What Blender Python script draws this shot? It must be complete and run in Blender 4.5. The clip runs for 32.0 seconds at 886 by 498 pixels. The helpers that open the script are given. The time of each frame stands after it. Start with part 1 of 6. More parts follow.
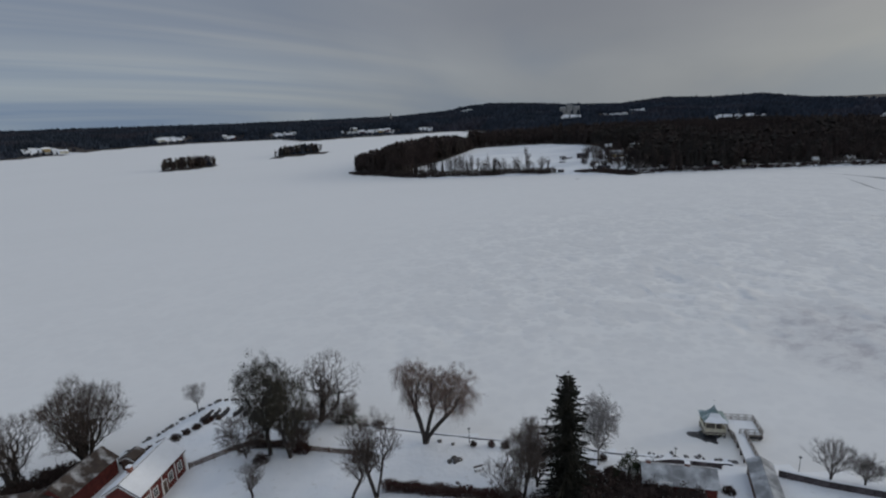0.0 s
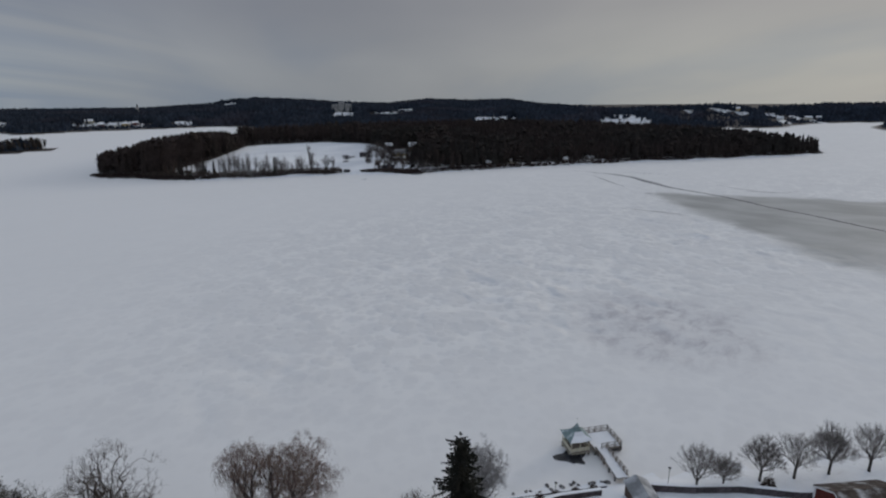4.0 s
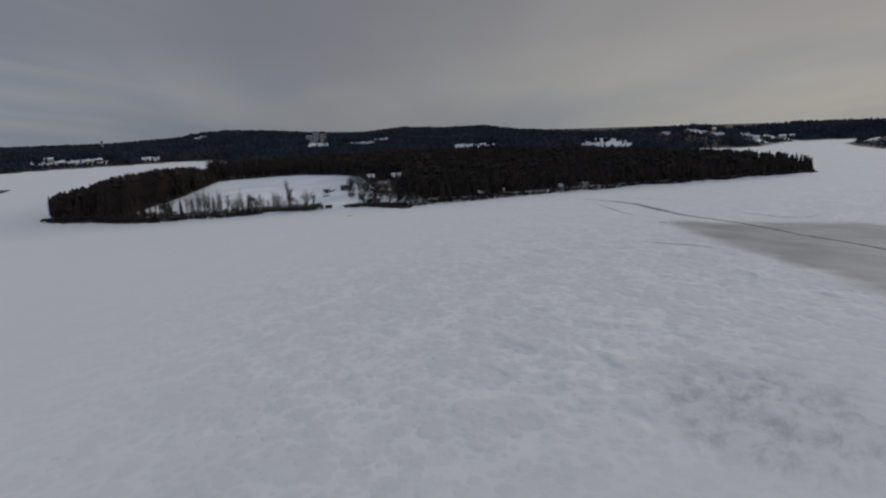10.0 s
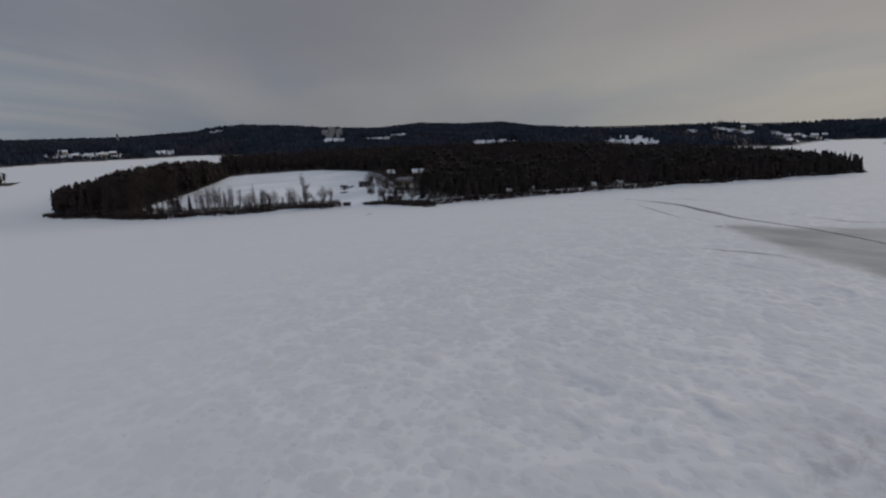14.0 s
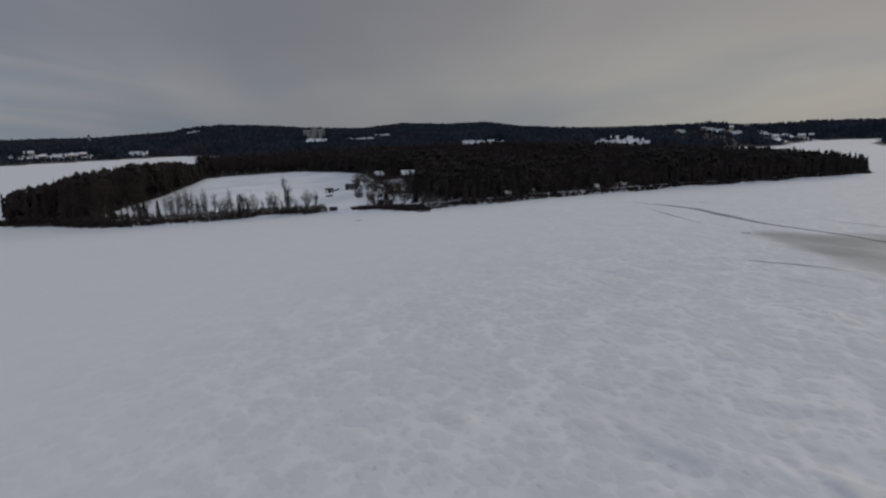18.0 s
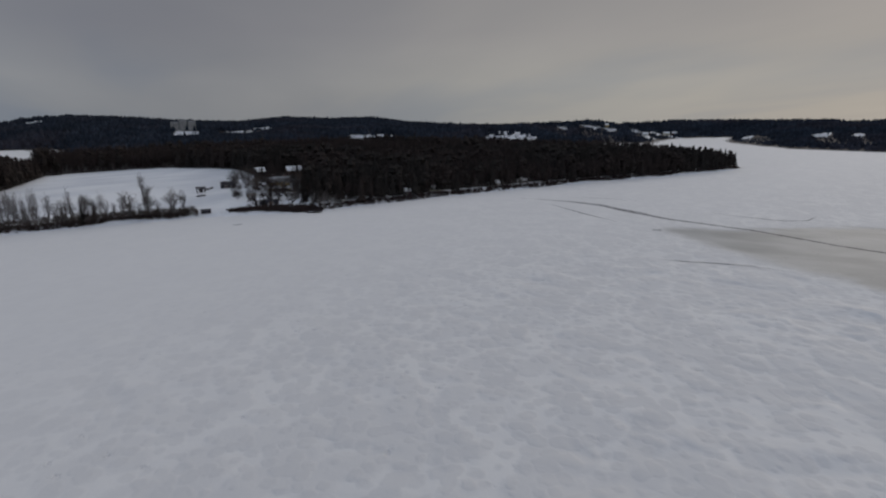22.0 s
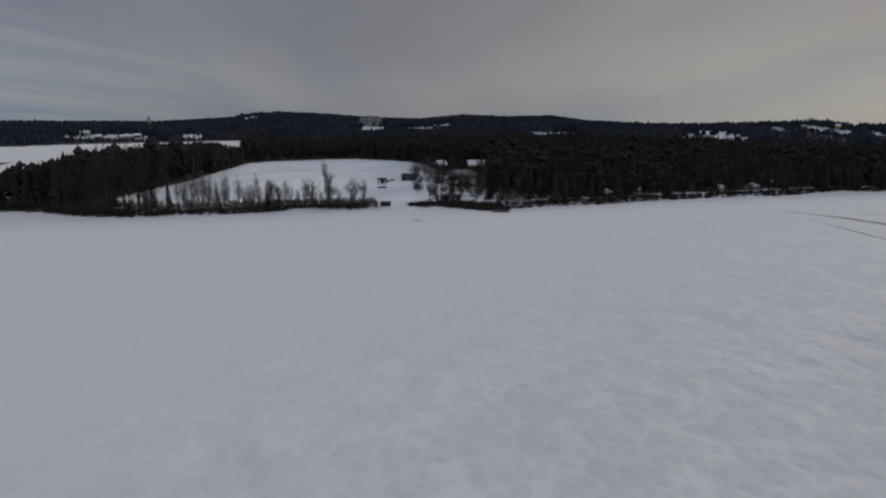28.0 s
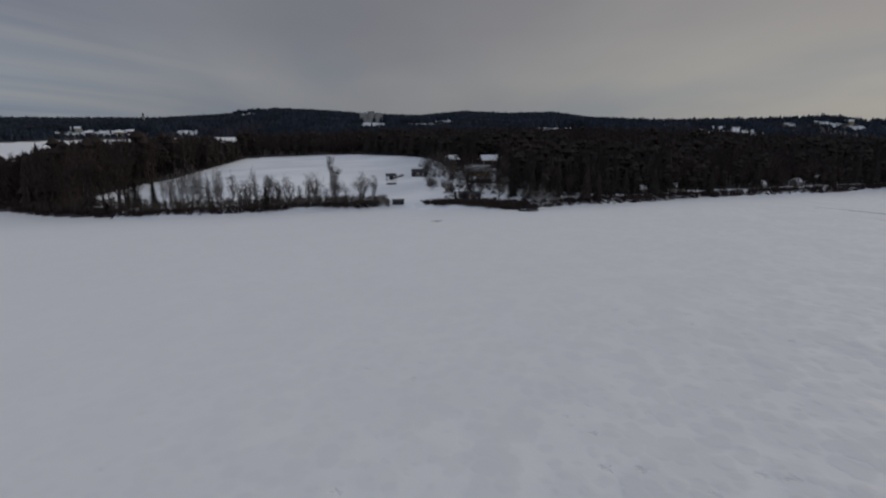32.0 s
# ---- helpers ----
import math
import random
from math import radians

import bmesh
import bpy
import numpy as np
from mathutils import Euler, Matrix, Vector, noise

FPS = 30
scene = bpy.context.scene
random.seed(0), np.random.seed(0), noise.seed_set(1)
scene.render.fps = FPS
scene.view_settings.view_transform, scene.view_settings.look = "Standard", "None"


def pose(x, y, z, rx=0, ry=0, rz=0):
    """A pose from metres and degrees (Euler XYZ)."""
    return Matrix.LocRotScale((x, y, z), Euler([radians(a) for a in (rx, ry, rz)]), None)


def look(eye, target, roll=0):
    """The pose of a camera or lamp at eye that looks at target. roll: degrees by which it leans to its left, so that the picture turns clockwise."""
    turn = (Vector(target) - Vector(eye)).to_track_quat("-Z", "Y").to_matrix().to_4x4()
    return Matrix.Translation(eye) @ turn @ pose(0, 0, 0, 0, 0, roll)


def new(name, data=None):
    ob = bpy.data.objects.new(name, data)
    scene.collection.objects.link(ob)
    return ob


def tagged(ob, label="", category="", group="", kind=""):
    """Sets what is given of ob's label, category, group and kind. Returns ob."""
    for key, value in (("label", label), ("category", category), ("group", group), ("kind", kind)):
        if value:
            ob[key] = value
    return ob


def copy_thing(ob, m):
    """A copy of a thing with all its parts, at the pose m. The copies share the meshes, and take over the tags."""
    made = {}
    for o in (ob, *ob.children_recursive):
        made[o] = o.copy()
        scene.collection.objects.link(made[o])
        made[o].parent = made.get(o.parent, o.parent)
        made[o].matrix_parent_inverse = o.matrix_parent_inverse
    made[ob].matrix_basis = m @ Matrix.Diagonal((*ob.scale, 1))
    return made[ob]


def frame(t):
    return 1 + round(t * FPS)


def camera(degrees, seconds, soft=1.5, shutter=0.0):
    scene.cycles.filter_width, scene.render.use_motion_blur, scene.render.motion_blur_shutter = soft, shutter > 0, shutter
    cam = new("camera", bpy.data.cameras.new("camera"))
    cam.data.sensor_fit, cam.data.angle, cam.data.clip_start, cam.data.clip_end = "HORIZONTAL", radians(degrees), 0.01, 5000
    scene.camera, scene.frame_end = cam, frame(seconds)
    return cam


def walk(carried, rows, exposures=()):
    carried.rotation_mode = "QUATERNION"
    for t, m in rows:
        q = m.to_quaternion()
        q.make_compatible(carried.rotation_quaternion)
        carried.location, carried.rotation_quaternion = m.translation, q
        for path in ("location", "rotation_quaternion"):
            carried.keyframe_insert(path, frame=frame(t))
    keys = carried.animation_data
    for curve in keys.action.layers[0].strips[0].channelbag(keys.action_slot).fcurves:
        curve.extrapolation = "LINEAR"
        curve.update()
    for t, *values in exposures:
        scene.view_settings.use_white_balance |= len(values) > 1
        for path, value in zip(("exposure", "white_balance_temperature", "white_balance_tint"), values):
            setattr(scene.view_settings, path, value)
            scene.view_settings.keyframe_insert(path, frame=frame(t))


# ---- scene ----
FOV = 77.87
cam = camera(FOV, 32.0, soft=2.2)
PATH = [  # seconds, eye x y z, pitch, yaw, roll
    (0, -0.04, -0.00, 55.00, -14.499, -0.062, -2.659),
    (0.5, -1.46, 2.07, 54.90, -14.557, 1.125, -2.528),
    (1, -2.84, 4.25, 54.84, -14.672, -0.310, -2.251),
    (1.2, -3.28, 5.10, 54.82, -14.863, -5.382, -1.963),
    (1.3, -3.50, 5.52, 54.82, -14.958, -8.130, -1.820),
    (1.5, -3.94, 6.36, 54.80, -15.148, -10.878, -1.533),
    (2, -4.95, 8.82, 54.90, -15.341, -11.067, -1.042),
    (2.2, -5.30, 9.90, 54.89, -15.376, -11.778, -0.914),
    (2.3, -5.48, 10.43, 54.89, -15.394, -13.198, -0.850),
    (2.5, -5.82, 11.51, 54.89, -15.430, -16.986, -0.721),
    (3, -6.49, 14.10, 54.98, -15.483, -17.827, -0.486),
    (3.1, -6.55, 14.62, 55.00, -15.460, -19.027, -0.441),
    (3.3, -6.68, 15.68, 55.05, -15.415, -23.106, -0.350),
    (3.5, -6.81, 16.74, 55.10, -15.370, -23.825, -0.259),
    (5.5, -6.53, 27.31, 55.36, -15.385, -24.155, -0.141),
    (6, -6.29, 30.22, 55.22, -14.897, -23.750, -0.412),
    (6.5, -5.95, 33.29, 55.02, -14.343, -23.171, -0.676),
    (7, -5.53, 36.30, 54.79, -13.861, -22.448, -0.888),
    (7.5, -5.19, 39.46, 54.74, -13.619, -26.736, -1.170),
    (8, -4.71, 42.56, 54.85, -13.396, -26.105, -1.404),
    (8.5, -4.36, 45.74, 55.01, -13.272, -25.480, -1.323),
    (9, -3.97, 48.78, 55.17, -13.046, -24.853, -1.400),
    (9.5, -3.44, 51.85, 55.28, -12.890, -24.281, -1.402),
    (10, -3.08, 55.28, 55.20, -12.682, -26.447, -1.689),
    (10.5, -2.52, 58.74, 55.14, -12.392, -25.750, -1.869),
    (11, -2.06, 62.10, 54.94, -12.400, -25.402, -1.928),
    (11.5, -1.63, 65.44, 54.60, -12.648, -25.288, -1.787),
    (12, -1.09, 68.89, 54.24, -12.843, -25.276, -1.591),
    (12.5, -0.36, 72.40, 53.90, -12.982, -25.152, -1.377),
    (13, 0.36, 75.98, 53.46, -13.037, -25.142, -1.281),
    (13.5, 0.94, 79.63, 53.06, -12.972, -25.081, -1.228),
    (14, 1.52, 83.22, 52.42, -12.944, -25.055, -1.227),
    (14.5, 2.09, 86.64, 51.77, -12.898, -24.972, -1.182),
    (16.5, 4.18, 101.19, 51.02, -12.730, -24.247, -1.104),
    (17, 4.98, 105.07, 50.87, -12.745, -24.135, -1.083),
    (17.5, 5.98, 109.05, 50.70, -12.797, -25.326, -1.193),
    (18, 6.87, 112.84, 50.53, -12.887, -26.908, -1.184),
    (18.5, 7.78, 116.58, 50.42, -12.999, -28.744, -1.187),
    (18.6, 7.98, 117.31, 50.40, -13.066, -32.207, -1.204),
    (18.8, 8.37, 118.77, 50.36, -13.199, -35.670, -1.239),
    (19, 8.77, 120.22, 50.32, -13.332, -35.958, -1.273),
    (19.5, 9.91, 123.95, 50.22, -13.516, -36.244, -0.939),
    (20, 11.12, 127.60, 50.05, -13.674, -36.883, -0.608),
    (20.5, 12.47, 131.28, 49.61, -13.661, -37.466, -0.448),
    (21, 13.92, 134.90, 48.99, -13.607, -37.996, -0.384),
    (21.5, 15.50, 138.43, 48.44, -13.553, -38.486, -0.228),
    (22, 17.06, 141.79, 47.91, -13.448, -38.820, -0.242),
    (22.5, 18.65, 145.30, 47.27, -13.339, -39.039, -0.232),
    (23, 20.28, 148.82, 46.75, -13.455, -39.294, 0.126),
    (23.5, 21.84, 152.44, 46.16, -13.533, -32.421, 0.363),
    (24, 23.17, 156.09, 45.61, -13.414, -21.649, 0.544),
    (24.5, 24.52, 159.79, 45.17, -13.272, -21.703, 0.564),
    (25, 25.60, 163.48, 44.72, -13.167, -21.621, 0.453),
    (25.5, 26.33, 167.07, 44.21, -13.119, -21.672, 0.438),
    (27.5, 27.63, 181.24, 41.78, -13.100, -21.475, 0.194),
    (28, 28.05, 184.79, 41.18, -13.378, -21.417, 0.248),
    (28.5, 28.33, 188.65, 40.48, -13.519, -21.449, 0.293),
    (29, 28.68, 192.51, 39.84, -13.576, -21.500, 0.317),
    (29.5, 28.93, 196.32, 39.27, -13.675, -21.510, 0.465),
    (30, 29.18, 199.89, 38.65, -13.627, -21.543, 0.333),
    (30.5, 29.42, 203.35, 38.03, -13.497, -21.547, 0.221),
    (31, 29.52, 206.88, 37.51, -13.419, -21.468, 0.164),
    (31.5, 29.52, 210.26, 37.20, -13.472, -21.557, 0.187),
    (32, 29.48, 213.61, 36.98, -13.580, -21.662, 0.228),
]

walk(cam, [(t, pose(x, y, z, 0, 0, yaw) @ pose(0, 0, 0, 90 + pitch) @ pose(0, 0, 0, 0, 0, roll))
           for t, x, y, z, pitch, yaw, roll in PATH],
     exposures=[(0, 0.21, 6640, 8.5), (3, 0.24, 6680, 9.5), (7, 0.08, 6720, 11.5), (13, 0.01, 6860, 12.5), (32, 0.01, 6860, 12.5)])

# ---- world and sun ----
world = bpy.data.worlds.new("winter_sky")
scene.world = world
world.use_nodes = True
wn, wl = world.node_tree.nodes, world.node_tree.links
wn.clear()

SUN_AZ, SUN_EL = 78.0, 14.0   # degrees clockwise from +y, and above the horizon
sky = wn.new("ShaderNodeTexSky")
sky.sky_type = "NISHITA"
sky.sun_disc = False
sky.sun_elevation, sky.sun_rotation = radians(SUN_EL), radians(SUN_AZ)
geo = wn.new("ShaderNodeTexCoord")
sep = wn.new("ShaderNodeSeparateXYZ")
wl.new(geo.outputs["Generated"], sep.inputs[0])
# the cloud layer: flat sheet overhead, so its streaks crowd towards the horizon
zz = wn.new("ShaderNodeMath"); zz.operation = "MAXIMUM"; zz.inputs[1].default_value = 0.0
wl.new(sep.outputs[2], zz.inputs[0])
za = wn.new("ShaderNodeMath"); za.operation = "ADD"; za.inputs[1].default_value = 0.16
wl.new(zz.outputs[0], za.inputs[0])
dv = wn.new("ShaderNodeVectorMath"); dv.operation = "DIVIDE"
wl.new(geo.outputs["Generated"], dv.inputs[0])
wl.new(za.outputs[0], dv.inputs[1])
mp = wn.new("ShaderNodeMapping")
mp.vector_type = "TEXTURE"
mp.inputs["Rotation"].default_value = (0, 0, radians(-19))
mp.inputs["Scale"].default_value = (1.0, 2.6, 1.0)
wl.new(dv.outputs[0], mp.inputs[0])
cn = wn.new("ShaderNodeTexNoise")
cn.inputs["Scale"].default_value, cn.inputs["Detail"].default_value, cn.inputs["Roughness"].default_value = 0.62, 4.0, 0.46
cn.inputs["Distortion"].default_value = 0.35
wl.new(mp.outputs[0], cn.inputs[0])
# overcast brightness from the horizon up to the zenith
up = wn.new("ShaderNodeValToRGB")
el = up.color_ramp.elements
el[0].position, el[0].color = 0.0, (0.31, 0.33, 0.345, 1)
el[1].position, el[1].color = 1.0, (0.66, 0.68, 0.72, 1)
for p, c in ((0.06, (0.33, 0.345, 0.36)), (0.14, (0.285, 0.295, 0.32)), (0.24, (0.27, 0.28, 0.305)), (0.45, (0.48, 0.49, 0.52))):
    e = el.new(p)
    e.color = (*c, 1)
wl.new(zz.outputs[0], up.inputs[0])
# thin places in the cloud: bluer and darker towards the west, cream towards the sun
west = wn.new("ShaderNodeVectorMath"); west.operation = "DOT_PRODUCT"
west.inputs[1].default_value = (math.sin(radians(SUN_AZ)), math.cos(radians(SUN_AZ)), 0)
wl.new(geo.outputs["Generated"], west.inputs[0])
side = wn.new("ShaderNodeMapRange")
side.inputs["From Min"].default_value, side.inputs["From Max"].default_value = -0.4, 0.95
wl.new(west.outputs["Value"], side.inputs[0])
tint = wn.new("ShaderNodeValToRGB")
te = tint.color_ramp.elements
te[0].position, te[0].color = 0.0, (0.82, 0.93, 1.08, 1)
te[1].position, te[1].color = 1.0, (1.27, 1.24, 1.17, 1)
for p, c in ((0.42, (0.82, 0.87, 0.95)), (0.68, (0.93, 0.945, 0.965)), (0.87, (1.10, 1.09, 1.06))):
    e = te.new(p)
    e.color = (*c, 1)
wl.new(side.outputs[0], tint.inputs[0])
m1 = wn.new("ShaderNodeMixRGB"); m1.blend_type = "MULTIPLY"; m1.inputs[0].default_value = 1.0
wl.new(up.outputs[0], m1.inputs[1])
wl.new(tint.outputs[0], m1.inputs[2])
streak = wn.new("ShaderNodeValToRGB")
se = streak.color_ramp.elements
se[0].position, se[0].color = 0.34, (0.72, 0.80, 0.92, 1)
se[1].position, se[1].color = 0.68, (1.17, 1.15, 1.12, 1)
e = se.new(0.5)
e.color = (1, 1, 1, 1)
wl.new(cn.outputs[0], streak.inputs[0])
m2 = wn.new("ShaderNodeMixRGB"); m2.blend_type = "MULTIPLY"; m2.inputs[0].default_value = 0.62
wl.new(m1.outputs[0], m2.inputs[1])
wl.new(streak.outputs[0], m2.inputs[2])
# long thin streaks of higher cloud in the west
mp2 = wn.new("ShaderNodeMapping")
mp2.vector_type = "TEXTURE"
mp2.inputs["Rotation"].default_value = (0, 0, radians(-48))
mp2.inputs["Scale"].default_value = (0.42, 5.0, 1.0)
wl.new(dv.outputs[0], mp2.inputs[0])
thin = wn.new("ShaderNodeTexNoise")
thin.inputs["Scale"].default_value, thin.inputs["Detail"].default_value, thin.inputs["Roughness"].default_value = 0.8, 3.0, 0.5
thin.inputs["Distortion"].default_value = 0.5
wl.new(mp2.outputs[0], thin.inputs[0])
wisp = wn.new("ShaderNodeValToRGB")
we = wisp.color_ramp.elements
we[0].position, we[0].color = 0.36, (0.74, 0.83, 0.96, 1)
we[1].position, we[1].color = 0.64, (1.16, 1.14, 1.10, 1)
wl.new(thin.outputs[0], wisp.inputs[0])
far_west = wn.new("ShaderNodeMapRange"); far_west.interpolation_type = "SMOOTHSTEP"
for k, v in zip(("From Min", "From Max", "To Min", "To Max"), (0.34, -0.22, 0.0, 0.9)):
    far_west.inputs[k].default_value = v
wl.new(west.outputs["Value"], far_west.inputs[0])
m4 = wn.new("ShaderNodeMixRGB"); m4.blend_type = "MULTIPLY"
wl.new(far_west.outputs[0], m4.inputs[0])
wl.new(m2.outputs[0], m4.inputs[1])
wl.new(wisp.outputs[0], m4.inputs[2])
# a heavier bank of cloud over the hills
bank = wn.new("ShaderNodeVectorMath"); bank.operation = "DOT_PRODUCT"
bank.inputs[1].default_value = (math.sin(radians(20)) * 0.975, math.cos(radians(20)) * 0.975, 0.22)
wl.new(geo.outputs["Generated"], bank.inputs[0])
heavy = wn.new("ShaderNodeMapRange"); heavy.interpolation_type = "SMOOTHSTEP"
for k, v in zip(("From Min", "From Max", "To Min", "To Max"), (0.93, 0.995, 0.0, 1.0)):
    heavy.inputs[k].default_value = v
wl.new(bank.outputs["Value"], heavy.inputs[0])
m3 = wn.new("ShaderNodeMixRGB"); m3.blend_type = "MULTIPLY"; m3.inputs[2].default_value = (0.86, 0.875, 0.91, 1)
wl.new(heavy.outputs[0], m3.inputs[0])
wl.new(m4.outputs[0], m3.inputs[1])
bg1 = wn.new("ShaderNodeBackground"); bg1.inputs[1].default_value = 0.05
wl.new(sky.outputs[0], bg1.inputs[0])
bg2 = wn.new("ShaderNodeBackground"); bg2.inputs[1].default_value = 0.78
wl.new(m3.outputs[0], bg2.inputs[0])
addw = wn.new("ShaderNodeMixShader")   # the clouds hide nearly all of the clear sky
addw.inputs[0].default_value = 0.98
wl.new(bg1.outputs[0], addw.inputs[1])
wl.new(bg2.outputs[0], addw.inputs[2])
wout = wn.new("ShaderNodeOutputWorld")
wl.new(addw.outputs[0], wout.inputs[0])

sun_data = bpy.data.lights.new("sun", "SUN")
sun_data.energy, sun_data.angle, sun_data.color = 0.68, radians(14), (1.0, 0.95, 0.87)
sun = new("sun", sun_data)
sun.matrix_world = look((0, 0, 0), (-math.sin(radians(SUN_AZ)), -math.cos(radians(SUN_AZ)), -math.tan(radians(SUN_EL))))


# ---- materials ----
def material(name, base, rough=0.8, noise_scale=1.0, spread=0.25, fine=None, bump=0.0, bump_scale=None, metallic=0.0,
             second=None, second_at=(0.5, 0.65), second_scale=None, per_object=0.0, per_island=0.0, coords="Object", spec=0.3):
    """Base colour varied by noise at two scales, an optional second colour in blotches, and fine relief."""
    m = bpy.data.materials.new(name)
    m.use_nodes = True
    nt = m.node_tree
    n, l = nt.nodes, nt.links
    b = n["Principled BSDF"]
    b.inputs["Roughness"].default_value = rough
    b.inputs["Metallic"].default_value = metallic
    b.inputs["Specular IOR Level"].default_value = spec
    tc = n.new("ShaderNodeTexCoord")
    src = tc.outputs[coords]

    def noisy(scale, detail=4):
        t = n.new("ShaderNodeTexNoise")
        t.inputs["Scale"].default_value, t.inputs["Detail"].default_value = scale, detail
        l.new(src, t.inputs[0])
        return t.outputs[0]

    def ramp(fac, lo, hi, p0=0.3, p1=0.7):
        r = n.new("ShaderNodeMapRange")
        r.inputs["From Min"].default_value, r.inputs["From Max"].default_value = p0, p1
        r.inputs["To Min"].default_value, r.inputs["To Max"].default_value = lo, hi
        l.new(fac, r.inputs[0])
        return r.outputs[0]

    def mul(a, bb):
        mm = n.new("ShaderNodeMath")
        mm.operation = "MULTIPLY"
        l.new(a, mm.inputs[0])
        l.new(bb, mm.inputs[1])
        return mm.outputs[0]

    f = ramp(noisy(noise_scale), 1 - spread, 1 + spread)
    f = mul(f, ramp(noisy(noise_scale * (fine or 9.0)), 1 - spread * 0.5, 1 + spread * 0.5))
    if per_object:
        oi = n.new("ShaderNodeObjectInfo")
        f = mul(f, ramp(oi.outputs["Random"], 1 - per_object, 1 + per_object, 0, 1))
    if per_island:
        g = n.new("ShaderNodeNewGeometry")
        f = mul(f, ramp(g.outputs["Random Per Island"], 1 - per_island, 1 + per_island, 0, 1))
    col = n.new("ShaderNodeRGB")
    col.outputs[0].default_value = (*base, 1)
    out = col.outputs[0]
    if second:
        c2 = n.new("ShaderNodeRGB")
        c2.outputs[0].default_value = (*second, 1)
        mx = n.new("ShaderNodeMixRGB")
        l.new(ramp(noisy(second_scale or noise_scale * 2.3, 6), 0, 1, *second_at), mx.inputs[0])
        l.new(out, mx.inputs[1])
        l.new(c2.outputs[0], mx.inputs[2])
        out = mx.outputs[0]
    vm = n.new("ShaderNodeVectorMath")
    vm.operation = "SCALE"
    l.new(out, vm.inputs[0])
    l.new(f, vm.inputs["Scale"])
    l.new(vm.outputs[0], b.inputs["Base Color"])
    if bump:
        bp = n.new("ShaderNodeBump")
        bp.inputs["Strength"].default_value = 1.0
        bp.inputs["Distance"].default_value = bump
        l.new(noisy(bump_scale or noise_scale * 5, 5), bp.inputs["Height"])
        l.new(bp.outputs[0], b.inputs["Normal"])
    return m


class Graph:
    """Small helper to write node arithmetic as calls."""

    def __init__(self, name, rough=0.8):
        self.m = bpy.data.materials.new(name)
        self.m.use_nodes = True
        self.n, self.l = self.m.node_tree.nodes, self.m.node_tree.links
        self.b = self.n["Principled BSDF"]
        self.b.inputs["Roughness"].default_value = rough
        self.b.inputs["Specular IOR Level"].default_value = 0.25
        self.pos = self.n.new("ShaderNodeTexCoord").outputs["Object"]
        s = self.n.new("ShaderNodeSeparateXYZ")
        self.l.new(self.pos, s.inputs[0])
        self.x, self.y, self.z = s.outputs

    def put(self, socket, v):
        if isinstance(v, (int, float)):
            socket.default_value = v
        elif isinstance(v, tuple):
            socket.default_value = (*v, 1) if len(v) == 3 and socket.type == "RGBA" else v
        else:
            self.l.new(v, socket)

    def op(self, kind, a, b=0.0, clamp=False):
        q = self.n.new("ShaderNodeMath")
        q.operation, q.use_clamp = kind, clamp
        self.put(q.inputs[0], a)
        self.put(q.inputs[1], b)
        return q.outputs[0]

    def ramp(self, v, a, b, lo=0.0, hi=1.0, smooth=True):
        r = self.n.new("ShaderNodeMapRange")
        r.interpolation_type = "SMOOTHSTEP" if smooth else "LINEAR"
        for k, w in zip(("Value", "From Min", "From Max", "To Min", "To Max"), (v, a, b, lo, hi)):
            self.put(r.inputs[k], w)
        return r.outputs[0]

    def noise(self, scale, detail=4.0, stretch=(1, 1, 1), turn=0.0, distortion=0.0, rough=0.5):
        mp = self.n.new("ShaderNodeMapping")
        mp.vector_type = "TEXTURE"
        mp.inputs["Scale"].default_value = stretch
        mp.inputs["Rotation"].default_value = (0, 0, radians(turn))
        self.l.new(self.pos, mp.inputs[0])
        t = self.n.new("ShaderNodeTexNoise")
        for k, v in (("Scale", scale), ("Detail", detail), ("Distortion", distortion), ("Roughness", rough)):
            t.inputs[k].default_value = v
        self.l.new(mp.outputs[0], t.inputs[0])
        return t.outputs[0]

    def cells(self, scale, soft, wobble, wobble_scale, stretch=(1, 1, 1), turn=0.0):
        """Distance to the nearest of scattered points, over ground bent by noise."""
        w = self.n.new("ShaderNodeTexNoise")
        w.inputs["Scale"].default_value, w.inputs["Detail"].default_value = wobble_scale, 3.0
        self.l.new(self.pos, w.inputs[0])
        mul = self.n.new("ShaderNodeVectorMath")
        mul.operation = "MULTIPLY_ADD"
        mul.inputs[1].default_value = (wobble, wobble, 0)
        self.l.new(w.outputs["Color"], mul.inputs[0])
        self.l.new(self.pos, mul.inputs[2])
        mp = self.n.new("ShaderNodeMapping")
        mp.vector_type = "TEXTURE"
        mp.inputs["Scale"].default_value = stretch
        mp.inputs["Rotation"].default_value = (0, 0, radians(turn))
        self.l.new(mul.outputs[0], mp.inputs[0])
        v = self.n.new("ShaderNodeTexVoronoi")
        v.voronoi_dimensions = "2D"
        v.feature = "SMOOTH_F1" if soft else "F1"
        v.inputs["Scale"].default_value = scale
        if soft:
            v.inputs["Smoothness"].default_value = soft
        self.l.new(mp.outputs[0], v.inputs["Vector"])
        return v.outputs["Distance"]

    def mix(self, f, a, b):
        q = self.n.new("ShaderNodeMixRGB")
        for s, v in zip(q.inputs, (f, a, b)):
            self.put(s, v)
        return q.outputs[0]

    def bump(self, height, distance, before=None):
        q = self.n.new("ShaderNodeBump")
        q.inputs["Distance"].default_value = distance
        self.put(q.inputs["Height"], height)
        if before:
            self.l.new(before, q.inputs["Normal"])
        return q.outputs[0]


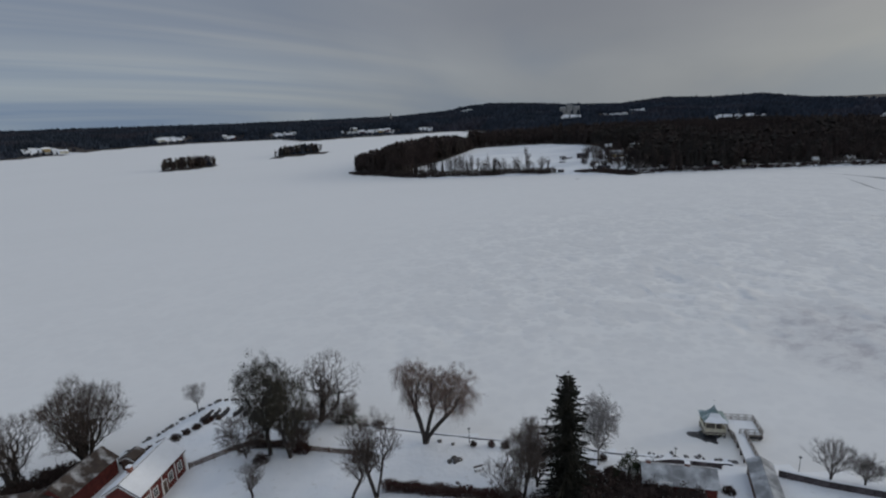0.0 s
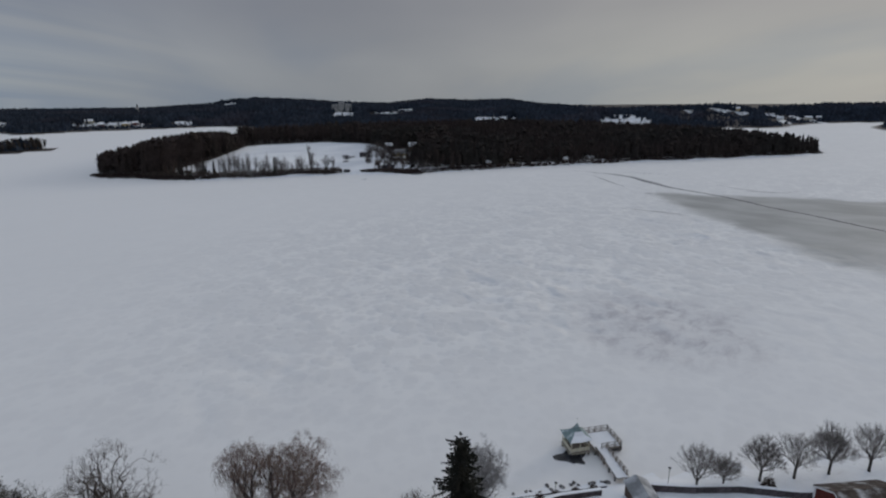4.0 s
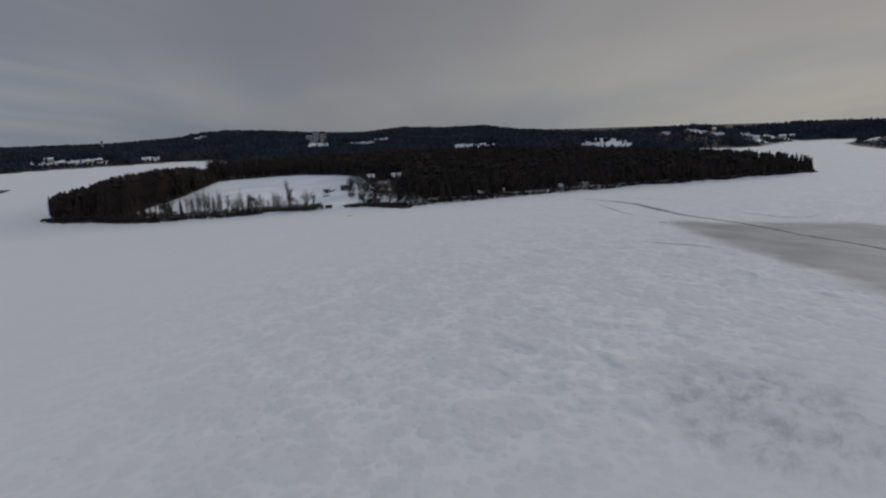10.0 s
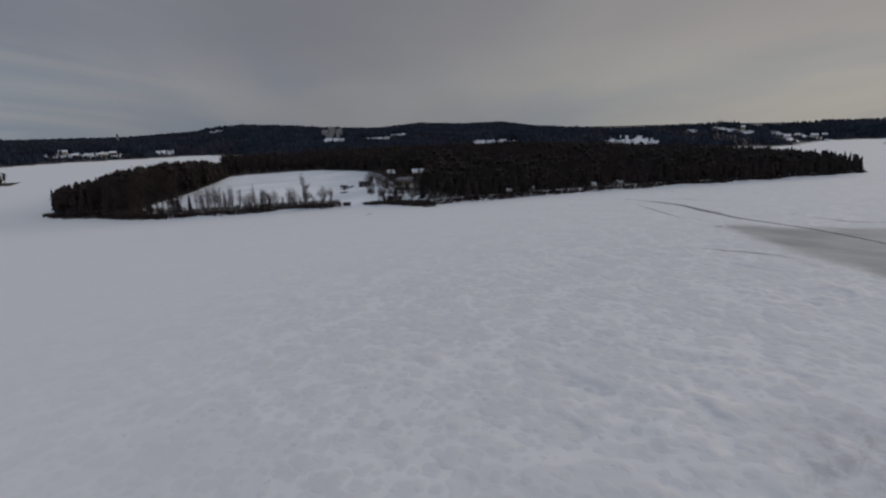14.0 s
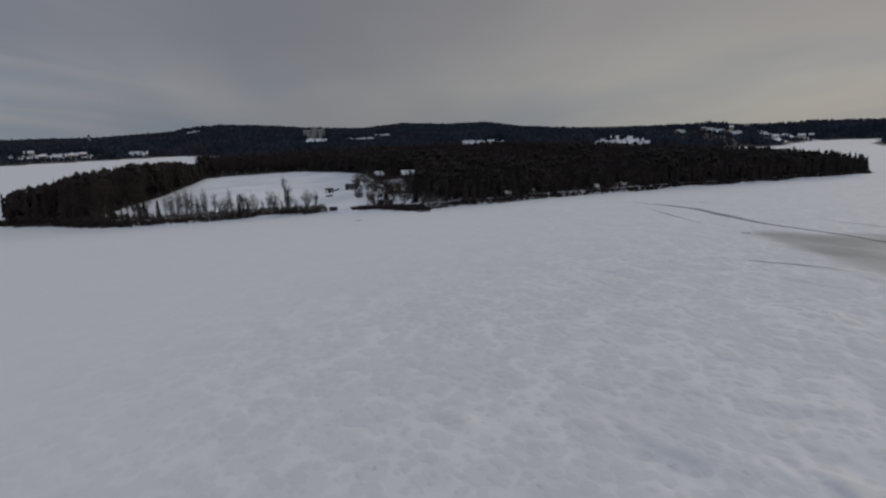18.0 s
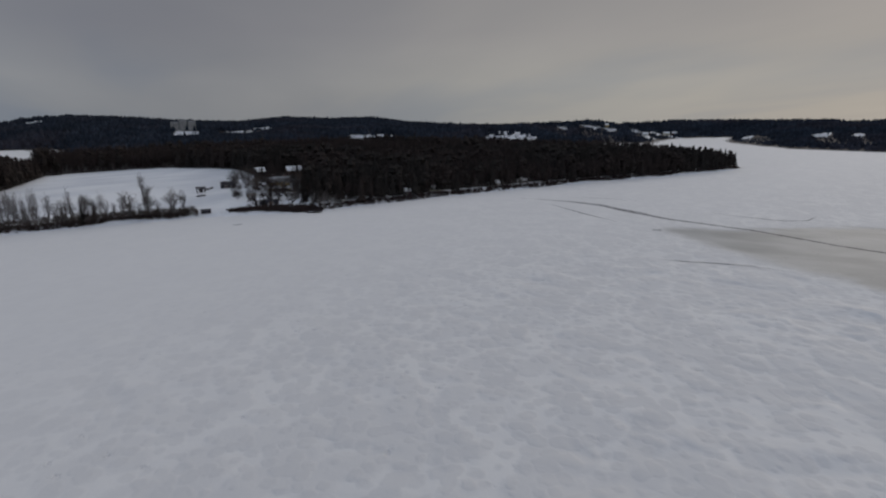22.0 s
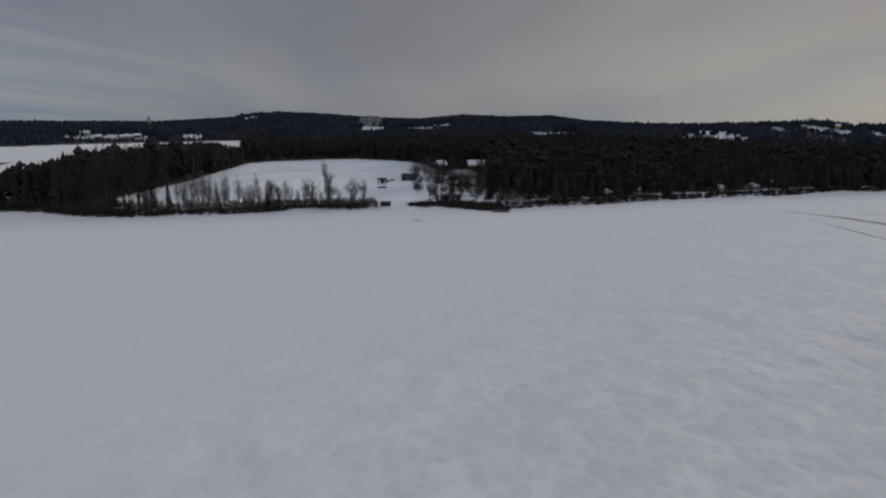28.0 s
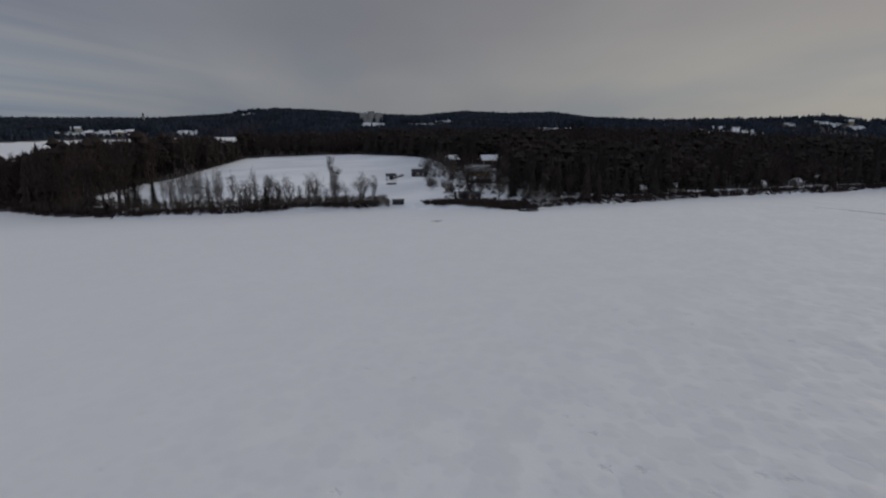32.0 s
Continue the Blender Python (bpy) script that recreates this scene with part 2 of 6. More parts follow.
def lake_material():
    g = Graph("lake_snow", 0.75)
    broad = g.noise(0.012, 3, (1.7, 1, 1), 20)
    mottle = g.noise(0.075, 4, (1.0, 1.3, 1), -30, 0.4, 0.55)
    crust = g.noise(0.55, 4, (1.2, 1, 1), 20, 0.5, 0.6)
    grain = g.noise(3.0, 3)
    # soft mottling, fainter where the wind swept the ice smooth
    swept = g.op("ADD", g.y, g.op("MULTIPLY", g.x, -0.75))
    mask = g.op("MULTIPLY", g.ramp(swept, 300.0, 150.0, 0.35, 1.0), g.ramp(g.x, -60.0, 40.0, 0.35, 1.0))
    # lobed pads of wind crust, a little greyer and higher than the powder between them
    mask = g.op("MULTIPLY", mask, g.op("MULTIPLY", g.ramp(g.y, 90.0, 140.0, 0.35, 1.0), g.ramp(g.y, 320.0, 230.0, 0.5, 1.0)))
    pads = g.op("ADD", g.cells(0.16, 0.25, 2.4, 0.3, (1.2, 1, 1), 20), g.op("MULTIPLY", g.op("SUBTRACT", g.noise(0.045, 3, (1.2, 1, 1), 15), 0.5), 1.8))
    pad = g.op("MULTIPLY", g.ramp(pads, 0.62, 0.30), mask)
    knobs = g.op("ADD", g.cells(0.36, 0.2, 1.1, 0.6, (1.1, 1, 1), 40), g.op("MULTIPLY", g.op("SUBTRACT", g.noise(0.10, 3), 0.5), 2.0))
    knob = g.op("MULTIPLY", g.ramp(knobs, 0.52, 0.20), mask)
    col = g.mix(g.op("MULTIPLY", g.ramp(mottle, 0.34, 0.66), mask), (0.765, 0.757, 0.746), (0.800, 0.791, 0.774))
    col = g.mix(g.op("MULTIPLY", g.ramp(broad, 0.35, 0.65), 0.30), col, (0.735, 0.73, 0.715))
    col = g.mix(g.op("MULTIPLY", pad, 0.8), col, (0.700, 0.694, 0.688))
    col = g.mix(g.op("MULTIPLY", knob, 0.6), col, (0.660, 0.655, 0.652))
    col = g.mix(g.op("MULTIPLY", g.op("MULTIPLY", g.ramp(crust, 0.60, 0.78), mask), 0.2), col, (0.63, 0.625, 0.625))
    # scattered small hollows, darker than the snow around them
    pocks = g.op("MULTIPLY", g.ramp(g.cells(0.14, 0.0, 2.8, 0.9, (1.0, 1, 1), 14), 0.12, 0.0), g.op("MULTIPLY", g.op("MULTIPLY", mask, g.ramp(g.y, 110.0, 170.0)), g.ramp(g.noise(0.05, 3), 0.50, 0.64)))
    col = g.mix(g.op("MULTIPLY", pocks, 0.4), col, (0.42, 0.42, 0.44))
    # worn patch off the pavilion, where old ice shows between the drifts
    wob = g.noise(0.05, 4)
    wob2 = g.op("MULTIPLY", g.op("SUBTRACT", wob, 0.5), 30.0)
    ex = g.op("DIVIDE", g.op("SUBTRACT", g.op("ADD", g.x, wob2), 96.0), 22.0)
    ey = g.op("DIVIDE", g.op("SUBTRACT", g.op("ADD", g.y, wob2), 112.0), 24.0)
    rr = g.op("ADD", g.op("MULTIPLY", ex, ex), g.op("MULTIPLY", ey, ey))
    worn = g.ramp(rr, 1.5, 0.3)
    blot = g.noise(0.24, 5, (1.5, 1, 1), 25, 0.4, 0.66)
    worn_f = g.op("MULTIPLY", worn, g.ramp(blot, 0.40, 0.72))
    col = g.mix(g.op("MULTIPLY", worn, 0.22), col, (0.58, 0.565, 0.575))
    col = g.mix(g.op("MULTIPLY", worn_f, 0.74), col, (0.42, 0.40, 0.42))
    # wet grey ice beside the long crack: pointed at its far end, widening towards the open bay
    ragged = g.op("MULTIPLY", g.op("SUBTRACT", g.noise(0.03, 6, (1, 1.5, 1), 30, 0.3, 0.6), 0.5), 40.0)
    along = g.op("SUBTRACT", 268.0, g.op("ADD", g.y, g.op("MULTIPLY", ragged, 0.5)))
    near_edge = g.op("SUBTRACT", 238.0, g.op("MULTIPLY", along, 0.36))
    far_edge = g.op("ADD", 244.0, g.op("MULTIPLY", along, 1.15))
    inside = g.op("MINIMUM", g.op("SUBTRACT", g.op("ADD", g.x, ragged), near_edge), g.op("SUBTRACT", far_edge, g.op("ADD", g.x, ragged)))
    wedge = g.op("MULTIPLY", g.ramp(inside, -5.0, 9.0), g.ramp(along, -2.0, 8.0))
    wedge = g.op("MULTIPLY", wedge, g.ramp(along, 190.0, 120.0))
    halo = g.op("MULTIPLY", g.ramp(inside, -26.0, 4.0), g.op("MULTIPLY", g.ramp(along, -16.0, 20.0), g.ramp(along, 190.0, 120.0)))
    icy = g.mix(g.ramp(g.noise(0.05, 5, (1, 2.2, 1), 35, 0.5), 0.35, 0.66), (0.275, 0.275, 0.262), (0.40, 0.40, 0.385))
    col = g.mix(g.op("MULTIPLY", halo, 0.10), col, (0.55, 0.55, 0.54))
    col = g.mix(g.op("MULTIPLY", wedge, 0.88), col, icy)
    g.put(g.b.inputs["Base Color"], col)
    g.put(g.b.inputs["Roughness"], g.ramp(wedge, 0, 1, 0.85, 0.7))
    dry = g.op("MULTIPLY", g.op("SUBTRACT", 1.0, g.op("MULTIPLY", wedge, 0.9)), mask)
    nb = g.bump(g.op("MULTIPLY", mottle, dry), 0.22)
    nb = g.bump(g.op("MULTIPLY", pad, dry), 0.13, nb)
    nb = g.bump(g.op("MULTIPLY", knob, dry), 0.06, nb)
    nb = g.bump(g.op("MULTIPLY", crust, dry), 0.05, nb)
    nb = g.bump(pocks, -0.15, nb)
    nb = g.bump(grain, 0.004, nb)
    g.put(g.b.inputs["Normal"], nb)
    return g.m


def land_material():
    g = Graph("land_snow", 0.8)
    a = g.noise(0.08, 4)
    b = g.noise(0.7, 5, distortion=0.4)
    col = g.mix(g.ramp(a, 0.3, 0.7), (0.70, 0.725, 0.76), (0.82, 0.825, 0.835))
    col = g.mix(g.op("MULTIPLY", g.ramp(b, 0.60, 0.78), 0.5), col, (0.45, 0.43, 0.40))
    g.put(g.b.inputs["Base Color"], col)
    nb = g.bump(a, 0.8)
    nb = g.bump(b, 0.12, nb)
    g.put(g.b.inputs["Normal"], nb)
    return g.m


def field_material():
    g = Graph("field_snow", 0.8)
    a = g.noise(0.03, 4, (2.2, 1, 1), 12)
    b = g.noise(0.35, 4, (2.0, 1, 1), 12)
    col = g.mix(g.ramp(a, 0.35, 0.66), (0.64, 0.66, 0.69), (0.80, 0.81, 0.82))
    col = g.mix(g.op("MULTIPLY", g.ramp(b, 0.56, 0.74), 0.4), col, (0.52, 0.50, 0.47))
    g.put(g.b.inputs["Base Color"], col)
    g.put(g.b.inputs["Normal"], g.bump(b, 0.3))
    return g.m


M_LAKE, M_LAND, M_FIELD = lake_material(), land_material(), field_material()
M_FLOOR = material("forest_floor", (0.062, 0.053, 0.049), 0.9, 0.05, 0.3, second=(0.36, 0.37, 0.39), second_at=(0.66, 0.76), second_scale=0.12)
M_SPRUCE_DARK = material("dark_spruce_needles", (0.027, 0.026, 0.021), 0.9, 1.5, 0.35, per_island=0.3, spec=0.05)
M_SNOW = material("clean_snow", (0.80, 0.81, 0.83), 0.75, 0.6, 0.05, bump=0.06, bump_scale=1.5)
M_SPRUCE = material("spruce_needles", (0.035, 0.031, 0.028), 0.95, 0.8, 0.18, per_island=0.14, second=(0.040, 0.031, 0.028), second_scale=0.02, second_at=(0.40, 0.60), spec=0.05)
# the far woods' needles are blued: distance haze put into their base colour
M_WOOD_FAR = material("far_needles_hazed", (0.030, 0.038, 0.052), 0.95, 0.02, 0.3, per_island=0.3, second=(0.044, 0.043, 0.054), second_scale=0.006, spec=0.05)
M_TWIG = material("bare_twigs", (0.098, 0.078, 0.068), 0.9, 0.5, 0.25, per_island=0.2, spec=0.1)
M_TWIG_FROST = material("frosted_twigs", (0.30, 0.285, 0.28), 0.9, 0.5, 0.2, per_island=0.2, spec=0.1)
M_TWIG_DARK = material("forest_twigs", (0.054, 0.041, 0.038), 0.95, 0.05, 0.3, per_island=0.35, spec=0.05)
M_WILLOW = material("willow_twigs", (0.185, 0.132, 0.112), 0.9, 0.5, 0.25, per_island=0.2, spec=0.1)
M_BARK = material("dark_bark", (0.047, 0.039, 0.035), 0.9, 2.0, 0.35, bump=0.02, bump_scale=12)
M_TWIG_GREY = material("grey_birch_twigs", (0.135, 0.118, 0.112), 0.9, 0.5, 0.25, per_island=0.2, spec=0.1)
M_BARK_GREY = material("dull_birch_bark", (0.115, 0.102, 0.098), 0.9, 2.0, 0.3, second=(0.05, 0.045, 0.042), second_at=(0.5, 0.66), second_scale=3.0)
M_BIRCH = material("birch_bark", (0.45, 0.43, 0.41), 0.8, 2.0, 0.2, second=(0.06, 0.055, 0.05), second_at=(0.58, 0.66), second_scale=3.0)
M_TUFT = material("dull_pine_needles", (0.060, 0.057, 0.048), 0.95, 0.6, 0.35, per_island=0.4, spec=0.05)
M_TWIG_OLIVE = material("mossy_twigs", (0.080, 0.072, 0.055), 0.9, 0.5, 0.25, per_island=0.25, spec=0.1)
M_SHRUB = material("shrub_twigs", (0.066, 0.048, 0.043), 0.95, 0.8, 0.3, per_island=0.3, spec=0.05)


# ---- mesh helpers ----
def raw_mesh(name, verts, tris, mat, smooth=False):
    me = bpy.data.meshes.new(name)
    verts, tris = np.asarray(verts, np.float32), np.asarray(tris, np.int32)
    me.vertices.add(len(verts))
    me.vertices.foreach_set("co", verts.ravel())
    me.loops.add(tris.size)
    me.loops.foreach_set("vertex_index", tris.ravel())
    me.polygons.add(len(tris))
    me.polygons.foreach_set("loop_start", np.arange(0, tris.size, tris.shape[1], dtype=np.int32))
    me.polygons.foreach_set("use_smooth", np.full(len(tris), smooth))
    me.update(calc_edges=True)
    me.materials.append(mat)
    return me


def join_copies(protos, which, places, scales, turns, squash=None):
    """Vertices and triangles of many copies of small prototype shapes, as one array each."""
    vs, ts, base = [], [], 0
    for k, (pv, pt) in enumerate(protos):
        idx = np.where(which == k)[0]
        if not len(idx):
            continue
        c, s = np.cos(turns[idx]), np.sin(turns[idx])
        w = squash[idx] if squash is not None else np.ones(len(idx))
        x = (pv[None, :, 0] * c[:, None] - pv[None, :, 1] * s[:, None]) * (scales[idx] * w)[:, None]
        y = (pv[None, :, 0] * s[:, None] + pv[None, :, 1] * c[:, None]) * (scales[idx] * w)[:, None]
        z = pv[None, :, 2] * scales[idx][:, None]
        v = np.stack([x, y, z], -1) + places[idx][:, None, :]
        vs.append(v.reshape(-1, 3))
        ts.append((pt[None] + (base + np.arange(len(idx)) * len(pv))[:, None, None]).reshape(-1, 3))
        base += len(idx) * len(pv)
    return np.concatenate(vs), np.concatenate(ts)


def tubes(segs, sides=4):
    """Tapered tubes along segments of rows x0 y0 z0 x1 y1 z1 r0 r1."""
    s = np.asarray(segs, np.float64)
    a, b, r0, r1 = s[:, :3], s[:, 3:6], s[:, 6], s[:, 7]
    d = b - a
    d /= np.maximum(np.linalg.norm(d, axis=1, keepdims=True), 1e-9)
    ref = np.where(np.abs(d[:, 2:3]) > 0.9, np.array([[1.0, 0, 0]]), np.array([[0, 0, 1.0]]))
    u = np.cross(d, ref)
    u /= np.linalg.norm(u, axis=1, keepdims=True)
    w = np.cross(d, u)
    ang = np.arange(sides) * 2 * math.pi / sides
    ring = u[:, None] * np.cos(ang)[None, :, None] + w[:, None] * np.sin(ang)[None, :, None]
    v = np.concatenate([a[:, None] + ring * r0[:, None, None], b[:, None] + ring * r1[:, None, None]], 1)
    i = np.arange(sides)
    j = (i + 1) % sides
    t = np.concatenate([np.stack([i, j, j + sides], 1), np.stack([i, j + sides, i + sides], 1)])
    tris = (t[None] + (np.arange(len(s)) * 2 * sides)[:, None, None]).reshape(-1, 3)
    return v.reshape(-1, 3), tris


def part(name, data, parent, label="", mat=None):
    """Links a mesh, or a bmesh with its material, as one part under a thing."""
    if isinstance(data, bmesh.types.BMesh):
        me = bpy.data.meshes.new(name)
        data.to_mesh(me)
        data.free()
        me.materials.append(mat)
        data = me
    ob = new(name, data)
    ob.parent = parent
    return tagged(ob, label) if label else ob


def thing(name, m, label, category, group="", kind=""):
    ob = new(name)
    ob.empty_display_size = 0.3
    ob.matrix_world = m
    return tagged(ob, label, category, group, kind)


# ---- the lie of the land ----
NEAR_SHORE = [(-80, 503), (-75, 490), (-62, 480), (-49, 475), (-36, 460), (-12, 446), (5, 438), (22, 438), (50, 436), (73, 433), (98, 428), (122, 420),
              (137, 410), (145, 406), (152, 410), (186, 408), (208, 407), (235, 408), (262, 406), (284, 404), (312, 400), (340, 399), (372, 396), (416, 386),
              (450, 382), (483, 381), (550, 371), (573, 377)]
TOWN_SHORE = [(-1300, -300), (-300, 10), (-110, 50), (-69, 72.5), (-56.4, 82.6), (-52, 89), (-49.2, 95), (-46, 99.5), (-37, 99), (-30, 93), (-20.5, 89.6),
              (-10, 86.5), (0, 83.5), (9.5, 81), (20, 78), (31, 75.3), (44.6, 72), (52.7, 70), (81, 62), (150, 42), (400, -40)]
EAST_SHORE = [(900, -200), (950, 250), (966, 387), (977, 468), (1040, 545), (1114, 620), (1190, 662), (1290, 700), (1420, 745), (1320, 805), (1160, 790),
              (1060, 770), (1005, 722), (960, 735), (915, 770), (860, 760), (770, 690), (690, 625), (610, 520), (580, 430)]
WEST_SHORE = [(-78, 540), (-40, 620), (10, 720), (60, 860), (98, 1000), (104, 1150), (84, 1262), (20, 1276), (-64, 1246), (-120, 1226), (-193, 1200), (-265, 1140), (-351, 1271),
              (-561, 1282), (-616, 1262), (-687, 1186), (-711, 1044), (-756, 965), (-900, 700), (-1300, 300)]
LAKE = TOWN_SHORE + EAST_SHORE + NEAR_SHORE[::-1] + WEST_SHORE
ISLETS = [(-284, 634, 33, 12, 43, 9.0), (-190, 772, 42, 13, 46, 9.0)]   # x, y, half length, half width, turn, tree height
RIDGE = [(-110, 40), (-60, 40), (-37, 41), (-32, 38), (-20, 29), (-10, 27), (-4, 27.5), (1.6, 40), (4, 53), (5.5, 58), (9.5, 52.5), (13.5, 42), (18, 37.5),
         (20, 45), (22, 52), (26, 46), (30, 50), (33.5, 34), (38, 29), (42, 31), (46, 36), (51, 40), (56, 35), (60, 37), (66, 37), (72, 37),
         (76, 43), (80, 40), (130, 40)]
RIDGE_AT = [(-180, 2050), (33, 2050), (40, 1420), (52, 1420), (58, 1880), (71, 1880), (77, 1600), (180, 1600)]


def poly_distance(x, y, poly):
    """Signed distance to a closed outline: positive outside."""
    p = np.array(poly, float)
    q = np.roll(p, -1, 0)
    d = np.full(x.shape, 1e9)
    inside = np.zeros(x.shape, bool)
    for (ax, ay), (bx, by) in zip(p, q):
        ex, ey = bx - ax, by - ay
        t = np.clip(((x - ax) * ex + (y - ay) * ey) / (ex * ex + ey * ey), 0, 1)
        d = np.minimum(d, np.hypot(x - ax - t * ex, y - ay - t * ey))
        cross = (ay > y) != (by > y)
        inside ^= cross & (x < (bx - ax) * (y - ay) / (by - ay + 1e-12) + ax)
    return np.where(inside, -d, d)


def smooth(a, b, v):
    t = np.clip((v - a) / (b - a), 0, 1)
    return t * t * (3 - 2 * t)


def ripple(x, y, size):
    return (np.sin(x / size + 1.3 * np.sin(y / size * 0.7)) + np.sin(y / size * 1.17 + 2 + 1.1 * np.sin(x / size * 0.6)))


def shore_distance(x, y):
    d = poly_distance(x, y, LAKE) + 1.2 * ripple(x, y, 9.0) * smooth(200, 350, y)
    for ix, iy, a, b, turn, _ in ISLETS:
        c, s = math.cos(radians(turn)), math.sin(radians(turn))
        u, v = (x - ix) * c + (y - iy) * s, -(x - ix) * s + (y - iy) * c
        d = np.maximum(d, (1 - np.hypot(u / a, v / b)) * b)
    return d


def height(x, y, d=None):
    x, y = np.asarray(x, float), np.asarray(y, float)
    d = shore_distance(x, y) if d is None else d
    r, az = np.hypot(x, y), np.degrees(np.arctan2(x, y))
    top = np.interp(az, *zip(*RIDGE)) - 15
    at = np.interp(az, *zip(*RIDGE_AT))
    rise = np.clip((r - 850) / (at - 850), 0, 1) ** 1.3 * top
    back = smooth(0, 700, r - at)
    hill = rise * (1 - back) + back * (8 - 22 * smooth(at + 700, 4800, r))
    hill = np.where(y > 100, hill, 3.0) * smooth(0, 150, d)
    hill = hill + np.where(d > 20, knolls(x, y), 0)
    far = np.where(y > 250, 0.024 * np.clip(d, 0, 260), 0.0)
    return np.where(d > 0, 1.6 * smooth(-0.5, 4.0, d) + far + hill + 0.25 * ripple(x, y, 23.0) * smooth(3, 30, d), 0.0)


FIELD = [(3, 456), (20, 446), (60, 442), (88, 436), (118, 426), (128, 436), (138, 470), (150, 520), (166, 560), (170, 597), (160, 640), (136, 688), (105, 702), (64, 699), (47, 690),
         (26, 610), (10, 560), (-6, 522), (-16, 498), (-22, 480), (-18, 466)]
CLEARINGS = [  # x, y, half width across the view from the lake, half depth, share of trees left standing
    (313, 1312, 25, 30, 0.30), (495, 1395, 24, 18, 0.6), (420, 1330, 40, 12, 0.85), (517, 955, 40, 20, 0.3), (690, 800, 46, 62, 0.42), (955, 909, 13, 12, 0.4), (1030, 902, 16, 10, 0.6),
    (1055, 866, 26, 14, 0.6), (1165, 857, 22, 12, 0.55), (1110, 800, 20, 10, 0.3), (1230, 815, 60, 9, 0.3), (-150, 1284, 68, 18, 0.66), (-26, 1300, 20, 12, 0.85),
    (100, 1250, 14, 5, 0.7), (102, 1905, 24, 20, 0.6), (-618, 1326, 44, 18, 0.3), (-728, 1070, 55, 24, 0.3), (-368, 1338, 34, 14, 0.5), (-480, 1330, 26, 12, 0.5),
    (1208, 640, 40, 6, 0.2), (1186, 500, 15, 6, 0.3), (1205, 452, 8, 6, 0.3)]


def in_clearing(x, y):
    """The share of trees that stand there: 1 in the closed wood, less on the open slopes."""
    share = np.ones(np.shape(x))
    for cx, cy, a, b, left in CLEARINGS:
        r = math.hypot(cx, cy)
        along = ((x - cx) * cx + (y - cy) * cy) / r
        across = ((x - cx) * cy - (y - cy) * cx) / r
        share = np.where((across / a) ** 2 + (along / b) ** 2 < 1 + 0.35 * np.sin(x * 0.11 + y * 0.07), np.minimum(share, left), share)
    return share


def knolls(x, y):
    """The open slopes rise towards their backs."""
    z = np.zeros(np.shape(x))
    for cx, cy, a, b, _ in CLEARINGS:
        r = math.hypot(cx, cy)
        along = ((x - cx) * cx + (y - cy) * cy) / r
        across = ((x - cx) * cy - (y - cy) * cx) / r
        z = np.maximum(z, (6 + 0.12 * b) * smooth(-b, b * 0.8, along) * (1 - smooth(b * 0.8, b * 5, along)) * (1 - smooth(a * 0.8, a * 2.2, np.abs(across))))
    return z


def in_front(x, y):
    """Young, lower trees stand in front of the open slopes."""
    k = np.ones(np.shape(x))
    for cx, cy, a, b, _ in CLEARINGS:
        r = math.hypot(cx, cy)
        along = ((x - cx) * cx + (y - cy) * cy) / r
        across = ((x - cx) * cy - (y - cy) * cx) / r
        k = np.where((along < 0) & (along > -170) & (np.abs(across) < a), 0.3 if b > 40 else 0.5, k)
    return k


def value_noise(x, y, seed):
    """Smooth noise from a lattice of random heights, about -1 to 1."""
    lattice = np.random.default_rng(seed).uniform(-1, 1, (256, 256))
    i, j = np.floor(x).astype(int), np.floor(y).astype(int)
    u, v = x - i, y - j
    u, v = u * u * u * (u * (u * 6 - 15) + 10), v * v * v * (v * (v * 6 - 15) + 10)
    i0, j0, i1, j1 = i % 256, j % 256, (i + 1) % 256, (j + 1) % 256
    return (lattice[j0, i0] * (1 - u) + lattice[j0, i1] * u) * (1 - v) + (lattice[j1, i0] * (1 - u) + lattice[j1, i1] * u) * v


def drifts(x, y, d):
    """Wind-laid snow on the ice: soft swells whose edges the wind has cut into low curved steps."""
    wx = x + 5.0 * value_noise(x / 11, y / 11, 21) + 1.3 * value_noise(x / 4.5, y / 4.5, 22)
    wy = y + 5.0 * value_noise(x / 11, y / 11, 23) + 1.3 * value_noise(x / 4.5, y / 4.5, 24)
    z = np.zeros(np.shape(x))
    for size, tall, cut, seed in ((11.5, 0.34, 2.6, 31), (5.2, 0.26, 2.2, 32)):
        n = value_noise(wx / size + wy / (size * 7), wy / (size * 1.1) - wx / (size * 7), seed) + 0.35 * value_noise(wx / size * 2.1, wy / size * 2.1, seed + 5)
        q = n * cut
        step = np.floor(q) + smooth(0.66, 1.0, q - np.floor(q))
        keep = smooth(-0.35, 0.35, value_noise(x / (size * 2.4), y / (size * 2.4), seed + 9))
        z += tall * (0.5 * n + 0.8 * keep * step / cut)
    z += 0.05 * value_noise(wx / 2.2, wy / 2.2, 41)
    strength = 0.45 + 0.55 * smooth(-0.3, 0.5, value_noise(x / 42, y / 42, 51))
    strength *= (0.30 + 0.70 * smooth(-45, 40, x)) * (0.45 + 0.55 * smooth(95, 145, y))
    strength *= 0.30 + 0.70 * smooth(300, 150, y - 0.75 * x)
    strength *= (0.35 + 0.65 * smooth(290, 190, y)) * smooth(345, 285, y) * smooth(-95, -60, x) * smooth(232, 180, x) * smooth(4, 22, -d)
    return z * strength


def steps(*spans):
    out = []
    for a, b, s in spans:
        out += list(np.arange(a, b, s))
    return np.array(out + [spans[-1][1]])


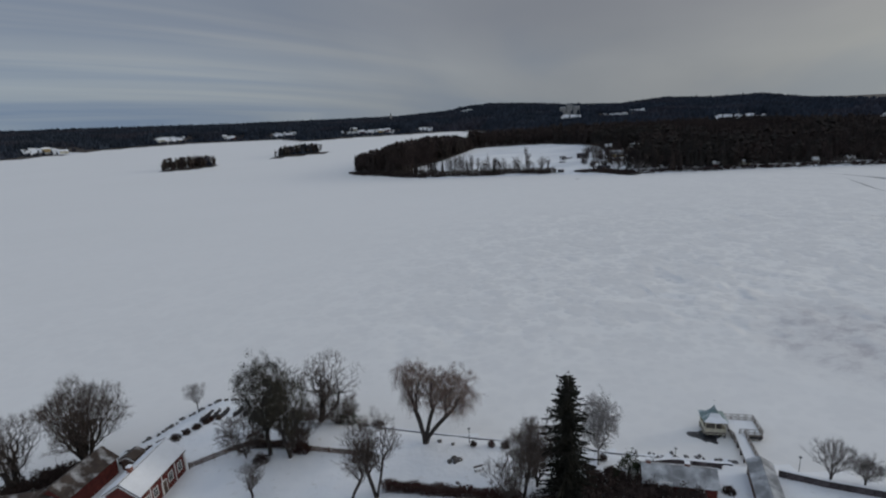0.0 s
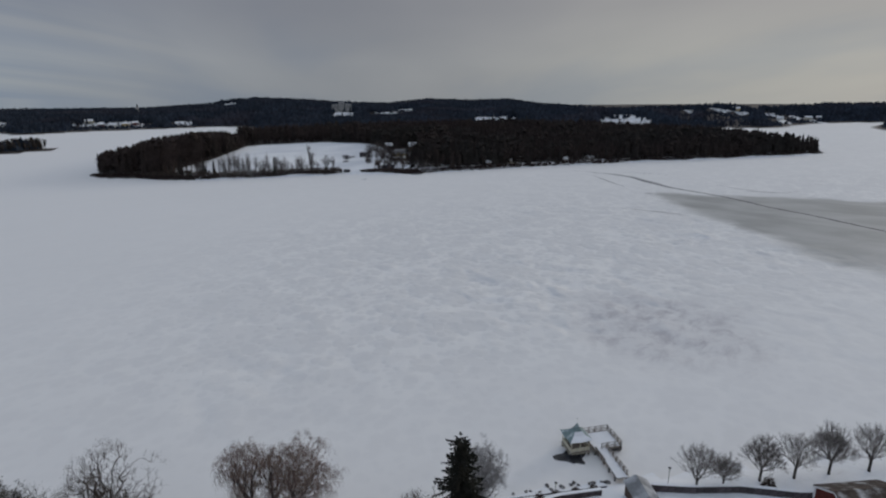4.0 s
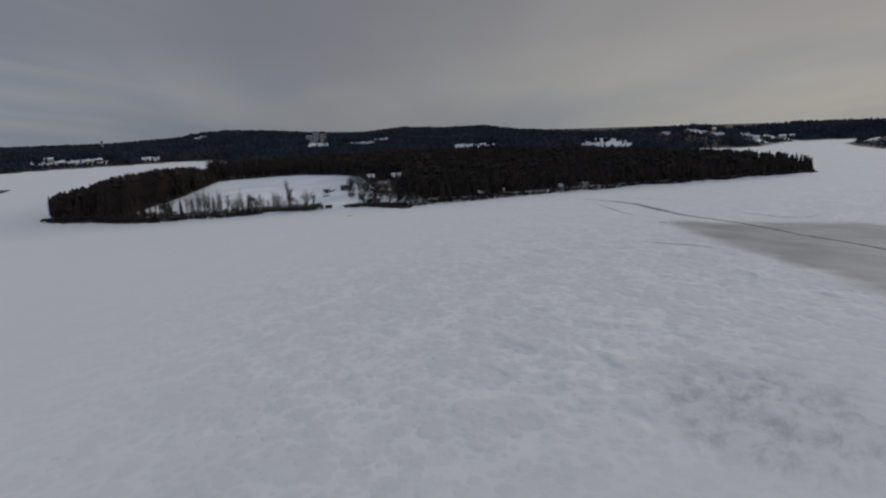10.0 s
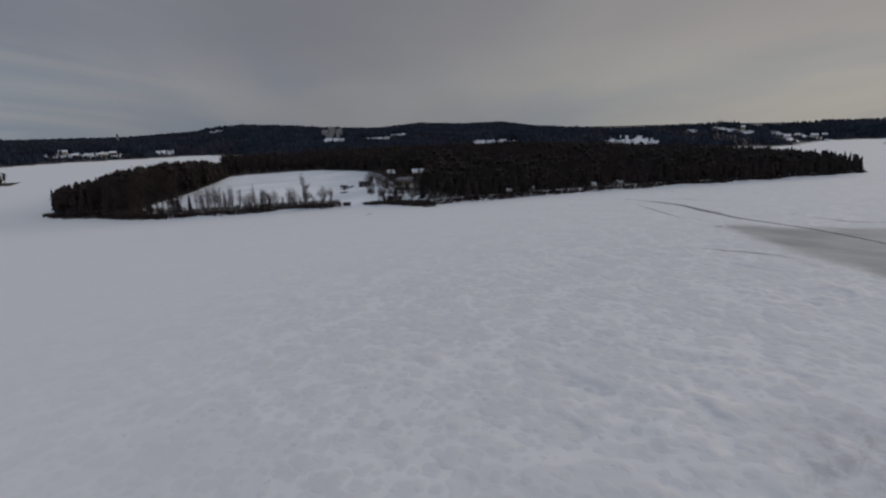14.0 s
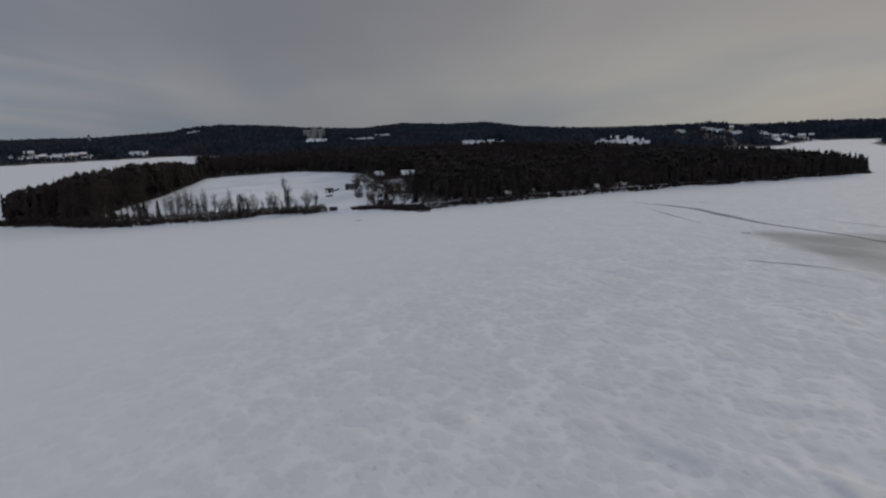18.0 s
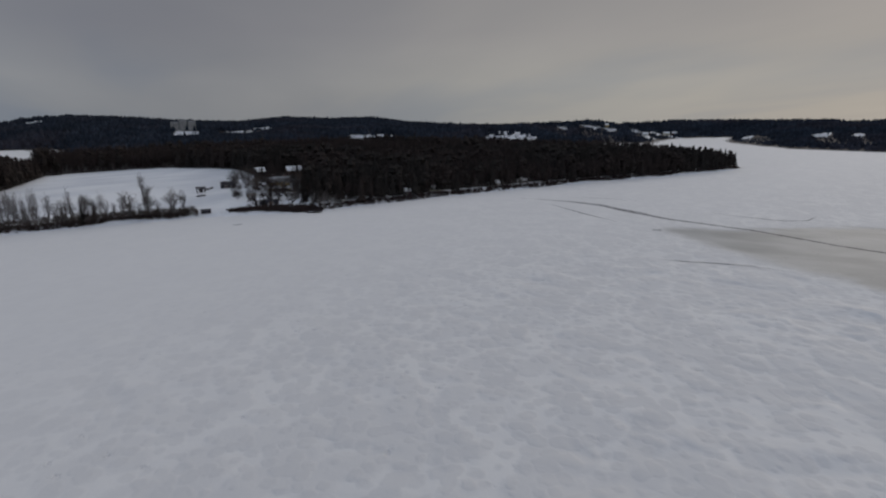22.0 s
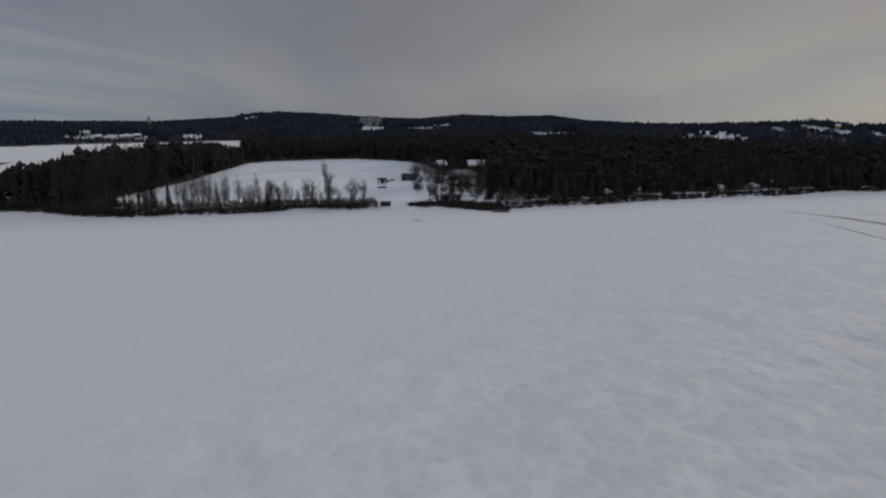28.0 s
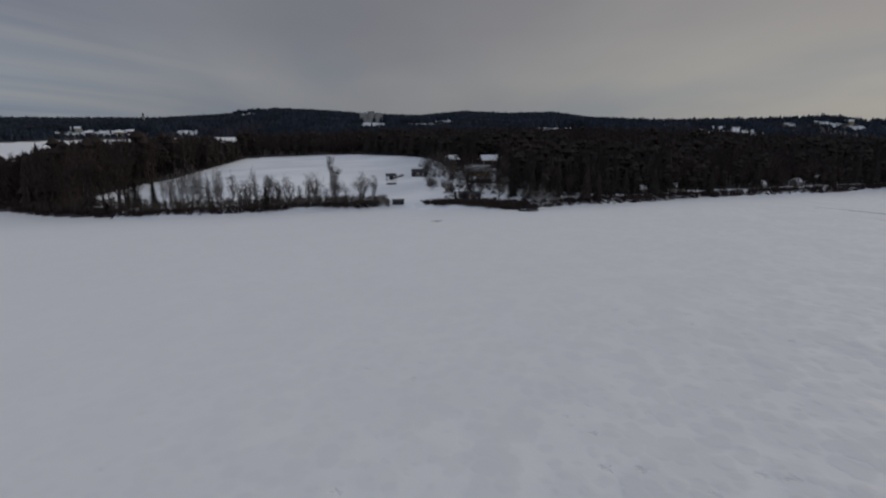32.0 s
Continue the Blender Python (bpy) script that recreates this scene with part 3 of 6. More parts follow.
gx = steps((-4900, -1500, 170), (-1500, -420, 30), (-420, -98, 8), (-98, 205, 0.75), (205, 620, 7), (620, 1500, 24), (1500, 4900, 170))
gy = steps((-900, 30, 60), (30, 84, 2.0), (84, 345, 0.75), (345, 380, 6), (380, 480, 3.5), (480, 720, 7), (720, 2200, 22), (2200, 4900, 180))
GX, GY = np.meshgrid(gx, gy)
GD = shore_distance(GX, GY)
GZ = height(GX, GY, GD)
near_ice = (GD < 0) & (GX > -96) & (GX < 233) & (GY > 75) & (GY < 346)
GZ[near_ice] += drifts(GX[near_ice], GY[near_ice], GD[near_ice])
nx, ny = len(gx), len(gy)
ids = np.arange(nx * ny).reshape(ny, nx)
quads = np.stack([ids[:-1, :-1], ids[:-1, 1:], ids[1:, 1:], ids[1:, :-1]], -1).reshape(-1, 4)
ground_me = raw_mesh("ground", np.stack([GX, GY, GZ], -1).reshape(-1, 3), quads, M_LAKE, True)
for m in (M_LAND, M_FIELD, M_FLOOR):
    ground_me.materials.append(m)
fd = GD.reshape(-1)[quads].max(1)
cx, cy = GX.reshape(-1)[quads].mean(1), GY.reshape(-1)[quads].mean(1)
kind_of = np.where(fd > 0.4, 3, 0)
kind_of[(fd > 0.4) & (cy < 250)] = 1
kind_of[(fd > 0.4) & (cx > -10) & (cx < 200) & (cy > 380) & (cy < 530)] = 1
kind_of[(fd > 0.4) & (fd < 15) & (cx > 150) & (cx < 560) & (cy > 370) & (cy < 440)] = 1
kind_of[(fd > 0.4) & (cy > 250) & ((poly_distance(cx, cy, FIELD) < 4) | (in_clearing(cx, cy) < 1))] = 2
ground_me.polygons.foreach_set("material_index", kind_of.astype(np.int32))
ground = tagged(new("ground", ground_me), "snow-covered frozen lake, shores and hills", "ground", kind="structure")


# ---- woods ----
rng = np.random.default_rng(7)


def conifer(seed, tiers=6, sides=7, width=0.19):
    """A spruce of height 1: ragged skirts of boughs, one above the other."""
    r = np.random.default_rng(seed)
    v, t = [], []
    for k in range(tiers):
        z0 = 0.06 + 0.86 * k / tiers
        z1 = min(1.0, z0 + 1.75 / tiers * (0.9 + 0.2 * r.random()))
        rad = width * (1 - 0.93 * (k / tiers) ** 1.15)
        base = len(v)
        v.append((0, 0, z1))
        turn = r.random() * 6
        for i in range(sides * 2):
            a = turn + math.pi * i / sides
            q = rad * (1.0 if i % 2 == 0 else 0.55) * (0.75 + 0.5 * r.random())
            v.append((q * math.cos(a), q * math.sin(a), z0 + (0.0 if i % 2 == 0 else 0.05) + 0.03 * r.random()))
        for i in range(sides * 2):
            t.append((base, base + 1 + i, base + 1 + (i + 1) % (sides * 2)))
    b = len(v)
    for i in range(3):
        a = i * 2.1
        v += [(0.012 * math.cos(a), 0.012 * math.sin(a), -0.03), (0.004 * math.cos(a), 0.004 * math.sin(a), 0.9)]
    for i in range(3):
        j = (i + 1) % 3
        t += [(b + 2 * i, b + 2 * j, b + 2 * j + 1), (b + 2 * i, b + 2 * j + 1, b + 2 * i + 1)]
    return np.array(v), np.array(t)


def pine(seed):
    """A pine of height 1: a bare stem with a lumpy crown of flat boughs."""
    r = np.random.default_rng(seed)
    v, t = [], []
    for k in range(14):
        a, q = r.random() * 6.28, 0.12 * r.random()
        cx_, cy_, cz_ = q * math.cos(a), q * math.sin(a), 0.36 + 0.58 * r.random()
        s = 0.05 + 0.06 * r.random()
        base = len(v)
        v += [(cx_, cy_, cz_ + s * 1.3), (cx_, cy_, cz_ - s * 1.1)]
        for i in range(6):
            b = i * 1.047 + r.random() * 0.5
            v.append((cx_ + s * math.cos(b) * (0.7 + 0.6 * r.random()), cy_ + s * math.sin(b) * (0.7 + 0.6 * r.random()), cz_ + s * 0.3 * (r.random() - 0.5)))
        for i in range(6):
            t += [(base, base + 2 + i, base + 2 + (i + 1) % 6), (base + 1, base + 2 + (i + 1) % 6, base + 2 + i)]
    tv, tt = tubes([(0, 0, -0.03, 0, 0, 0.9, 0.013, 0.004)], 3)
    return np.concatenate([np.array(v), tv]), np.concatenate([np.array(t), tt + len(v)])


def branching(seed, h, wide, base=0.28, n=600, stems=1, bias=0.6, girth=0.02, lean=(0, 0), splay=0.12, droop=0.0, twigs=3, twig_len=0.6,
              tip=0.012, top_heavy=0.45, gaps=0.25, crook=0.05, fan=0.0):
    """Limbs and twigs of a leafless tree that fills a rounded crown: each point of the crown joins the limb that reaches it
    by the shortest way from the root. Returns tube segments of the stems and limbs, and of the twigs."""
    r = np.random.default_rng(seed)
    P, parent, path = np.zeros((n * 6 + 60, 3)), np.full(n * 6 + 60, -1), np.zeros(n * 6 + 60)
    used = [1]

    def add(p, q):
        i = used[0]
        P[i], parent[i] = p, q
        path[i] = path[q] + np.linalg.norm(P[i] - P[q])
        used[0] += 1
        return i

    P[0] = np.array([0, 0, -0.02 * h])
    zb = base * h
    for s in range(stems):
        a = 6.283 * s / stems + r.random()
        q = 0
        if fan:
            a = fan if s % 2 else fan + math.pi
        o = np.array([math.cos(a), math.sin(a), 0]) * (0.25 if fan and s == 2 else 1.0) * (splay * h if stems > 1 else 0) + np.array([lean[0], lean[1], 0]) * h
        for k in range(1, 6):
            f = k / 5
            q = add(o * f ** (0.85 if fan else 1.3) + np.array([0, 0, zb * 1.1 * f]) + r.normal(0, crook * 0.3 * h * 0.1, 3) * (k < 5), q)
    pts = r.normal(size=(n * 3, 3))
    pts /= np.linalg.norm(pts, axis=1, keepdims=True)
    pts *= r.random((n * 3, 1)) ** (1 / 2.4)
    turn_, rise_ = np.arctan2(pts[:, 1], pts[:, 0]), pts[:, 2]
    pts *= (0.96 + 0.13 * np.sin(3 * turn_ + seed) + 0.10 * np.sin(5 * turn_ + 4 * rise_ + 2 * seed) + 0.09 * np.sin(7 * rise_ - 2 * turn_ + seed))[:, None]
    low = smooth(-1.05, -0.1 + top_heavy, pts[:, 2])
    q = pts.copy()
    q[:, 0] *= wide / 2 * (0.35 + 0.65 * low)
    q[:, 1] *= wide / 2 * (0.35 + 0.65 * low)
    q[:, 2] = zb + (pts[:, 2] + 1) / 2 * (h - zb)
    q[:, :2] += np.array(lean) * h
    w = wide * 0.16
    lump = np.sin(q[:, 0] / w + seed) + np.sin(q[:, 1] / w * 1.1 + 2 * seed) + np.sin(q[:, 2] / w * 0.9 + 3 * seed)
    q = q[lump > np.quantile(lump, gaps)][:n]
    q = q[np.argsort(np.linalg.norm(q - np.array([lean[0] * h, lean[1] * h, zb]), axis=1))]
    for p in q:
        A = P[:used[0]]
        e_ = A - p
        d = np.sqrt((e_ * e_).sum(1))
        cost = d + bias * path[:used[0]] + np.where(A[:, 2] > p[2] + 0.1 * h, 0.3 * h, 0)
        cost[:1 + 2] += h
        j = int(np.argmin(cost))
        if d[j] > 0.09 * h:
            m = int(d[j] / (0.07 * h)) + 1
            for k in range(1, m):
                f = k / m
                j2 = add(P[j] * (1 - f) + p * f + r.normal(0, crook * d[j], 3) + np.array([0, 0, 0.06 * d[j] * math.sin(f * 3.14)]), j if k == 1 else j2)
            add(p, j2)
        else:
            add(p, j)
    P, parent = P[:used[0]], parent[:used[0]]
    load = np.ones(len(P))
    for i in range(len(P) - 1, 0, -1):
        load[parent[i]] += load[i]
    power = math.log(girth * h / tip) / math.log(load[0] / stems)
    rad = tip * load ** power
    rad[0] = girth * h * 1.25
    i = np.arange(1, len(P))
    j = parent[i]
    segs = np.concatenate([P[j], P[i], np.minimum(rad[j], rad[i] * 1.45)[:, None], rad[i][:, None]], 1)
    thick = rad[i] > max(0.045, 2.6 * tip)
    ends = np.where(rad < tip * 2.6)[0]
    ends = np.repeat(ends[ends > 5], twigs)
    d = P[ends] - P[parent[ends]]
    d /= np.maximum(np.linalg.norm(d, axis=1, keepdims=True), 1e-6)
    out = P[ends] - np.array([lean[0] * h, lean[1] * h, zb * 0.8])
    out /= np.maximum(np.linalg.norm(out, axis=1, keepdims=True), 1e-6)
    d = d * 0.4 + out * 0.55 + r.normal(0, 0.45, d.shape) + np.array([0, 0, 0.10])
    d /= np.linalg.norm(d, axis=1, keepdims=True)
    L = twig_len * r.uniform(0.5, 1.3, (len(ends), 1))
    m1 = P[ends] + d * L * 0.5
    m2 = m1 + (d + np.array([0, 0, -droop])) * L * 0.5
    fine = [np.concatenate([P[ends], m1, np.full((len(ends), 1), tip * 0.8), np.full((len(ends), 1), tip * 0.6)], 1),
            np.concatenate([m1, m2, np.full((len(ends), 1), tip * 0.6), np.full((len(ends), 1), tip * 0.35)], 1)]
    if droop > 0.8:
        m3 = m2 + (d * 0.15 + np.array([0, 0, -1.0])) * L * 1.1
        fine.append(np.concatenate([m2, m3, np.full((len(ends), 1), tip * 0.5), np.full((len(ends), 1), tip * 0.35)], 1))
    return segs[thick], np.concatenate([segs[~thick]] + fine)


def thin_tree(seed, n=55, wide=0.36, **kw):
    a, b = branching(seed, 1.0, wide, n=n, tip=0.0032, twigs=3, twig_len=0.07, girth=0.014, **kw)
    v, t = tubes(np.concatenate([a, b]), 3)
    return v, t


def scatter(x0, x1, y0, y1, gap, seed):
    r = np.random.default_rng(seed)
    xs, ys = np.meshgrid(np.arange(x0, x1, gap), np.arange(y0, y1, gap))
    return xs.ravel() + r.uniform(-0.45, 0.45, xs.size) * gap, ys.ravel() + r.uniform(-0.45, 0.45, ys.size) * gap


YARD = [(100, 418), (128, 410), (150, 404), (152, 424), (160, 448), (172, 480), (184, 505), (194, 532), (207, 543), (208, 558), (188, 560), (163, 556), (152, 535), (120, 440)]
CONIFERS = [conifer(s, 5 + s % 3, 6 + s % 2, 0.15 + 0.02 * (s % 4)) for s in range(8)] + [pine(s) for s in range(4)]
BARE = [thin_tree(40 + s, 50 + 6 * s, 0.30 + 0.03 * s, base=0.22 + 0.02 * s) for s in range(6)]
FAR = []
for s in range(5):
    FAR.append(conifer(60 + s, 2, 4, 0.24 + 0.03 * (s % 3)))

# the wood on the peninsula: spruce and pine with bare birch and alder between
px, py = scatter(-90, 640, 375, 840, 4.7, 11)
pd = shore_distance(px, py)
ok = (pd > 1.5) & (poly_distance(px, py, FIELD) > 2) & (poly_distance(px, py, YARD) > 0) & (in_clearing(px, py) == 1) & (np.hypot(px, py) < 860)
ok &= ~((px > -2) & (px < 140) & (py < 456))
px, py, pd = px[ok], py[ok], pd[ok]
mixed = np.sin(px * 0.021 + 1.2) + np.sin(py * 0.017 + px * 0.008) + rng.normal(0, 0.7, len(px))
grove = np.where((np.abs(px + 2) < 34) & (py > 462) & (py < 610), 0.75, np.where((py > 690) & (px < 260), 0.6, 0.0))
bare_sel = ((mixed > 0.45) & ((px > 15) | (mixed > 1.1))) | (rng.random(len(px)) < grove)
edge = smooth(0, 22, pd)
hh = (15.5 + rng.normal(0, 2.4, len(px))) * (0.80 + 0.20 * edge) * np.interp(px, [-80, -60, -30, 22, 45, 62], [1.25, 1.3, 1.72, 1.72, 1.26, 1.03])
pz = height(px, py, pd)
crest = np.interp(px, [-80, -60, -49, -35, -10, 20, 29, 42, 50], [17.5, 20.5, 24, 27.5, 30.5, 30.5, 28, 27.5, 60]) - 0.049 * (py - 500)   # the crest falls towards the far bay
hh = np.minimum(hh, np.maximum(crest * rng.uniform(0.87, 1.02, len(px)) - pz, 5.0))
place = np.stack([px, py, pz], 1)
turn = rng.uniform(0, 6.28, len(px))
kind = rng.integers(0, 12, len(px))
c = ~bare_sel
v, t = join_copies(CONIFERS, kind[c], place[c], hh[c], turn[c], rng.uniform(0.9, 1.35, c.sum()))
tagged(new("conifer_wood", raw_mesh("conifer_wood", v, t, M_SPRUCE)), "dense dark spruce and pine wood on the peninsula", "forest", kind="stuff")
c = bare_sel
v, t = join_copies(BARE, kind[c] % 6, place[c], hh[c] * 0.95, turn[c])
tagged(new("bare_wood", raw_mesh("bare_wood", v, t, M_TWIG_DARK)), "leafless brown birch and alder between the spruces", "forest", kind="stuff")

# far woods on the mainland hills
fx, fy = scatter(-1900, 2000, 640, 2130, 8.8, 12)
r_, a_ = np.hypot(fx, fy), np.degrees(np.arctan2(fx, fy))
keep = (r_ < np.interp(a_, *zip(*RIDGE_AT)) + 25) & (a_ > -47) & (a_ < 84) & ~((fx > -90) & (fx < 640) & (np.hypot(fx, fy) < 860) & (fy < 840))
fx, fy = fx[keep], fy[keep]
gx2, gy2 = scatter(950, 1700, 150, 640, 8.0, 13)
fx, fy = np.concatenate([fx, gx2]), np.concatenate([fy, gy2])
fdist = shore_distance(fx, fy)
share = in_clearing(fx, fy)
keep = (fdist > 3) & (rng.random(len(fx)) < 1.3 * share) & (np.hypot(fx, fy) < 2080)
fx, fy, fdist, share = fx[keep], fy[keep], fdist[keep], share[keep]
fh = (12.6 + rng.normal(0, 1.5, len(fx))) * in_front(fx, fy) * np.where((fx > 940) & (fy < 690) & (np.hypot(fx, fy) < 1400), 0.6, 1.0) * np.where((np.abs(fx) < 75) & (fy < 1000), 0.55, 1.0)
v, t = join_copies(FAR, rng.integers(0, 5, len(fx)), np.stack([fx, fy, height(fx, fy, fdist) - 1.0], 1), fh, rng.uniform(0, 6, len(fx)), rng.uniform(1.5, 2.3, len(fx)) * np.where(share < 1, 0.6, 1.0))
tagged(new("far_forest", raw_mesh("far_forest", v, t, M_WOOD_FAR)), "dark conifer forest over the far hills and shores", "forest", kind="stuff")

# the two wooded islets
for ix, iy, a, b, tn, th in ISLETS:
    n = 130
    u, w = rng.uniform(-1, 1, n * 2), rng.uniform(-1, 1, n * 2)
    s = (u * u + w * w < 0.86)
    u, w = u[s] * a, w[s] * b
    c_, s_ = math.cos(radians(tn)), math.sin(radians(tn))
    x, y = ix + u * c_ - w * s_, iy + u * s_ + w * c_
    P = np.stack([x, y, height(x, y) - 0.3], 1)
    H = th * rng.uniform(0.75, 1.5, len(x))
    half = rng.random(len(x)) < 0.5
    isl = thing("islet_wood", pose(0, 0, 0), "small wooded islet with leafless trees and pines on the ice", "islet", "islets", kind="stuff")
    v, t = join_copies(CONIFERS, rng.integers(0, 12, half.sum()), P[half], H[half], rng.uniform(0, 6, half.sum()))
    part("pines", raw_mesh("pines", v, t, M_SPRUCE), isl)
    v, t = join_copies(BARE, rng.integers(0, 6, (~half).sum()), P[~half], H[~half], rng.uniform(0, 6, (~half).sum()))
    part("bare_trees", raw_mesh("bare_trees", v, t, M_TWIG), isl)


# ---- materials of built things ----
M_RED = material("falu_red_boards", (0.125, 0.026, 0.019), 0.85, 1.2, 0.3, bump=0.02, bump_scale=9, second=(0.10, 0.022, 0.018), second_scale=2.0)
M_WHITE = material("white_paint", (0.78, 0.77, 0.74), 0.6, 2.0, 0.08)
M_GLASS = material("dark_window_glass", (0.03, 0.035, 0.04), 0.12, 1.0, 0.1, spec=0.5)
M_TILE = material("brown_roof_tiles", (0.070, 0.052, 0.042), 0.85, 0.8, 0.3, second=(0.42, 0.41, 0.40), second_at=(0.50, 0.66), second_scale=0.5, bump=0.03, bump_scale=6)
M_BRICK = material("chimney_brick", (0.22, 0.085, 0.06), 0.85, 3.0, 0.25, bump=0.02)
M_WALLSTONE = material("dark_wall_stone", (0.082, 0.068, 0.070), 0.9, 1.5, 0.35, bump=0.04, per_object=0.3)
M_GREEN = material("green_copper_roof", (0.165, 0.225, 0.225), 0.55, 1.5, 0.25, second=(0.52, 0.57, 0.57), second_at=(0.50, 0.70), second_scale=0.9)
M_CREAM = material("cream_paint", (0.56, 0.52, 0.40), 0.7, 1.5, 0.18)
M_OLDWOOD = material("grey_weathered_wood", (0.20, 0.175, 0.155), 0.85, 2.0, 0.3, bump=0.015, bump_scale=14)
M_BROWNWOOD = material("brown_stained_wood", (0.105, 0.068, 0.052), 0.85, 2.0, 0.3, bump=0.015, bump_scale=14)
M_STONE = material("grey_shore_stone", (0.115, 0.108, 0.105), 0.85, 1.5, 0.35, bump=0.04, per_object=0.3, second=(0.7, 0.71, 0.73), second_at=(0.60, 0.70), second_scale=1.8)
M_METAL = material("dark_lamp_metal", (0.05, 0.052, 0.055), 0.45, 4.0, 0.15, metallic=0.6)
M_LAMP = material("frosted_lamp_glass", (0.72, 0.70, 0.66), 0.4, 4.0, 0.05)
M_YELLOW = material("yellow_boards", (0.50, 0.37, 0.15), 0.8, 1.0, 0.15, bump=0.02, bump_scale=9)
M_DARKBOAT = material("tarred_boat_boards", (0.035, 0.032, 0.038), 0.7, 2.0, 0.3)
M_WETICE = material("wet_dark_ice", (0.115, 0.115, 0.118), 0.85, 0.3, 0.35, spec=0.1, second=(0.30, 0.30, 0.30), second_at=(0.55, 0.7), second_scale=0.6)
M_GREYICE = material("dull_grey_ice", (0.36, 0.36, 0.365), 0.85, 0.5, 0.25, spec=0.1, second=(0.60, 0.60, 0.60), second_at=(0.45, 0.62), second_scale=0.7)
M_ROOFGREY = material("snow_dusted_felt", (0.22, 0.225, 0.23), 0.85, 0.7, 0.2, second=(0.52, 0.53, 0.545), second_at=(0.40, 0.66), second_scale=0.4)
M_EVERGREEN = material("evergreen_leaves", (0.030, 0.036, 0.020), 0.9, 1.5, 0.35, per_island=0.4, spec=0.1)
M_RUST = material("rusty_beech_hedge", (0.066, 0.036, 0.031), 0.95, 1.5, 0.3, per_island=0.35, spec=0.05)
LAND = 1.6


def box(bm, x, y, z, sx, sy, sz, turn=0.0, tilt=0.0):
    """A block centred at x, y, z."""
    m = Matrix.Translation((x, y, z)) @ Matrix.Rotation(turn, 4, "Z") @ Matrix.Rotation(tilt, 4, "X") @ Matrix.Diagonal((sx, sy, sz, 1))
    return bmesh.ops.create_cube(bm, size=1, matrix=m)["verts"]


def block(name, parent, mat, x, y, z, sx, sy, sz, bevel=0.0, turn=0.0, label=""):
    bm = bmesh.new()
    box(bm, x, y, z, sx, sy, sz, turn)
    if bevel:
        bmesh.ops.bevel(bm, geom=bm.edges[:], offset=bevel, segments=1, affect="EDGES")
    return part(name, bm, parent, label, mat)


def prism(bm, section, x0, x1):
    """Extrudes a y, z outline along x."""
    a = [bm.verts.new((x0, y, z)) for y, z in section]
    b = [bm.verts.new((x1, y, z)) for y, z in section]
    n = len(section)
    bm.faces.new(a[::-1])
    bm.faces.new(b)
    for i in range(n):
        bm.faces.new((a[i], a[(i + 1) % n], b[(i + 1) % n], b[i]))
    bmesh.ops.recalc_face_normals(bm, faces=bm.faces[:])


def slab(bm, p, q, thick, x0, x1, lift=0.0):
    """A roof slope from the eave p to the ridge q, both y, z, with a thickness, lifted along its normal."""
    (y0, z0), (y1, z1) = p, q
    ny_, nz_ = -(z1 - z0), (y1 - y0)
    k = math.hypot(ny_, nz_)
    ny_, nz_ = ny_ / k, nz_ / k
    if nz_ < 0:
        ny_, nz_ = -ny_, -nz_
    prism(bm, [(y0 + ny_ * lift, z0 + nz_ * lift), (y1 + ny_ * lift, z1 + nz_ * lift),
               (y1 + ny_ * (lift + thick), z1 + nz_ * (lift + thick)), (y0 + ny_ * (lift + thick), z0 + nz_ * (lift + thick))], x0, x1)


def window(parent, x, y, z, w, h, face, bars=True):
    """A window in a wall that looks along -y, +y, -x or +x: white casing, cross bars and a dark pane."""
    fx_, fy_ = {"-y": (0, -1), "+y": (0, 1), "-x": (-1, 0), "+x": (1, 0)}[face]
    ax = abs(fy_)
    win = new("window")
    win.parent = parent
    win.location = (x, y, z)
    bm = bmesh.new()
    for s in (-1, 1):
        o = s * (w / 2 + 0.05)
        box(bm, o * ax + fx_ * 0.03, o * (1 - ax) + fy_ * 0.03, 0, 0.11 * ax + 0.06 * (1 - ax), 0.11 * (1 - ax) + 0.06 * ax, h + 0.2)
        box(bm, fx_ * 0.03, fy_ * 0.03, s * (h / 2 + 0.05), (w + 0.02) * ax + 0.06 * (1 - ax), (w + 0.02) * (1 - ax) + 0.06 * ax, 0.11)
    if bars:
        box(bm, fx_ * 0.022, fy_ * 0.022, 0, 0.06 * ax + 0.035 * (1 - ax), 0.06 * (1 - ax) + 0.035 * ax, h)
        box(bm, fx_ * 0.018, fy_ * 0.018, h * 0.1, w * ax + 0.03 * (1 - ax), w * (1 - ax) + 0.03 * ax, 0.05)
    me = bpy.data.meshes.new("window_frame")
    bm.to_mesh(me)
    bm.free()
    me.materials.append(M_WHITE)
    f = new("window_frame", me)
    f.parent = win
    bm = bmesh.new()
    box(bm, fx_ * 0.006, fy_ * 0.006, 0, w * ax + 0.02 * (1 - ax), w * (1 - ax) + 0.02 * ax, h)
    me = bpy.data.meshes.new("pane")
    bm.to_mesh(me)
    bm.free()
    me.materials.append(M_GLASS)
    p = new("pane", me)
    p.parent = win
    return win


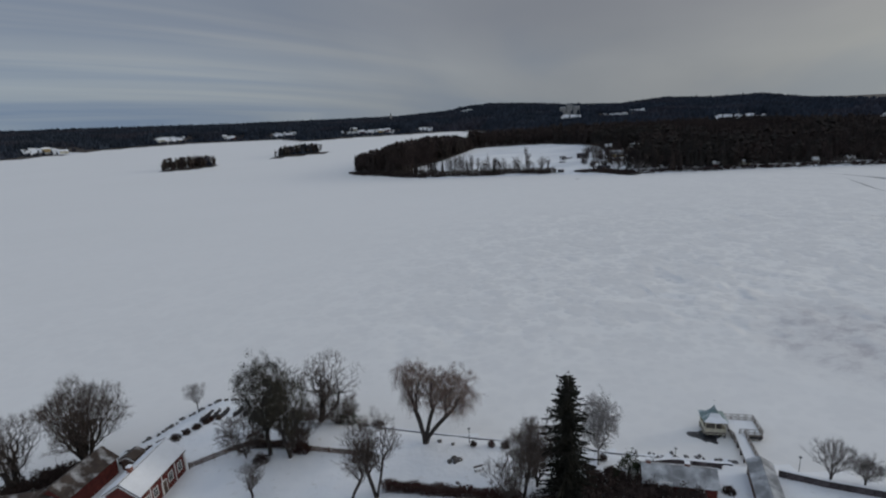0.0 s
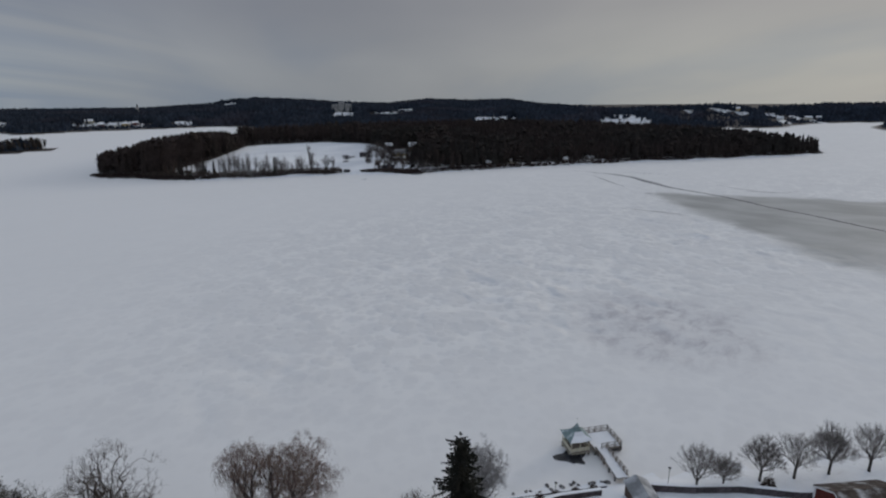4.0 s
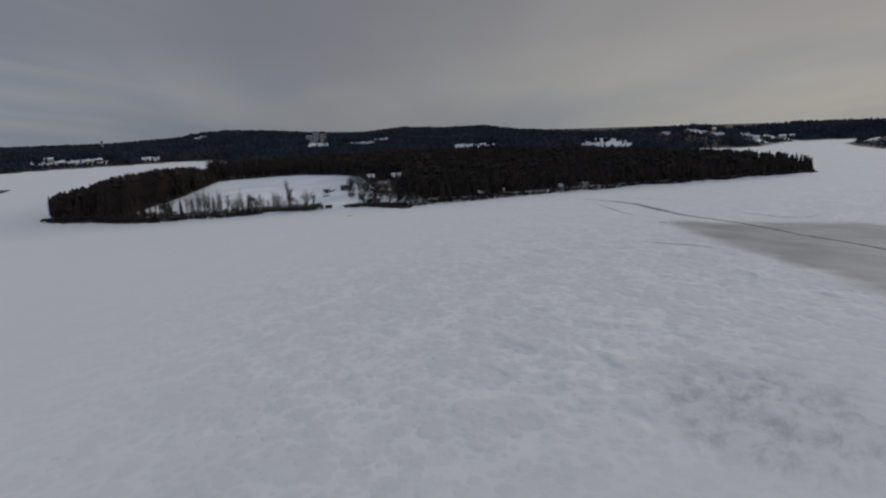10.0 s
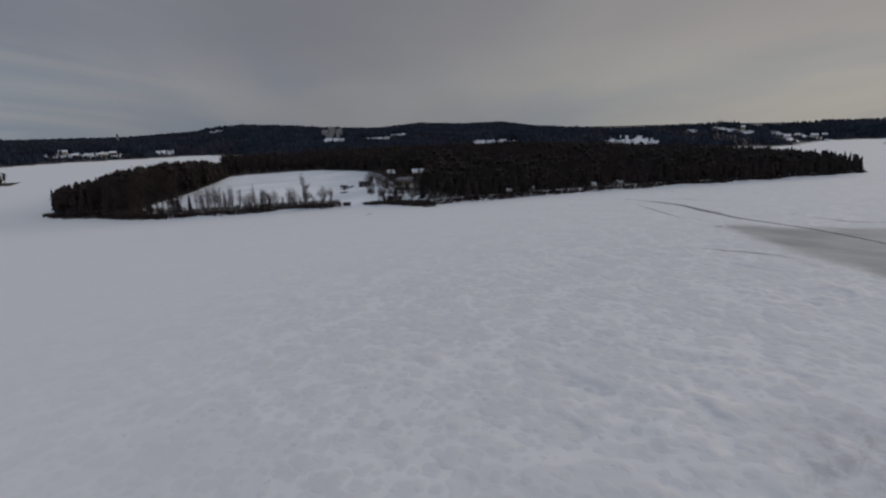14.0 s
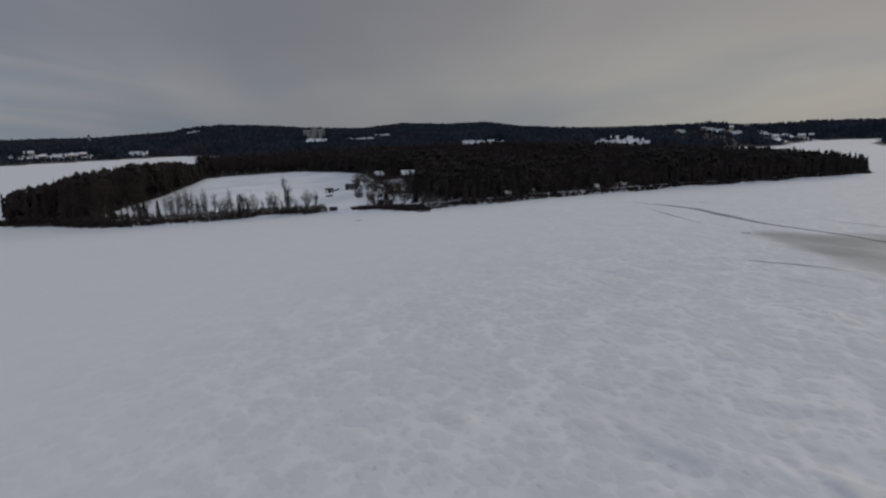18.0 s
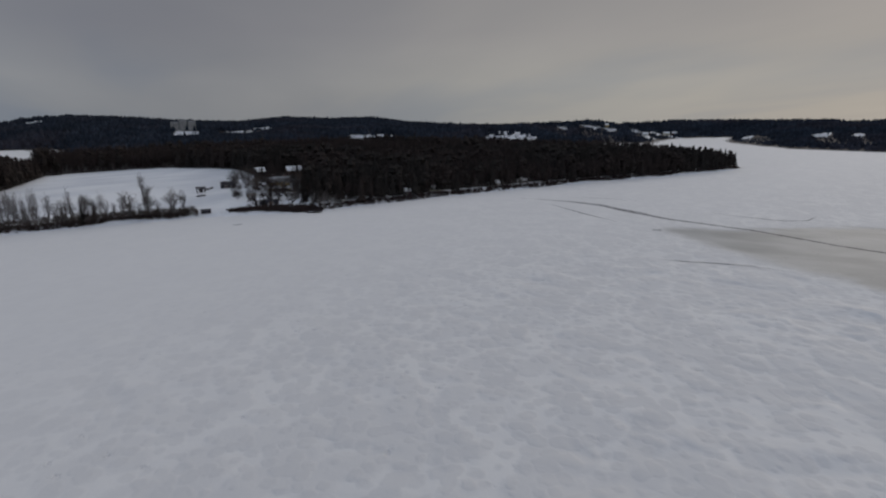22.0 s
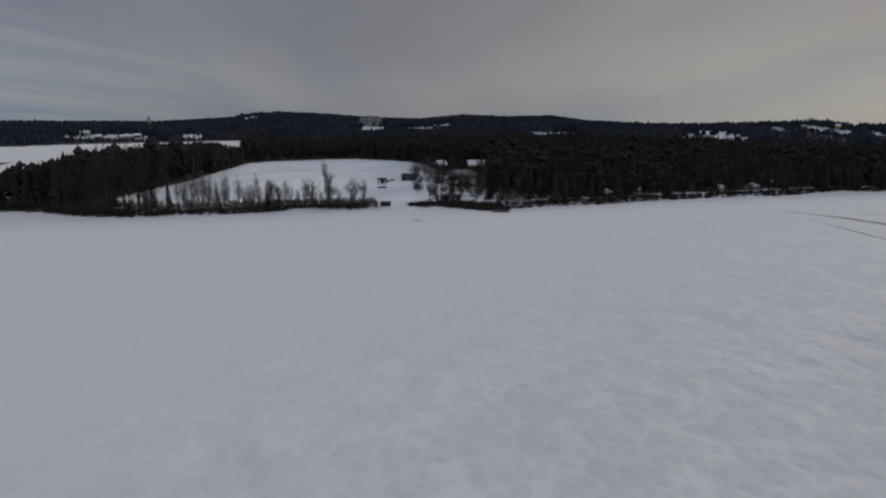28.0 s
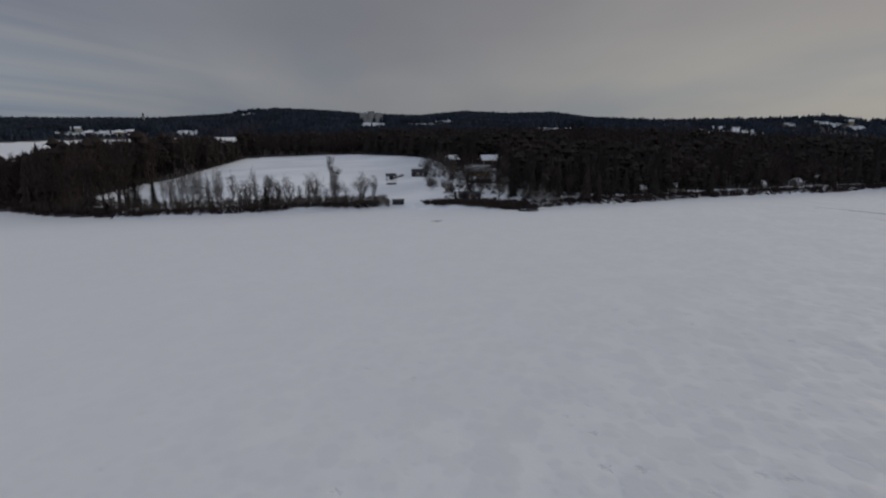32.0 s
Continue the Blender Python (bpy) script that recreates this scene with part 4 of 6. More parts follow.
def gable_house(m, length, width, wall, rise, label, name="house", wall_mat=None, roof_mat=None, snow=0.18, windows=(), doors=(), chimneys=(),
                corners=True, over=0.35, category="house", group="", trim=None):
    """A house along local x with its base at z = 0. windows: rows of face, place along it, sill height, width, height."""
    wall_mat, roof_mat = wall_mat or M_RED, roof_mat or M_TILE
    h = thing(name, m, label, category, group)
    w2, l2 = width / 2, length / 2
    bm = bmesh.new()
    prism(bm, [(-w2, -0.4), (w2, -0.4), (w2, wall), (0, wall + rise), (-w2, wall)], -l2, l2)
    part("wall", bm, h, "", wall_mat)
    drop = rise / w2 * over
    for s in (-1, 1):
        bm = bmesh.new()
        slab(bm, (s * (w2 + over), wall - drop + 0.02), (0, wall + rise + 0.02), 0.12, -l2 - over, l2 + over)
        roof = part("roof", bm, h, "", roof_mat)
        if snow:
            bm = bmesh.new()
            slab(bm, (s * (w2 + over * 0.9), wall - drop * 0.9 + 0.03), (0, wall + rise + 0.03), snow, -l2 - over * 0.9, l2 + over * 0.9, 0.125)
            bmesh.ops.bevel(bm, geom=bm.edges[:], offset=snow * 0.35, segments=2, affect="EDGES")
            part("snow_cover", bm, h, "white snow cover", M_SNOW)
        for e_ in (-1, 1):
            bm = bmesh.new()
            slab(bm, (s * (w2 + over), wall - drop - 0.16), (0, wall + rise - 0.16), 0.17, e_ * (l2 + over) - 0.03, e_ * (l2 + over) + 0.03)
            part("bargeboard", bm, h, "", trim or M_WHITE)
    if corners:
        for sx in (-1, 1):
            for sy in (-1, 1):
                block("corner_board", h, M_WHITE, sx * (l2 + 0.012), sy * (w2 + 0.012), wall / 2 - 0.15, 0.2, 0.2, wall - 0.1)
    for face, at, sill, ww, wh in windows:
        if face in ("-y", "+y"):
            window(h, at, (w2 if face == "+y" else -w2), sill + wh / 2, ww, wh, face)
        else:
            window(h, (l2 if face == "+x" else -l2), at, sill + wh / 2, ww, wh, face)
    for face, at, dw, dh in doors:
        y = w2 if face == "+y" else -w2
        d = block("door", h, M_BROWNWOOD, at, y * 1.0 + math.copysign(0.03, y), dh / 2, dw, 0.06, dh, 0.01)
        bm = bmesh.new()
        for s in (-1, 1):
            box(bm, at + s * (dw / 2 + 0.06), y + math.copysign(0.04, y), dh / 2, 0.12, 0.08, dh + 0.1)
        box(bm, at, y + math.copysign(0.04, y), dh + 0.07, dw, 0.08, 0.13)
        part("door_frame", bm, h, "", M_WHITE)
    for cx_, cy_, ch in chimneys:
        c_ = block("chimney", h, M_BRICK, cx_, cy_, wall + rise * (1 - abs(cy_) / w2) + ch / 2 - 0.2, 0.6, 0.6, ch, 0.02)
        block("chimney_cap", h, M_SNOW, cx_, cy_, wall + rise * (1 - abs(cy_) / w2) + ch - 0.14, 0.74, 0.74, 0.14, 0.03)
    return h


def spot(x, y, turn=0.0, z=None):
    return pose(x, y, float(height(x, y)) if z is None else z, 0, 0, turn)


# ---- trees ----
def bare_tree(x, y, h, wide, seed, label, twig=None, bark=None, name="bare_tree", group="", z=None, turn=0.0, **kw):
    thick, fine = branching(seed, h, wide, **kw)
    t_ = thing(name, spot(x, y, turn, z), label, "tree", group)
    v, t = tubes(thick, 6)
    part("trunk", raw_mesh("trunk", v, t, bark or M_BARK, True), t_)
    v, t = tubes(fine, 3)
    tagged(part("crown", raw_mesh("crown", v, t, twig or M_TWIG), t_), kind="stuff")
    return t_


def spruce_tree(x, y, h, seed, label, width=0.21, gap=0.5, mat=None, name="spruce_tree", z=None, group="", taper=0.72, lift=0.04):
    """A spruce with whorls of drooping boughs hung with sprays of needles."""
    r = np.random.default_rng(seed)
    t_ = thing(name, spot(x, y, 0, z), label, "tree", group)
    v, t = tubes([(0, 0, -0.2, 0, 0, h * 0.5, 0.014 * h, 0.009 * h), (0, 0, h * 0.5, 0, 0, h * 0.99, 0.009 * h, 0.01)], 7)
    part("trunk", raw_mesh("trunk", v, t, M_BARK, True), t_)
    V, T = [], []
    zc = lift * h
    while zc < h * 0.985:
        f = zc / h
        reach = width * h * (1 - f) ** taper * (0.75 + 0.45 * r.random()) + 0.18
        bald = r.random() * 6.283
        for k in range(int(6 + 5 * (1 - f))):
            a = r.random() * 6.283
            zb = max(0.5, zc + r.normal(0, 0.9 * gap))
            L = reach * (0.6 + 0.55 * r.random()) * (0.78 + 0.22 * math.cos(a - bald))
            d = np.array([math.cos(a), math.sin(a), 0])
            side = np.array([-d[1], d[0], 0])
            n = max(3, int(L / 0.32))
            for i in range(n):
                u = (i + 0.6) / n
                sag = -0.42 * L * u ** 1.2 + 0.20 * L * u ** 3 + 0.12 * L * (f > 0.85)
                c = d * L * u + np.array([0, 0, zb + sag])
                wd = 0.30 * (1.15 - 0.7 * u) * (0.6 + 0.8 * r.random()) * (0.7 + L * 0.22)
                for s in (-1, 1):
                    b = len(V)
                    V += [c, c + d * 0.30 + np.array([0, 0, -0.04]), c + side * s * wd + d * 0.18 + np.array([0, 0, -0.12 - 0.30 * r.random() * wd])]
                    T.append((b, b + 1, b + 2))
                b = len(V)
                V += [c - d * 0.1, c + d * 0.25, c + np.array([0, 0, -0.22 - 0.4 * r.random()]) + side * r.normal(0, 0.08)]
                T.append((b, b + 1, b + 2))
        zc += gap * (0.75 + 0.5 * r.random()) * (1.1 - 0.5 * f)
    part("crown", raw_mesh("crown", np.array(V), np.array(T), mat or M_SPRUCE), t_)
    return t_


def leafy(seed, rx, ry, rz, n, size):
    """A clump of small leaf tufts filling a lumpy mound."""
    r = np.random.default_rng(seed)
    d = r.normal(size=(n, 3))
    d /= np.linalg.norm(d, axis=1, keepdims=True)
    d[:, 2] = np.abs(d[:, 2])
    lump = 0.78 + 0.22 * np.sin(d[:, 0] * 5 + seed) * np.sin(d[:, 1] * 6 + 2 * seed) + 0.12 * np.sin(d[:, 2] * 9 + seed)
    c = d * (r.uniform(0.45, 1.0, (n, 1)) ** 0.4) * lump[:, None] * np.array([rx, ry, rz])
    o = r.normal(size=(n, 3, 3)) * size
    V = (c[:, None, :] + o).reshape(-1, 3)
    V[:, 2] = np.maximum(V[:, 2], -0.05)
    return V, np.arange(n * 3).reshape(-1, 3)


def shrub(x, y, r, h, seed, label, mat=None, name="shrub", group="", n=500, z=None, squash=1.0, turn=0.0):
    t_ = thing(name, spot(x, y, turn, z), label, "shrub", group)
    v, t = leafy(seed, r, r * squash, h, n, 0.11)
    part("foliage", raw_mesh("foliage", v, t, mat or M_SHRUB), t_)
    rr = random.Random(seed)
    rows = []
    for k in range(12):
        a = rr.random() * 6.28
        q = r * 0.7 * rr.random()
        rows.append((0.1 * math.cos(a), 0.1 * math.sin(a), -0.1, q * math.cos(a), q * squash * math.sin(a), h * (0.7 + 0.4 * rr.random()), 0.03, 0.012))
    v, t = tubes(rows, 4)
    part("stem_tangle", raw_mesh("stem_tangle", v, t, M_BARK), t_)
    return t_


def tufted_tree(x, y, h, wide, seed, label, mat, **kw):
    """An old evergreen: crooked limbs with tufts of needles at their ends."""
    thick, fine = branching(seed, h, wide, tip=0.014, twigs=3, twig_len=0.5, **kw)
    t_ = thing("pine_tree", spot(x, y), label, "tree")
    v, t = tubes(np.concatenate([thick, fine[::3]]), 5)
    part("trunk", raw_mesh("trunk", v, t, M_BARK, True), t_)
    r = np.random.default_rng(seed)
    c = np.repeat(fine[:, 3:6], 6, 0)
    V = (c[:, None, :] + r.normal(0, 0.26, (len(c), 1, 3)) + r.normal(size=(len(c), 3, 3)) * np.array([0.085, 0.085, 0.05])).reshape(-1, 3)
    part("crown", raw_mesh("crown", V, np.arange(len(V)).reshape(-1, 3), mat), t_)


def willow_tree(x, y):
    """Two leaning stems from one root, each with its own domed crown of hanging twigs."""
    t_ = thing("willow_tree", spot(x, y), "large weeping willow with bare brownish twigs and forked stems", "tree")
    thick, fine = [], []
    for seed, h, wide, lean, n in ((110, 14.8, 7.2, (-0.10, 0.0), 800), (131, 12.9, 11.6, (0.36, -0.02), 1100), (132, 13.4, 5.4, (0.12, 0.04), 380)):
        a, b = branching(seed, h, wide, base=0.42, n=n, stems=1, girth=0.026, lean=lean, droop=0.95, twig_len=0.85, gaps=0.22, twigs=6, tip=0.0115, bias=0.5, crook=0.05, top_heavy=0.2)
        thick.append(a)
        fine.append(b)
    v, t = tubes(np.concatenate(thick), 6)
    part("trunk", raw_mesh("trunk", v, t, M_BARK, True), t_)
    v, t = tubes(np.concatenate(fine), 3)
    tagged(part("crown", raw_mesh("crown", v, t, M_WILLOW), t_), kind="stuff")


bare_tree(-60.0, 79.3, 14.8, 13.6, 101, "broad leafless tree with a dense rounded brown crown on the shore", n=2300, stems=4, base=0.22, splay=0.10, girth=0.020, bias=0.8, twigs=8, twig_len=1.0, tip=0.0125, gaps=0.08, crook=0.03, top_heavy=-0.15)
bare_tree(-58.6, 77.4, 9.5, 5.0, 102, "slender leafless tree leaning beside a larger one", n=420, twigs=7, twig_len=0.8, lean=(-0.08, 0.05))
bare_tree(-66.0, 72.4, 12.4, 12.5, 103, "gnarled dark leafless tree behind the red sheds", n=1200, stems=3, crook=0.1, girth=0.03, base=0.25, twigs=7, twig_len=0.8, tip=0.011, bias=0.4)
bare_tree(-70.0, 71.0, 11.5, 11.0, 104, "gnarled dark leafless tree near the shore", n=1000, stems=2, crook=0.1, girth=0.032, twigs=7, twig_len=0.8, tip=0.011, bias=0.4)
bare_tree(-48.2, 94.6, 6.0, 4.3, 105, "small frosted leafless tree at the edge of the ice", twig=M_TWIG_FROST, n=420, base=0.3, girth=0.016, twig_len=0.5, twigs=7, tip=0.010)
tufted_tree(-29.6, 78.4, 17.0, 8.6, 106, "old dark conifer with a broad ragged crown", M_TUFT, n=900, base=0.22, girth=0.02, top_heavy=0.0, gaps=0.12, crook=0.04)
bare_tree(-26.0, 77.4, 15.2, 9.0, 136, "tall dense leafless tree with a brown crown", twig=M_TWIG_OLIVE, n=1700, stems=2, base=0.2, splay=0.05, girth=0.018, top_heavy=0.1, gaps=0.12, tip=0.0125, twigs=7, twig_len=0.9, crook=0.04)
bare_tree(-25.4, 79.4, 8.0, 8.0, 107, "leafless tree with fine drooping twigs", n=1000, base=0.08, droop=0.5, top_heavy=0.0, twigs=7, tip=0.012, twig_len=0.8)
bare_tree(-33.4, 78.0, 7.5, 8.0, 118, "low spreading leafless tree with drooping twigs", n=1000, base=0.08, droop=0.6, top_heavy=0.0, twig=M_TWIG, twigs=7, tip=0.012, twig_len=0.8)
bare_tree(-20.6, 88.2, 6.5, 9.0, 130, "low spreading brush-like leafless tree at the shore", n=1000, base=0.05, top_heavy=-0.1, twigs=7, tip=0.011, stems=3, twig_len=0.8, droop=0.3)
bare_tree(-23.4, 88.2, 12.6, 12.5, 109, "crooked leafless tree with twisted limbs at the shore", n=1000, stems=2, splay=0.13, fan=0.1, base=0.34, crook=0.16, lean=(0.20, 0.0), girth=0.032, gaps=0.35, bias=0.3, twigs=7, twig_len=0.8, tip=0.011)
willow_tree(-4.3, 79.5)
bare_tree(-11.0, 66.9, 12.6, 9.0, 111, "double-stemmed leafless tree in the garden", n=1000, stems=2, fan=0.2, base=0.36, splay=0.09, gaps=0.3, twigs=7, tip=0.011, twig_len=0.8, girth=0.018, droop=0.3)
bare_tree(-14.5, 66.0, 10.6, 7.0, 112, "leaning leafless tree in the garden", n=700, lean=(0.14, 0.02), gaps=0.3, twigs=7, tip=0.011)
bare_tree(-29.0, 67.8, 5.6, 4.4, 113, "small crooked leafless fruit tree", n=380, crook=0.12, girth=0.028, twig_len=0.5, twigs=6, tip=0.010)
bare_tree(9.8, 65.4, 12.6, 8.5, 114, "tall leafless tree with a frosted crown", n=1300, base=0.2, lean=(0.03, 0), girth=0.018, twig_len=0.8, twigs=7, tip=0.011)
bare_tree(12.0, 67.6, 10.8, 7.0, 115, "leafless tree close beside the spruce", n=1000, base=0.1, twigs=7, tip=0.011)
bare_tree(7.4, 64.2, 7.5, 6.5, 119, "low leafless tree with a frosted crown", n=800, base=0.08, twig=M_TWIG, twigs=7, tip=0.011)
spruce_tree(15.6, 65.2, 18.7, 116, "tall dark green spruce with drooping ragged boughs", 0.220, 0.23, M_SPRUCE_DARK, taper=0.36)
bare_tree(22.0, 71.9, 12.2, 5.4, 117, "frosted weeping birch with hanging twigs", twig=M_TWIG_FROST, bark=M_BIRCH, name="birch_tree", n=1300, base=0.2, droop=0.9, girth=0.015, top_heavy=-0.1, twigs=6, tip=0.011, gaps=0.15)
POLLARDS = [(52.2, 64.9, 6.9), (56.2, 63.8, 5.2), (62.4, 62.7, 6.5), (67.4, 61.0, 6.9), (72.9, 59.5, 7.4), (79.0, 57.5, 7.2), (85.0, 55.3, 7.0)]
for i, (x, y, h) in enumerate(POLLARDS):
    if i < 2:
        model = bare_tree(x, y, h, h * 0.86, 120 + i, "small round-headed leafless tree in the lakeside row", n=420, base=0.34, girth=0.026, top_heavy=-0.2, twigs=7, crook=0.03, bias=0.8, twig=M_TWIG_GREY,
                          group="trees along the shore walk", name="round_tree", twig_len=0.6, gaps=0.1, tip=0.0085)
        models = [model] if i == 0 else models + [model]
    else:
        t_ = copy_thing(models[(i + 1) % 2], spot(x, y, 75 * i))
        k = h / POLLARDS[(i + 1) % 2][2]
        t_.scale = (k, k, k)

# ---- shrubs, hedges ----
shrub(25.7, 68.9, 2.4, 4.2, 201, "dark evergreen yew in a garden", M_EVERGREEN, "evergreen_shrub", n=1500)
shrub(23.6, 67.6, 1.5, 2.4, 202, "dark evergreen bush beside a yew", M_EVERGREEN, "evergreen_shrub", n=800)
shrub(28.0, 66.8, 1.6, 2.0, 203, "brown bush beside the boathouse", M_SHRUB, n=600)
shrub(29.6, 70.3, 1.3, 1.7, 204, "brown bush beside the boathouse", M_SHRUB, n=500)
shrub(20.0, 70.5, 1.1, 1.3, 205, "brown bush under a birch", M_SHRUB, n=400)
shrub(23.0, 73.0, 0.8, 1.2, 206, "brown bush under a birch", M_SHRUB, n=300)
shrub(-24.4, 78.9, 1.9, 2.3, 207, "rust-brown clipped bush in the snow", M_RUST, n=1400, squash=0.7)
shrub(-18.6, 88.6, 2.6, 3.0, 208, "dark green bush at the shore", M_EVERGREEN, "evergreen_shrub", n=1300)
shrub(-26.0, 89.5, 2.0, 1.8, 209, "brown brush at the shore", M_SHRUB, n=600)
shrub(-13.0, 87.3, 1.5, 1.4, 210, "brown brush at the shore", M_SHRUB, n=500)
shrub(-32.5, 91.5, 2.2, 1.5, 211, "brown brush at the shore", M_SHRUB, n=600)
shrub(-60.5, 74.5, 3.2, 2.6, 212, "brown brush behind the red shed", M_SHRUB, n=1200)
shrub(-64.0, 76.5, 3.0, 2.2, 213, "brown brush behind the red shed", M_SHRUB, n=1000)
shrub(62.0, 61.0, 1.1, 2.2, 214, "brown bush below a lakeside tree", M_SHRUB, n=500)
for i, (x, y, r_) in enumerate([(-48.9, 82.3, 1.3), (-47.6, 84.0, 1.1), (-46.4, 85.6, 0.9), (-45.3, 87.2, 1.0), (-44.2, 88.8, 0.8)]):
    shrub(x, y, r_, r_ * 0.95, 220 + i, "dark leafless bush in the lakeside row", M_SHRUB, group="bushes along the garden edge", n=450)
for i, (x, y, r_) in enumerate([(3.5, 78.2, 0.6), (6.4, 77.8, 0.7), (8.6, 77.4, 0.75), (-43.6, 89.5, 0.5), (-42.4, 89.9, 0.45)]):
    shrub(x, y, r_, r_ * 1.6, 230 + i, "small clipped brown bush in the snow", M_RUST if i % 2 else M_SHRUB, group="small bushes by the water", n=300)


def hedge(points, wide, tall, seed, label, mat):
    a = np.array(points, float)
    seg = np.hypot(*(a[1:] - a[:-1]).T)
    n = int(seg.sum() * 420 * tall)
    r = np.random.default_rng(seed)
    s = r.uniform(0, seg.sum(), n)
    cum = np.concatenate([[0], np.cumsum(seg)])
    x, y = np.interp(s, cum, a[:, 0]), np.interp(s, cum, a[:, 1])
    x, y = x + r.uniform(-wide, wide, n) / 2, y + r.uniform(-wide, wide, n) / 2
    z = height(x, y) + r.uniform(0, 1, n) ** 0.7 * tall * (0.85 + 0.15 * np.sin(s * 1.7))
    V = (np.stack([x, y, z], 1)[:, None, :] + r.normal(size=(n, 3, 3)) * 0.09).reshape(-1, 3)
    h = thing("hedge", pose(0, 0, 0), label, "hedge")
    part("foliage", raw_mesh("foliage", V, np.arange(3 * n).reshape(-1, 3), mat), h)
    rows = [(px_, py_, pz_ - 0.1, px_, py_, pz_ + tall * 0.8, 0.03, 0.015) for px_, py_, pz_ in
            zip(np.interp(np.arange(0, seg.sum(), 0.5), cum, a[:, 0]), np.interp(np.arange(0, seg.sum(), 0.5), cum, a[:, 1]), np.full(int(seg.sum() / 0.5) + 1, LAND))]
    v, t = tubes(rows, 4)
    part("stem_tangle", raw_mesh("stem_tangle", v, t, M_BARK), h)


hedge([(-10, 68.3), (-1.9, 66.8), (7.4, 64.8), (9.0, 64.4)], 1.2, 1.7, 240, "long rust-brown beech hedge in a snowy garden", M_RUST)
hedge([(-33, 80.6), (-29, 80.6), (-27, 80.0)], 1.0, 1.1, 241, "short brown hedge beside the fence", M_SHRUB)

for i, (x, y, r_, h) in enumerate([(-66.5, 69.0, 3.0, 2.8), (-63.5, 71.0, 2.6, 2.6), (-64.0, 66.5, 3.0, 2.6), (-67.5, 66.0, 3.0, 3.0), (-61.5, 72.5, 2.4, 2.2), (-69.5, 71.5, 2.8, 2.4), (-58.5, 76.8, 2.2, 2.0), (-52.8, 78.3, 1.4, 1.5), (-50.2, 80.4, 1.3, 1.4),
                               (-30.5, 76.5, 1.6, 1.7), (-33.0, 82.5, 2.2, 1.6), (-26.5, 83.5, 1.8, 1.3), (13.0, 63.5, 2.2, 2.2), (19.0, 66.8, 1.5, 1.6), (26.8, 64.6, 1.3, 1.8), (35.5, 66.0, 1.2, 1.2), (38.0, 64.5, 1.0, 1.0)]):
    shrub(x, y, r_, h, 260 + i, "brown tangled brush in the snow", M_SHRUB, group="brush between the gardens", n=int(420 * r_))

for i, (x, y, r_, h) in enumerate([(17.0, 66.0, 2.0, 2.6), (20.6, 68.6, 1.7, 1.6), (27.4, 66.8, 1.7, 2.6), (23.2, 69.4, 1.4, 1.5), (19.4, 66.3, 2.0, 2.8), (21.6, 66.0, 1.9, 3.0), (23.6, 66.8, 1.8, 2.5), (25.2, 65.6, 1.6, 3.2), (27.0, 64.2, 1.7, 3.4), (28.8, 63.4, 1.6, 3.2), (30.8, 62.8, 1.6, 3.3), (32.8, 62.4, 1.5, 3.0), (-67.5, 73.8, 2.4, 2.6), (-63.2, 73.2, 2.4, 3.0), (-60.2, 76.0, 2.2, 2.4), (-56.8, 77.5, 1.8, 1.8), (10.5, 62.8, 2.2, 2.4), (7.5, 62.6, 1.8, 1.8)]):
    shrub(x, y, r_, h, 290 + i, "tall dark brown tangled brush", M_SHRUB, group="tall brush in the gardens", n=int(700 * r_))

for i, (x, y, r_, h) in enumerate([(18.2, 63.4, 1.9, 3.0), (20.4, 63.8, 1.8, 2.7), (22.6, 64.2, 1.8, 2.8), (24.8, 63.4, 1.7, 3.2), (-65.4, 70.2, 2.4, 2.6), (-61.8, 74.6, 2.2, 2.2), (-57.4, 78.8, 2.0, 2.0)]):
    shrub(x, y, r_, h, 320 + i, "dense dark brush in the shade of the trees", M_SHRUB, group="dense brush", n=int(900 * r_))

# ---- the red house and the sheds ----
red_house = gable_house(spot(-45.2, 70.5, 82.5), 10.4, 5.2, 3.6, 1.75, "long red timber house with white trim and a snow-covered roof", over=0.3,
            windows=[("-y", a, 1.1, 0.9, 1.35) for a in (-3.9, -2.0, 1.6, 3.9)] + [("+x", 0, 1.0, 0.9, 1.2), ("-x", -1.2, 1.0, 0.9, 1.2), ("-x", 1.2, 1.0, 0.9, 1.2)]
            + [("+y", a, 1.1, 0.9, 1.35) for a in (-3, 0, 3)],
            doors=[("-y", 0.0, 1.0, 2.05)], chimneys=[(-2.6, 0.2, 1.3)])
for k in range(5):
    block("pilaster", red_house, M_WHITE, -5.0 + 2.6 * k - 0.6 * (k in (1, 2)), -2.64, 1.75, 0.16, 0.06, 3.3)
gable_house(spot(-55.6, 71.2, 80), 9.4, 4.6, 2.9, 1.5, "old red timber shed with a brown tiled roof", "shed", snow=0.0, category="shed", over=0.3, corners=False,
            windows=[("+x", 0, 1.1, 0.6, 0.7)], trim=M_BROWNWOOD)
gable_house(spot(-60.3, 66.8, 12), 8.2, 4.2, 2.2, 1.2, "low red shed with a tiled roof half under snow", "shed", snow=0.0, category="shed", over=0.3, corners=False,
            trim=M_BROWNWOOD)
gable_house(spot(-51.0, 77.2, 82), 2.6, 2.2, 1.9, 0.5, "small dark lean-to between the houses", "shed", wall_mat=M_BROWNWOOD, snow=0.0, category="shed", over=0.15, corners=False)
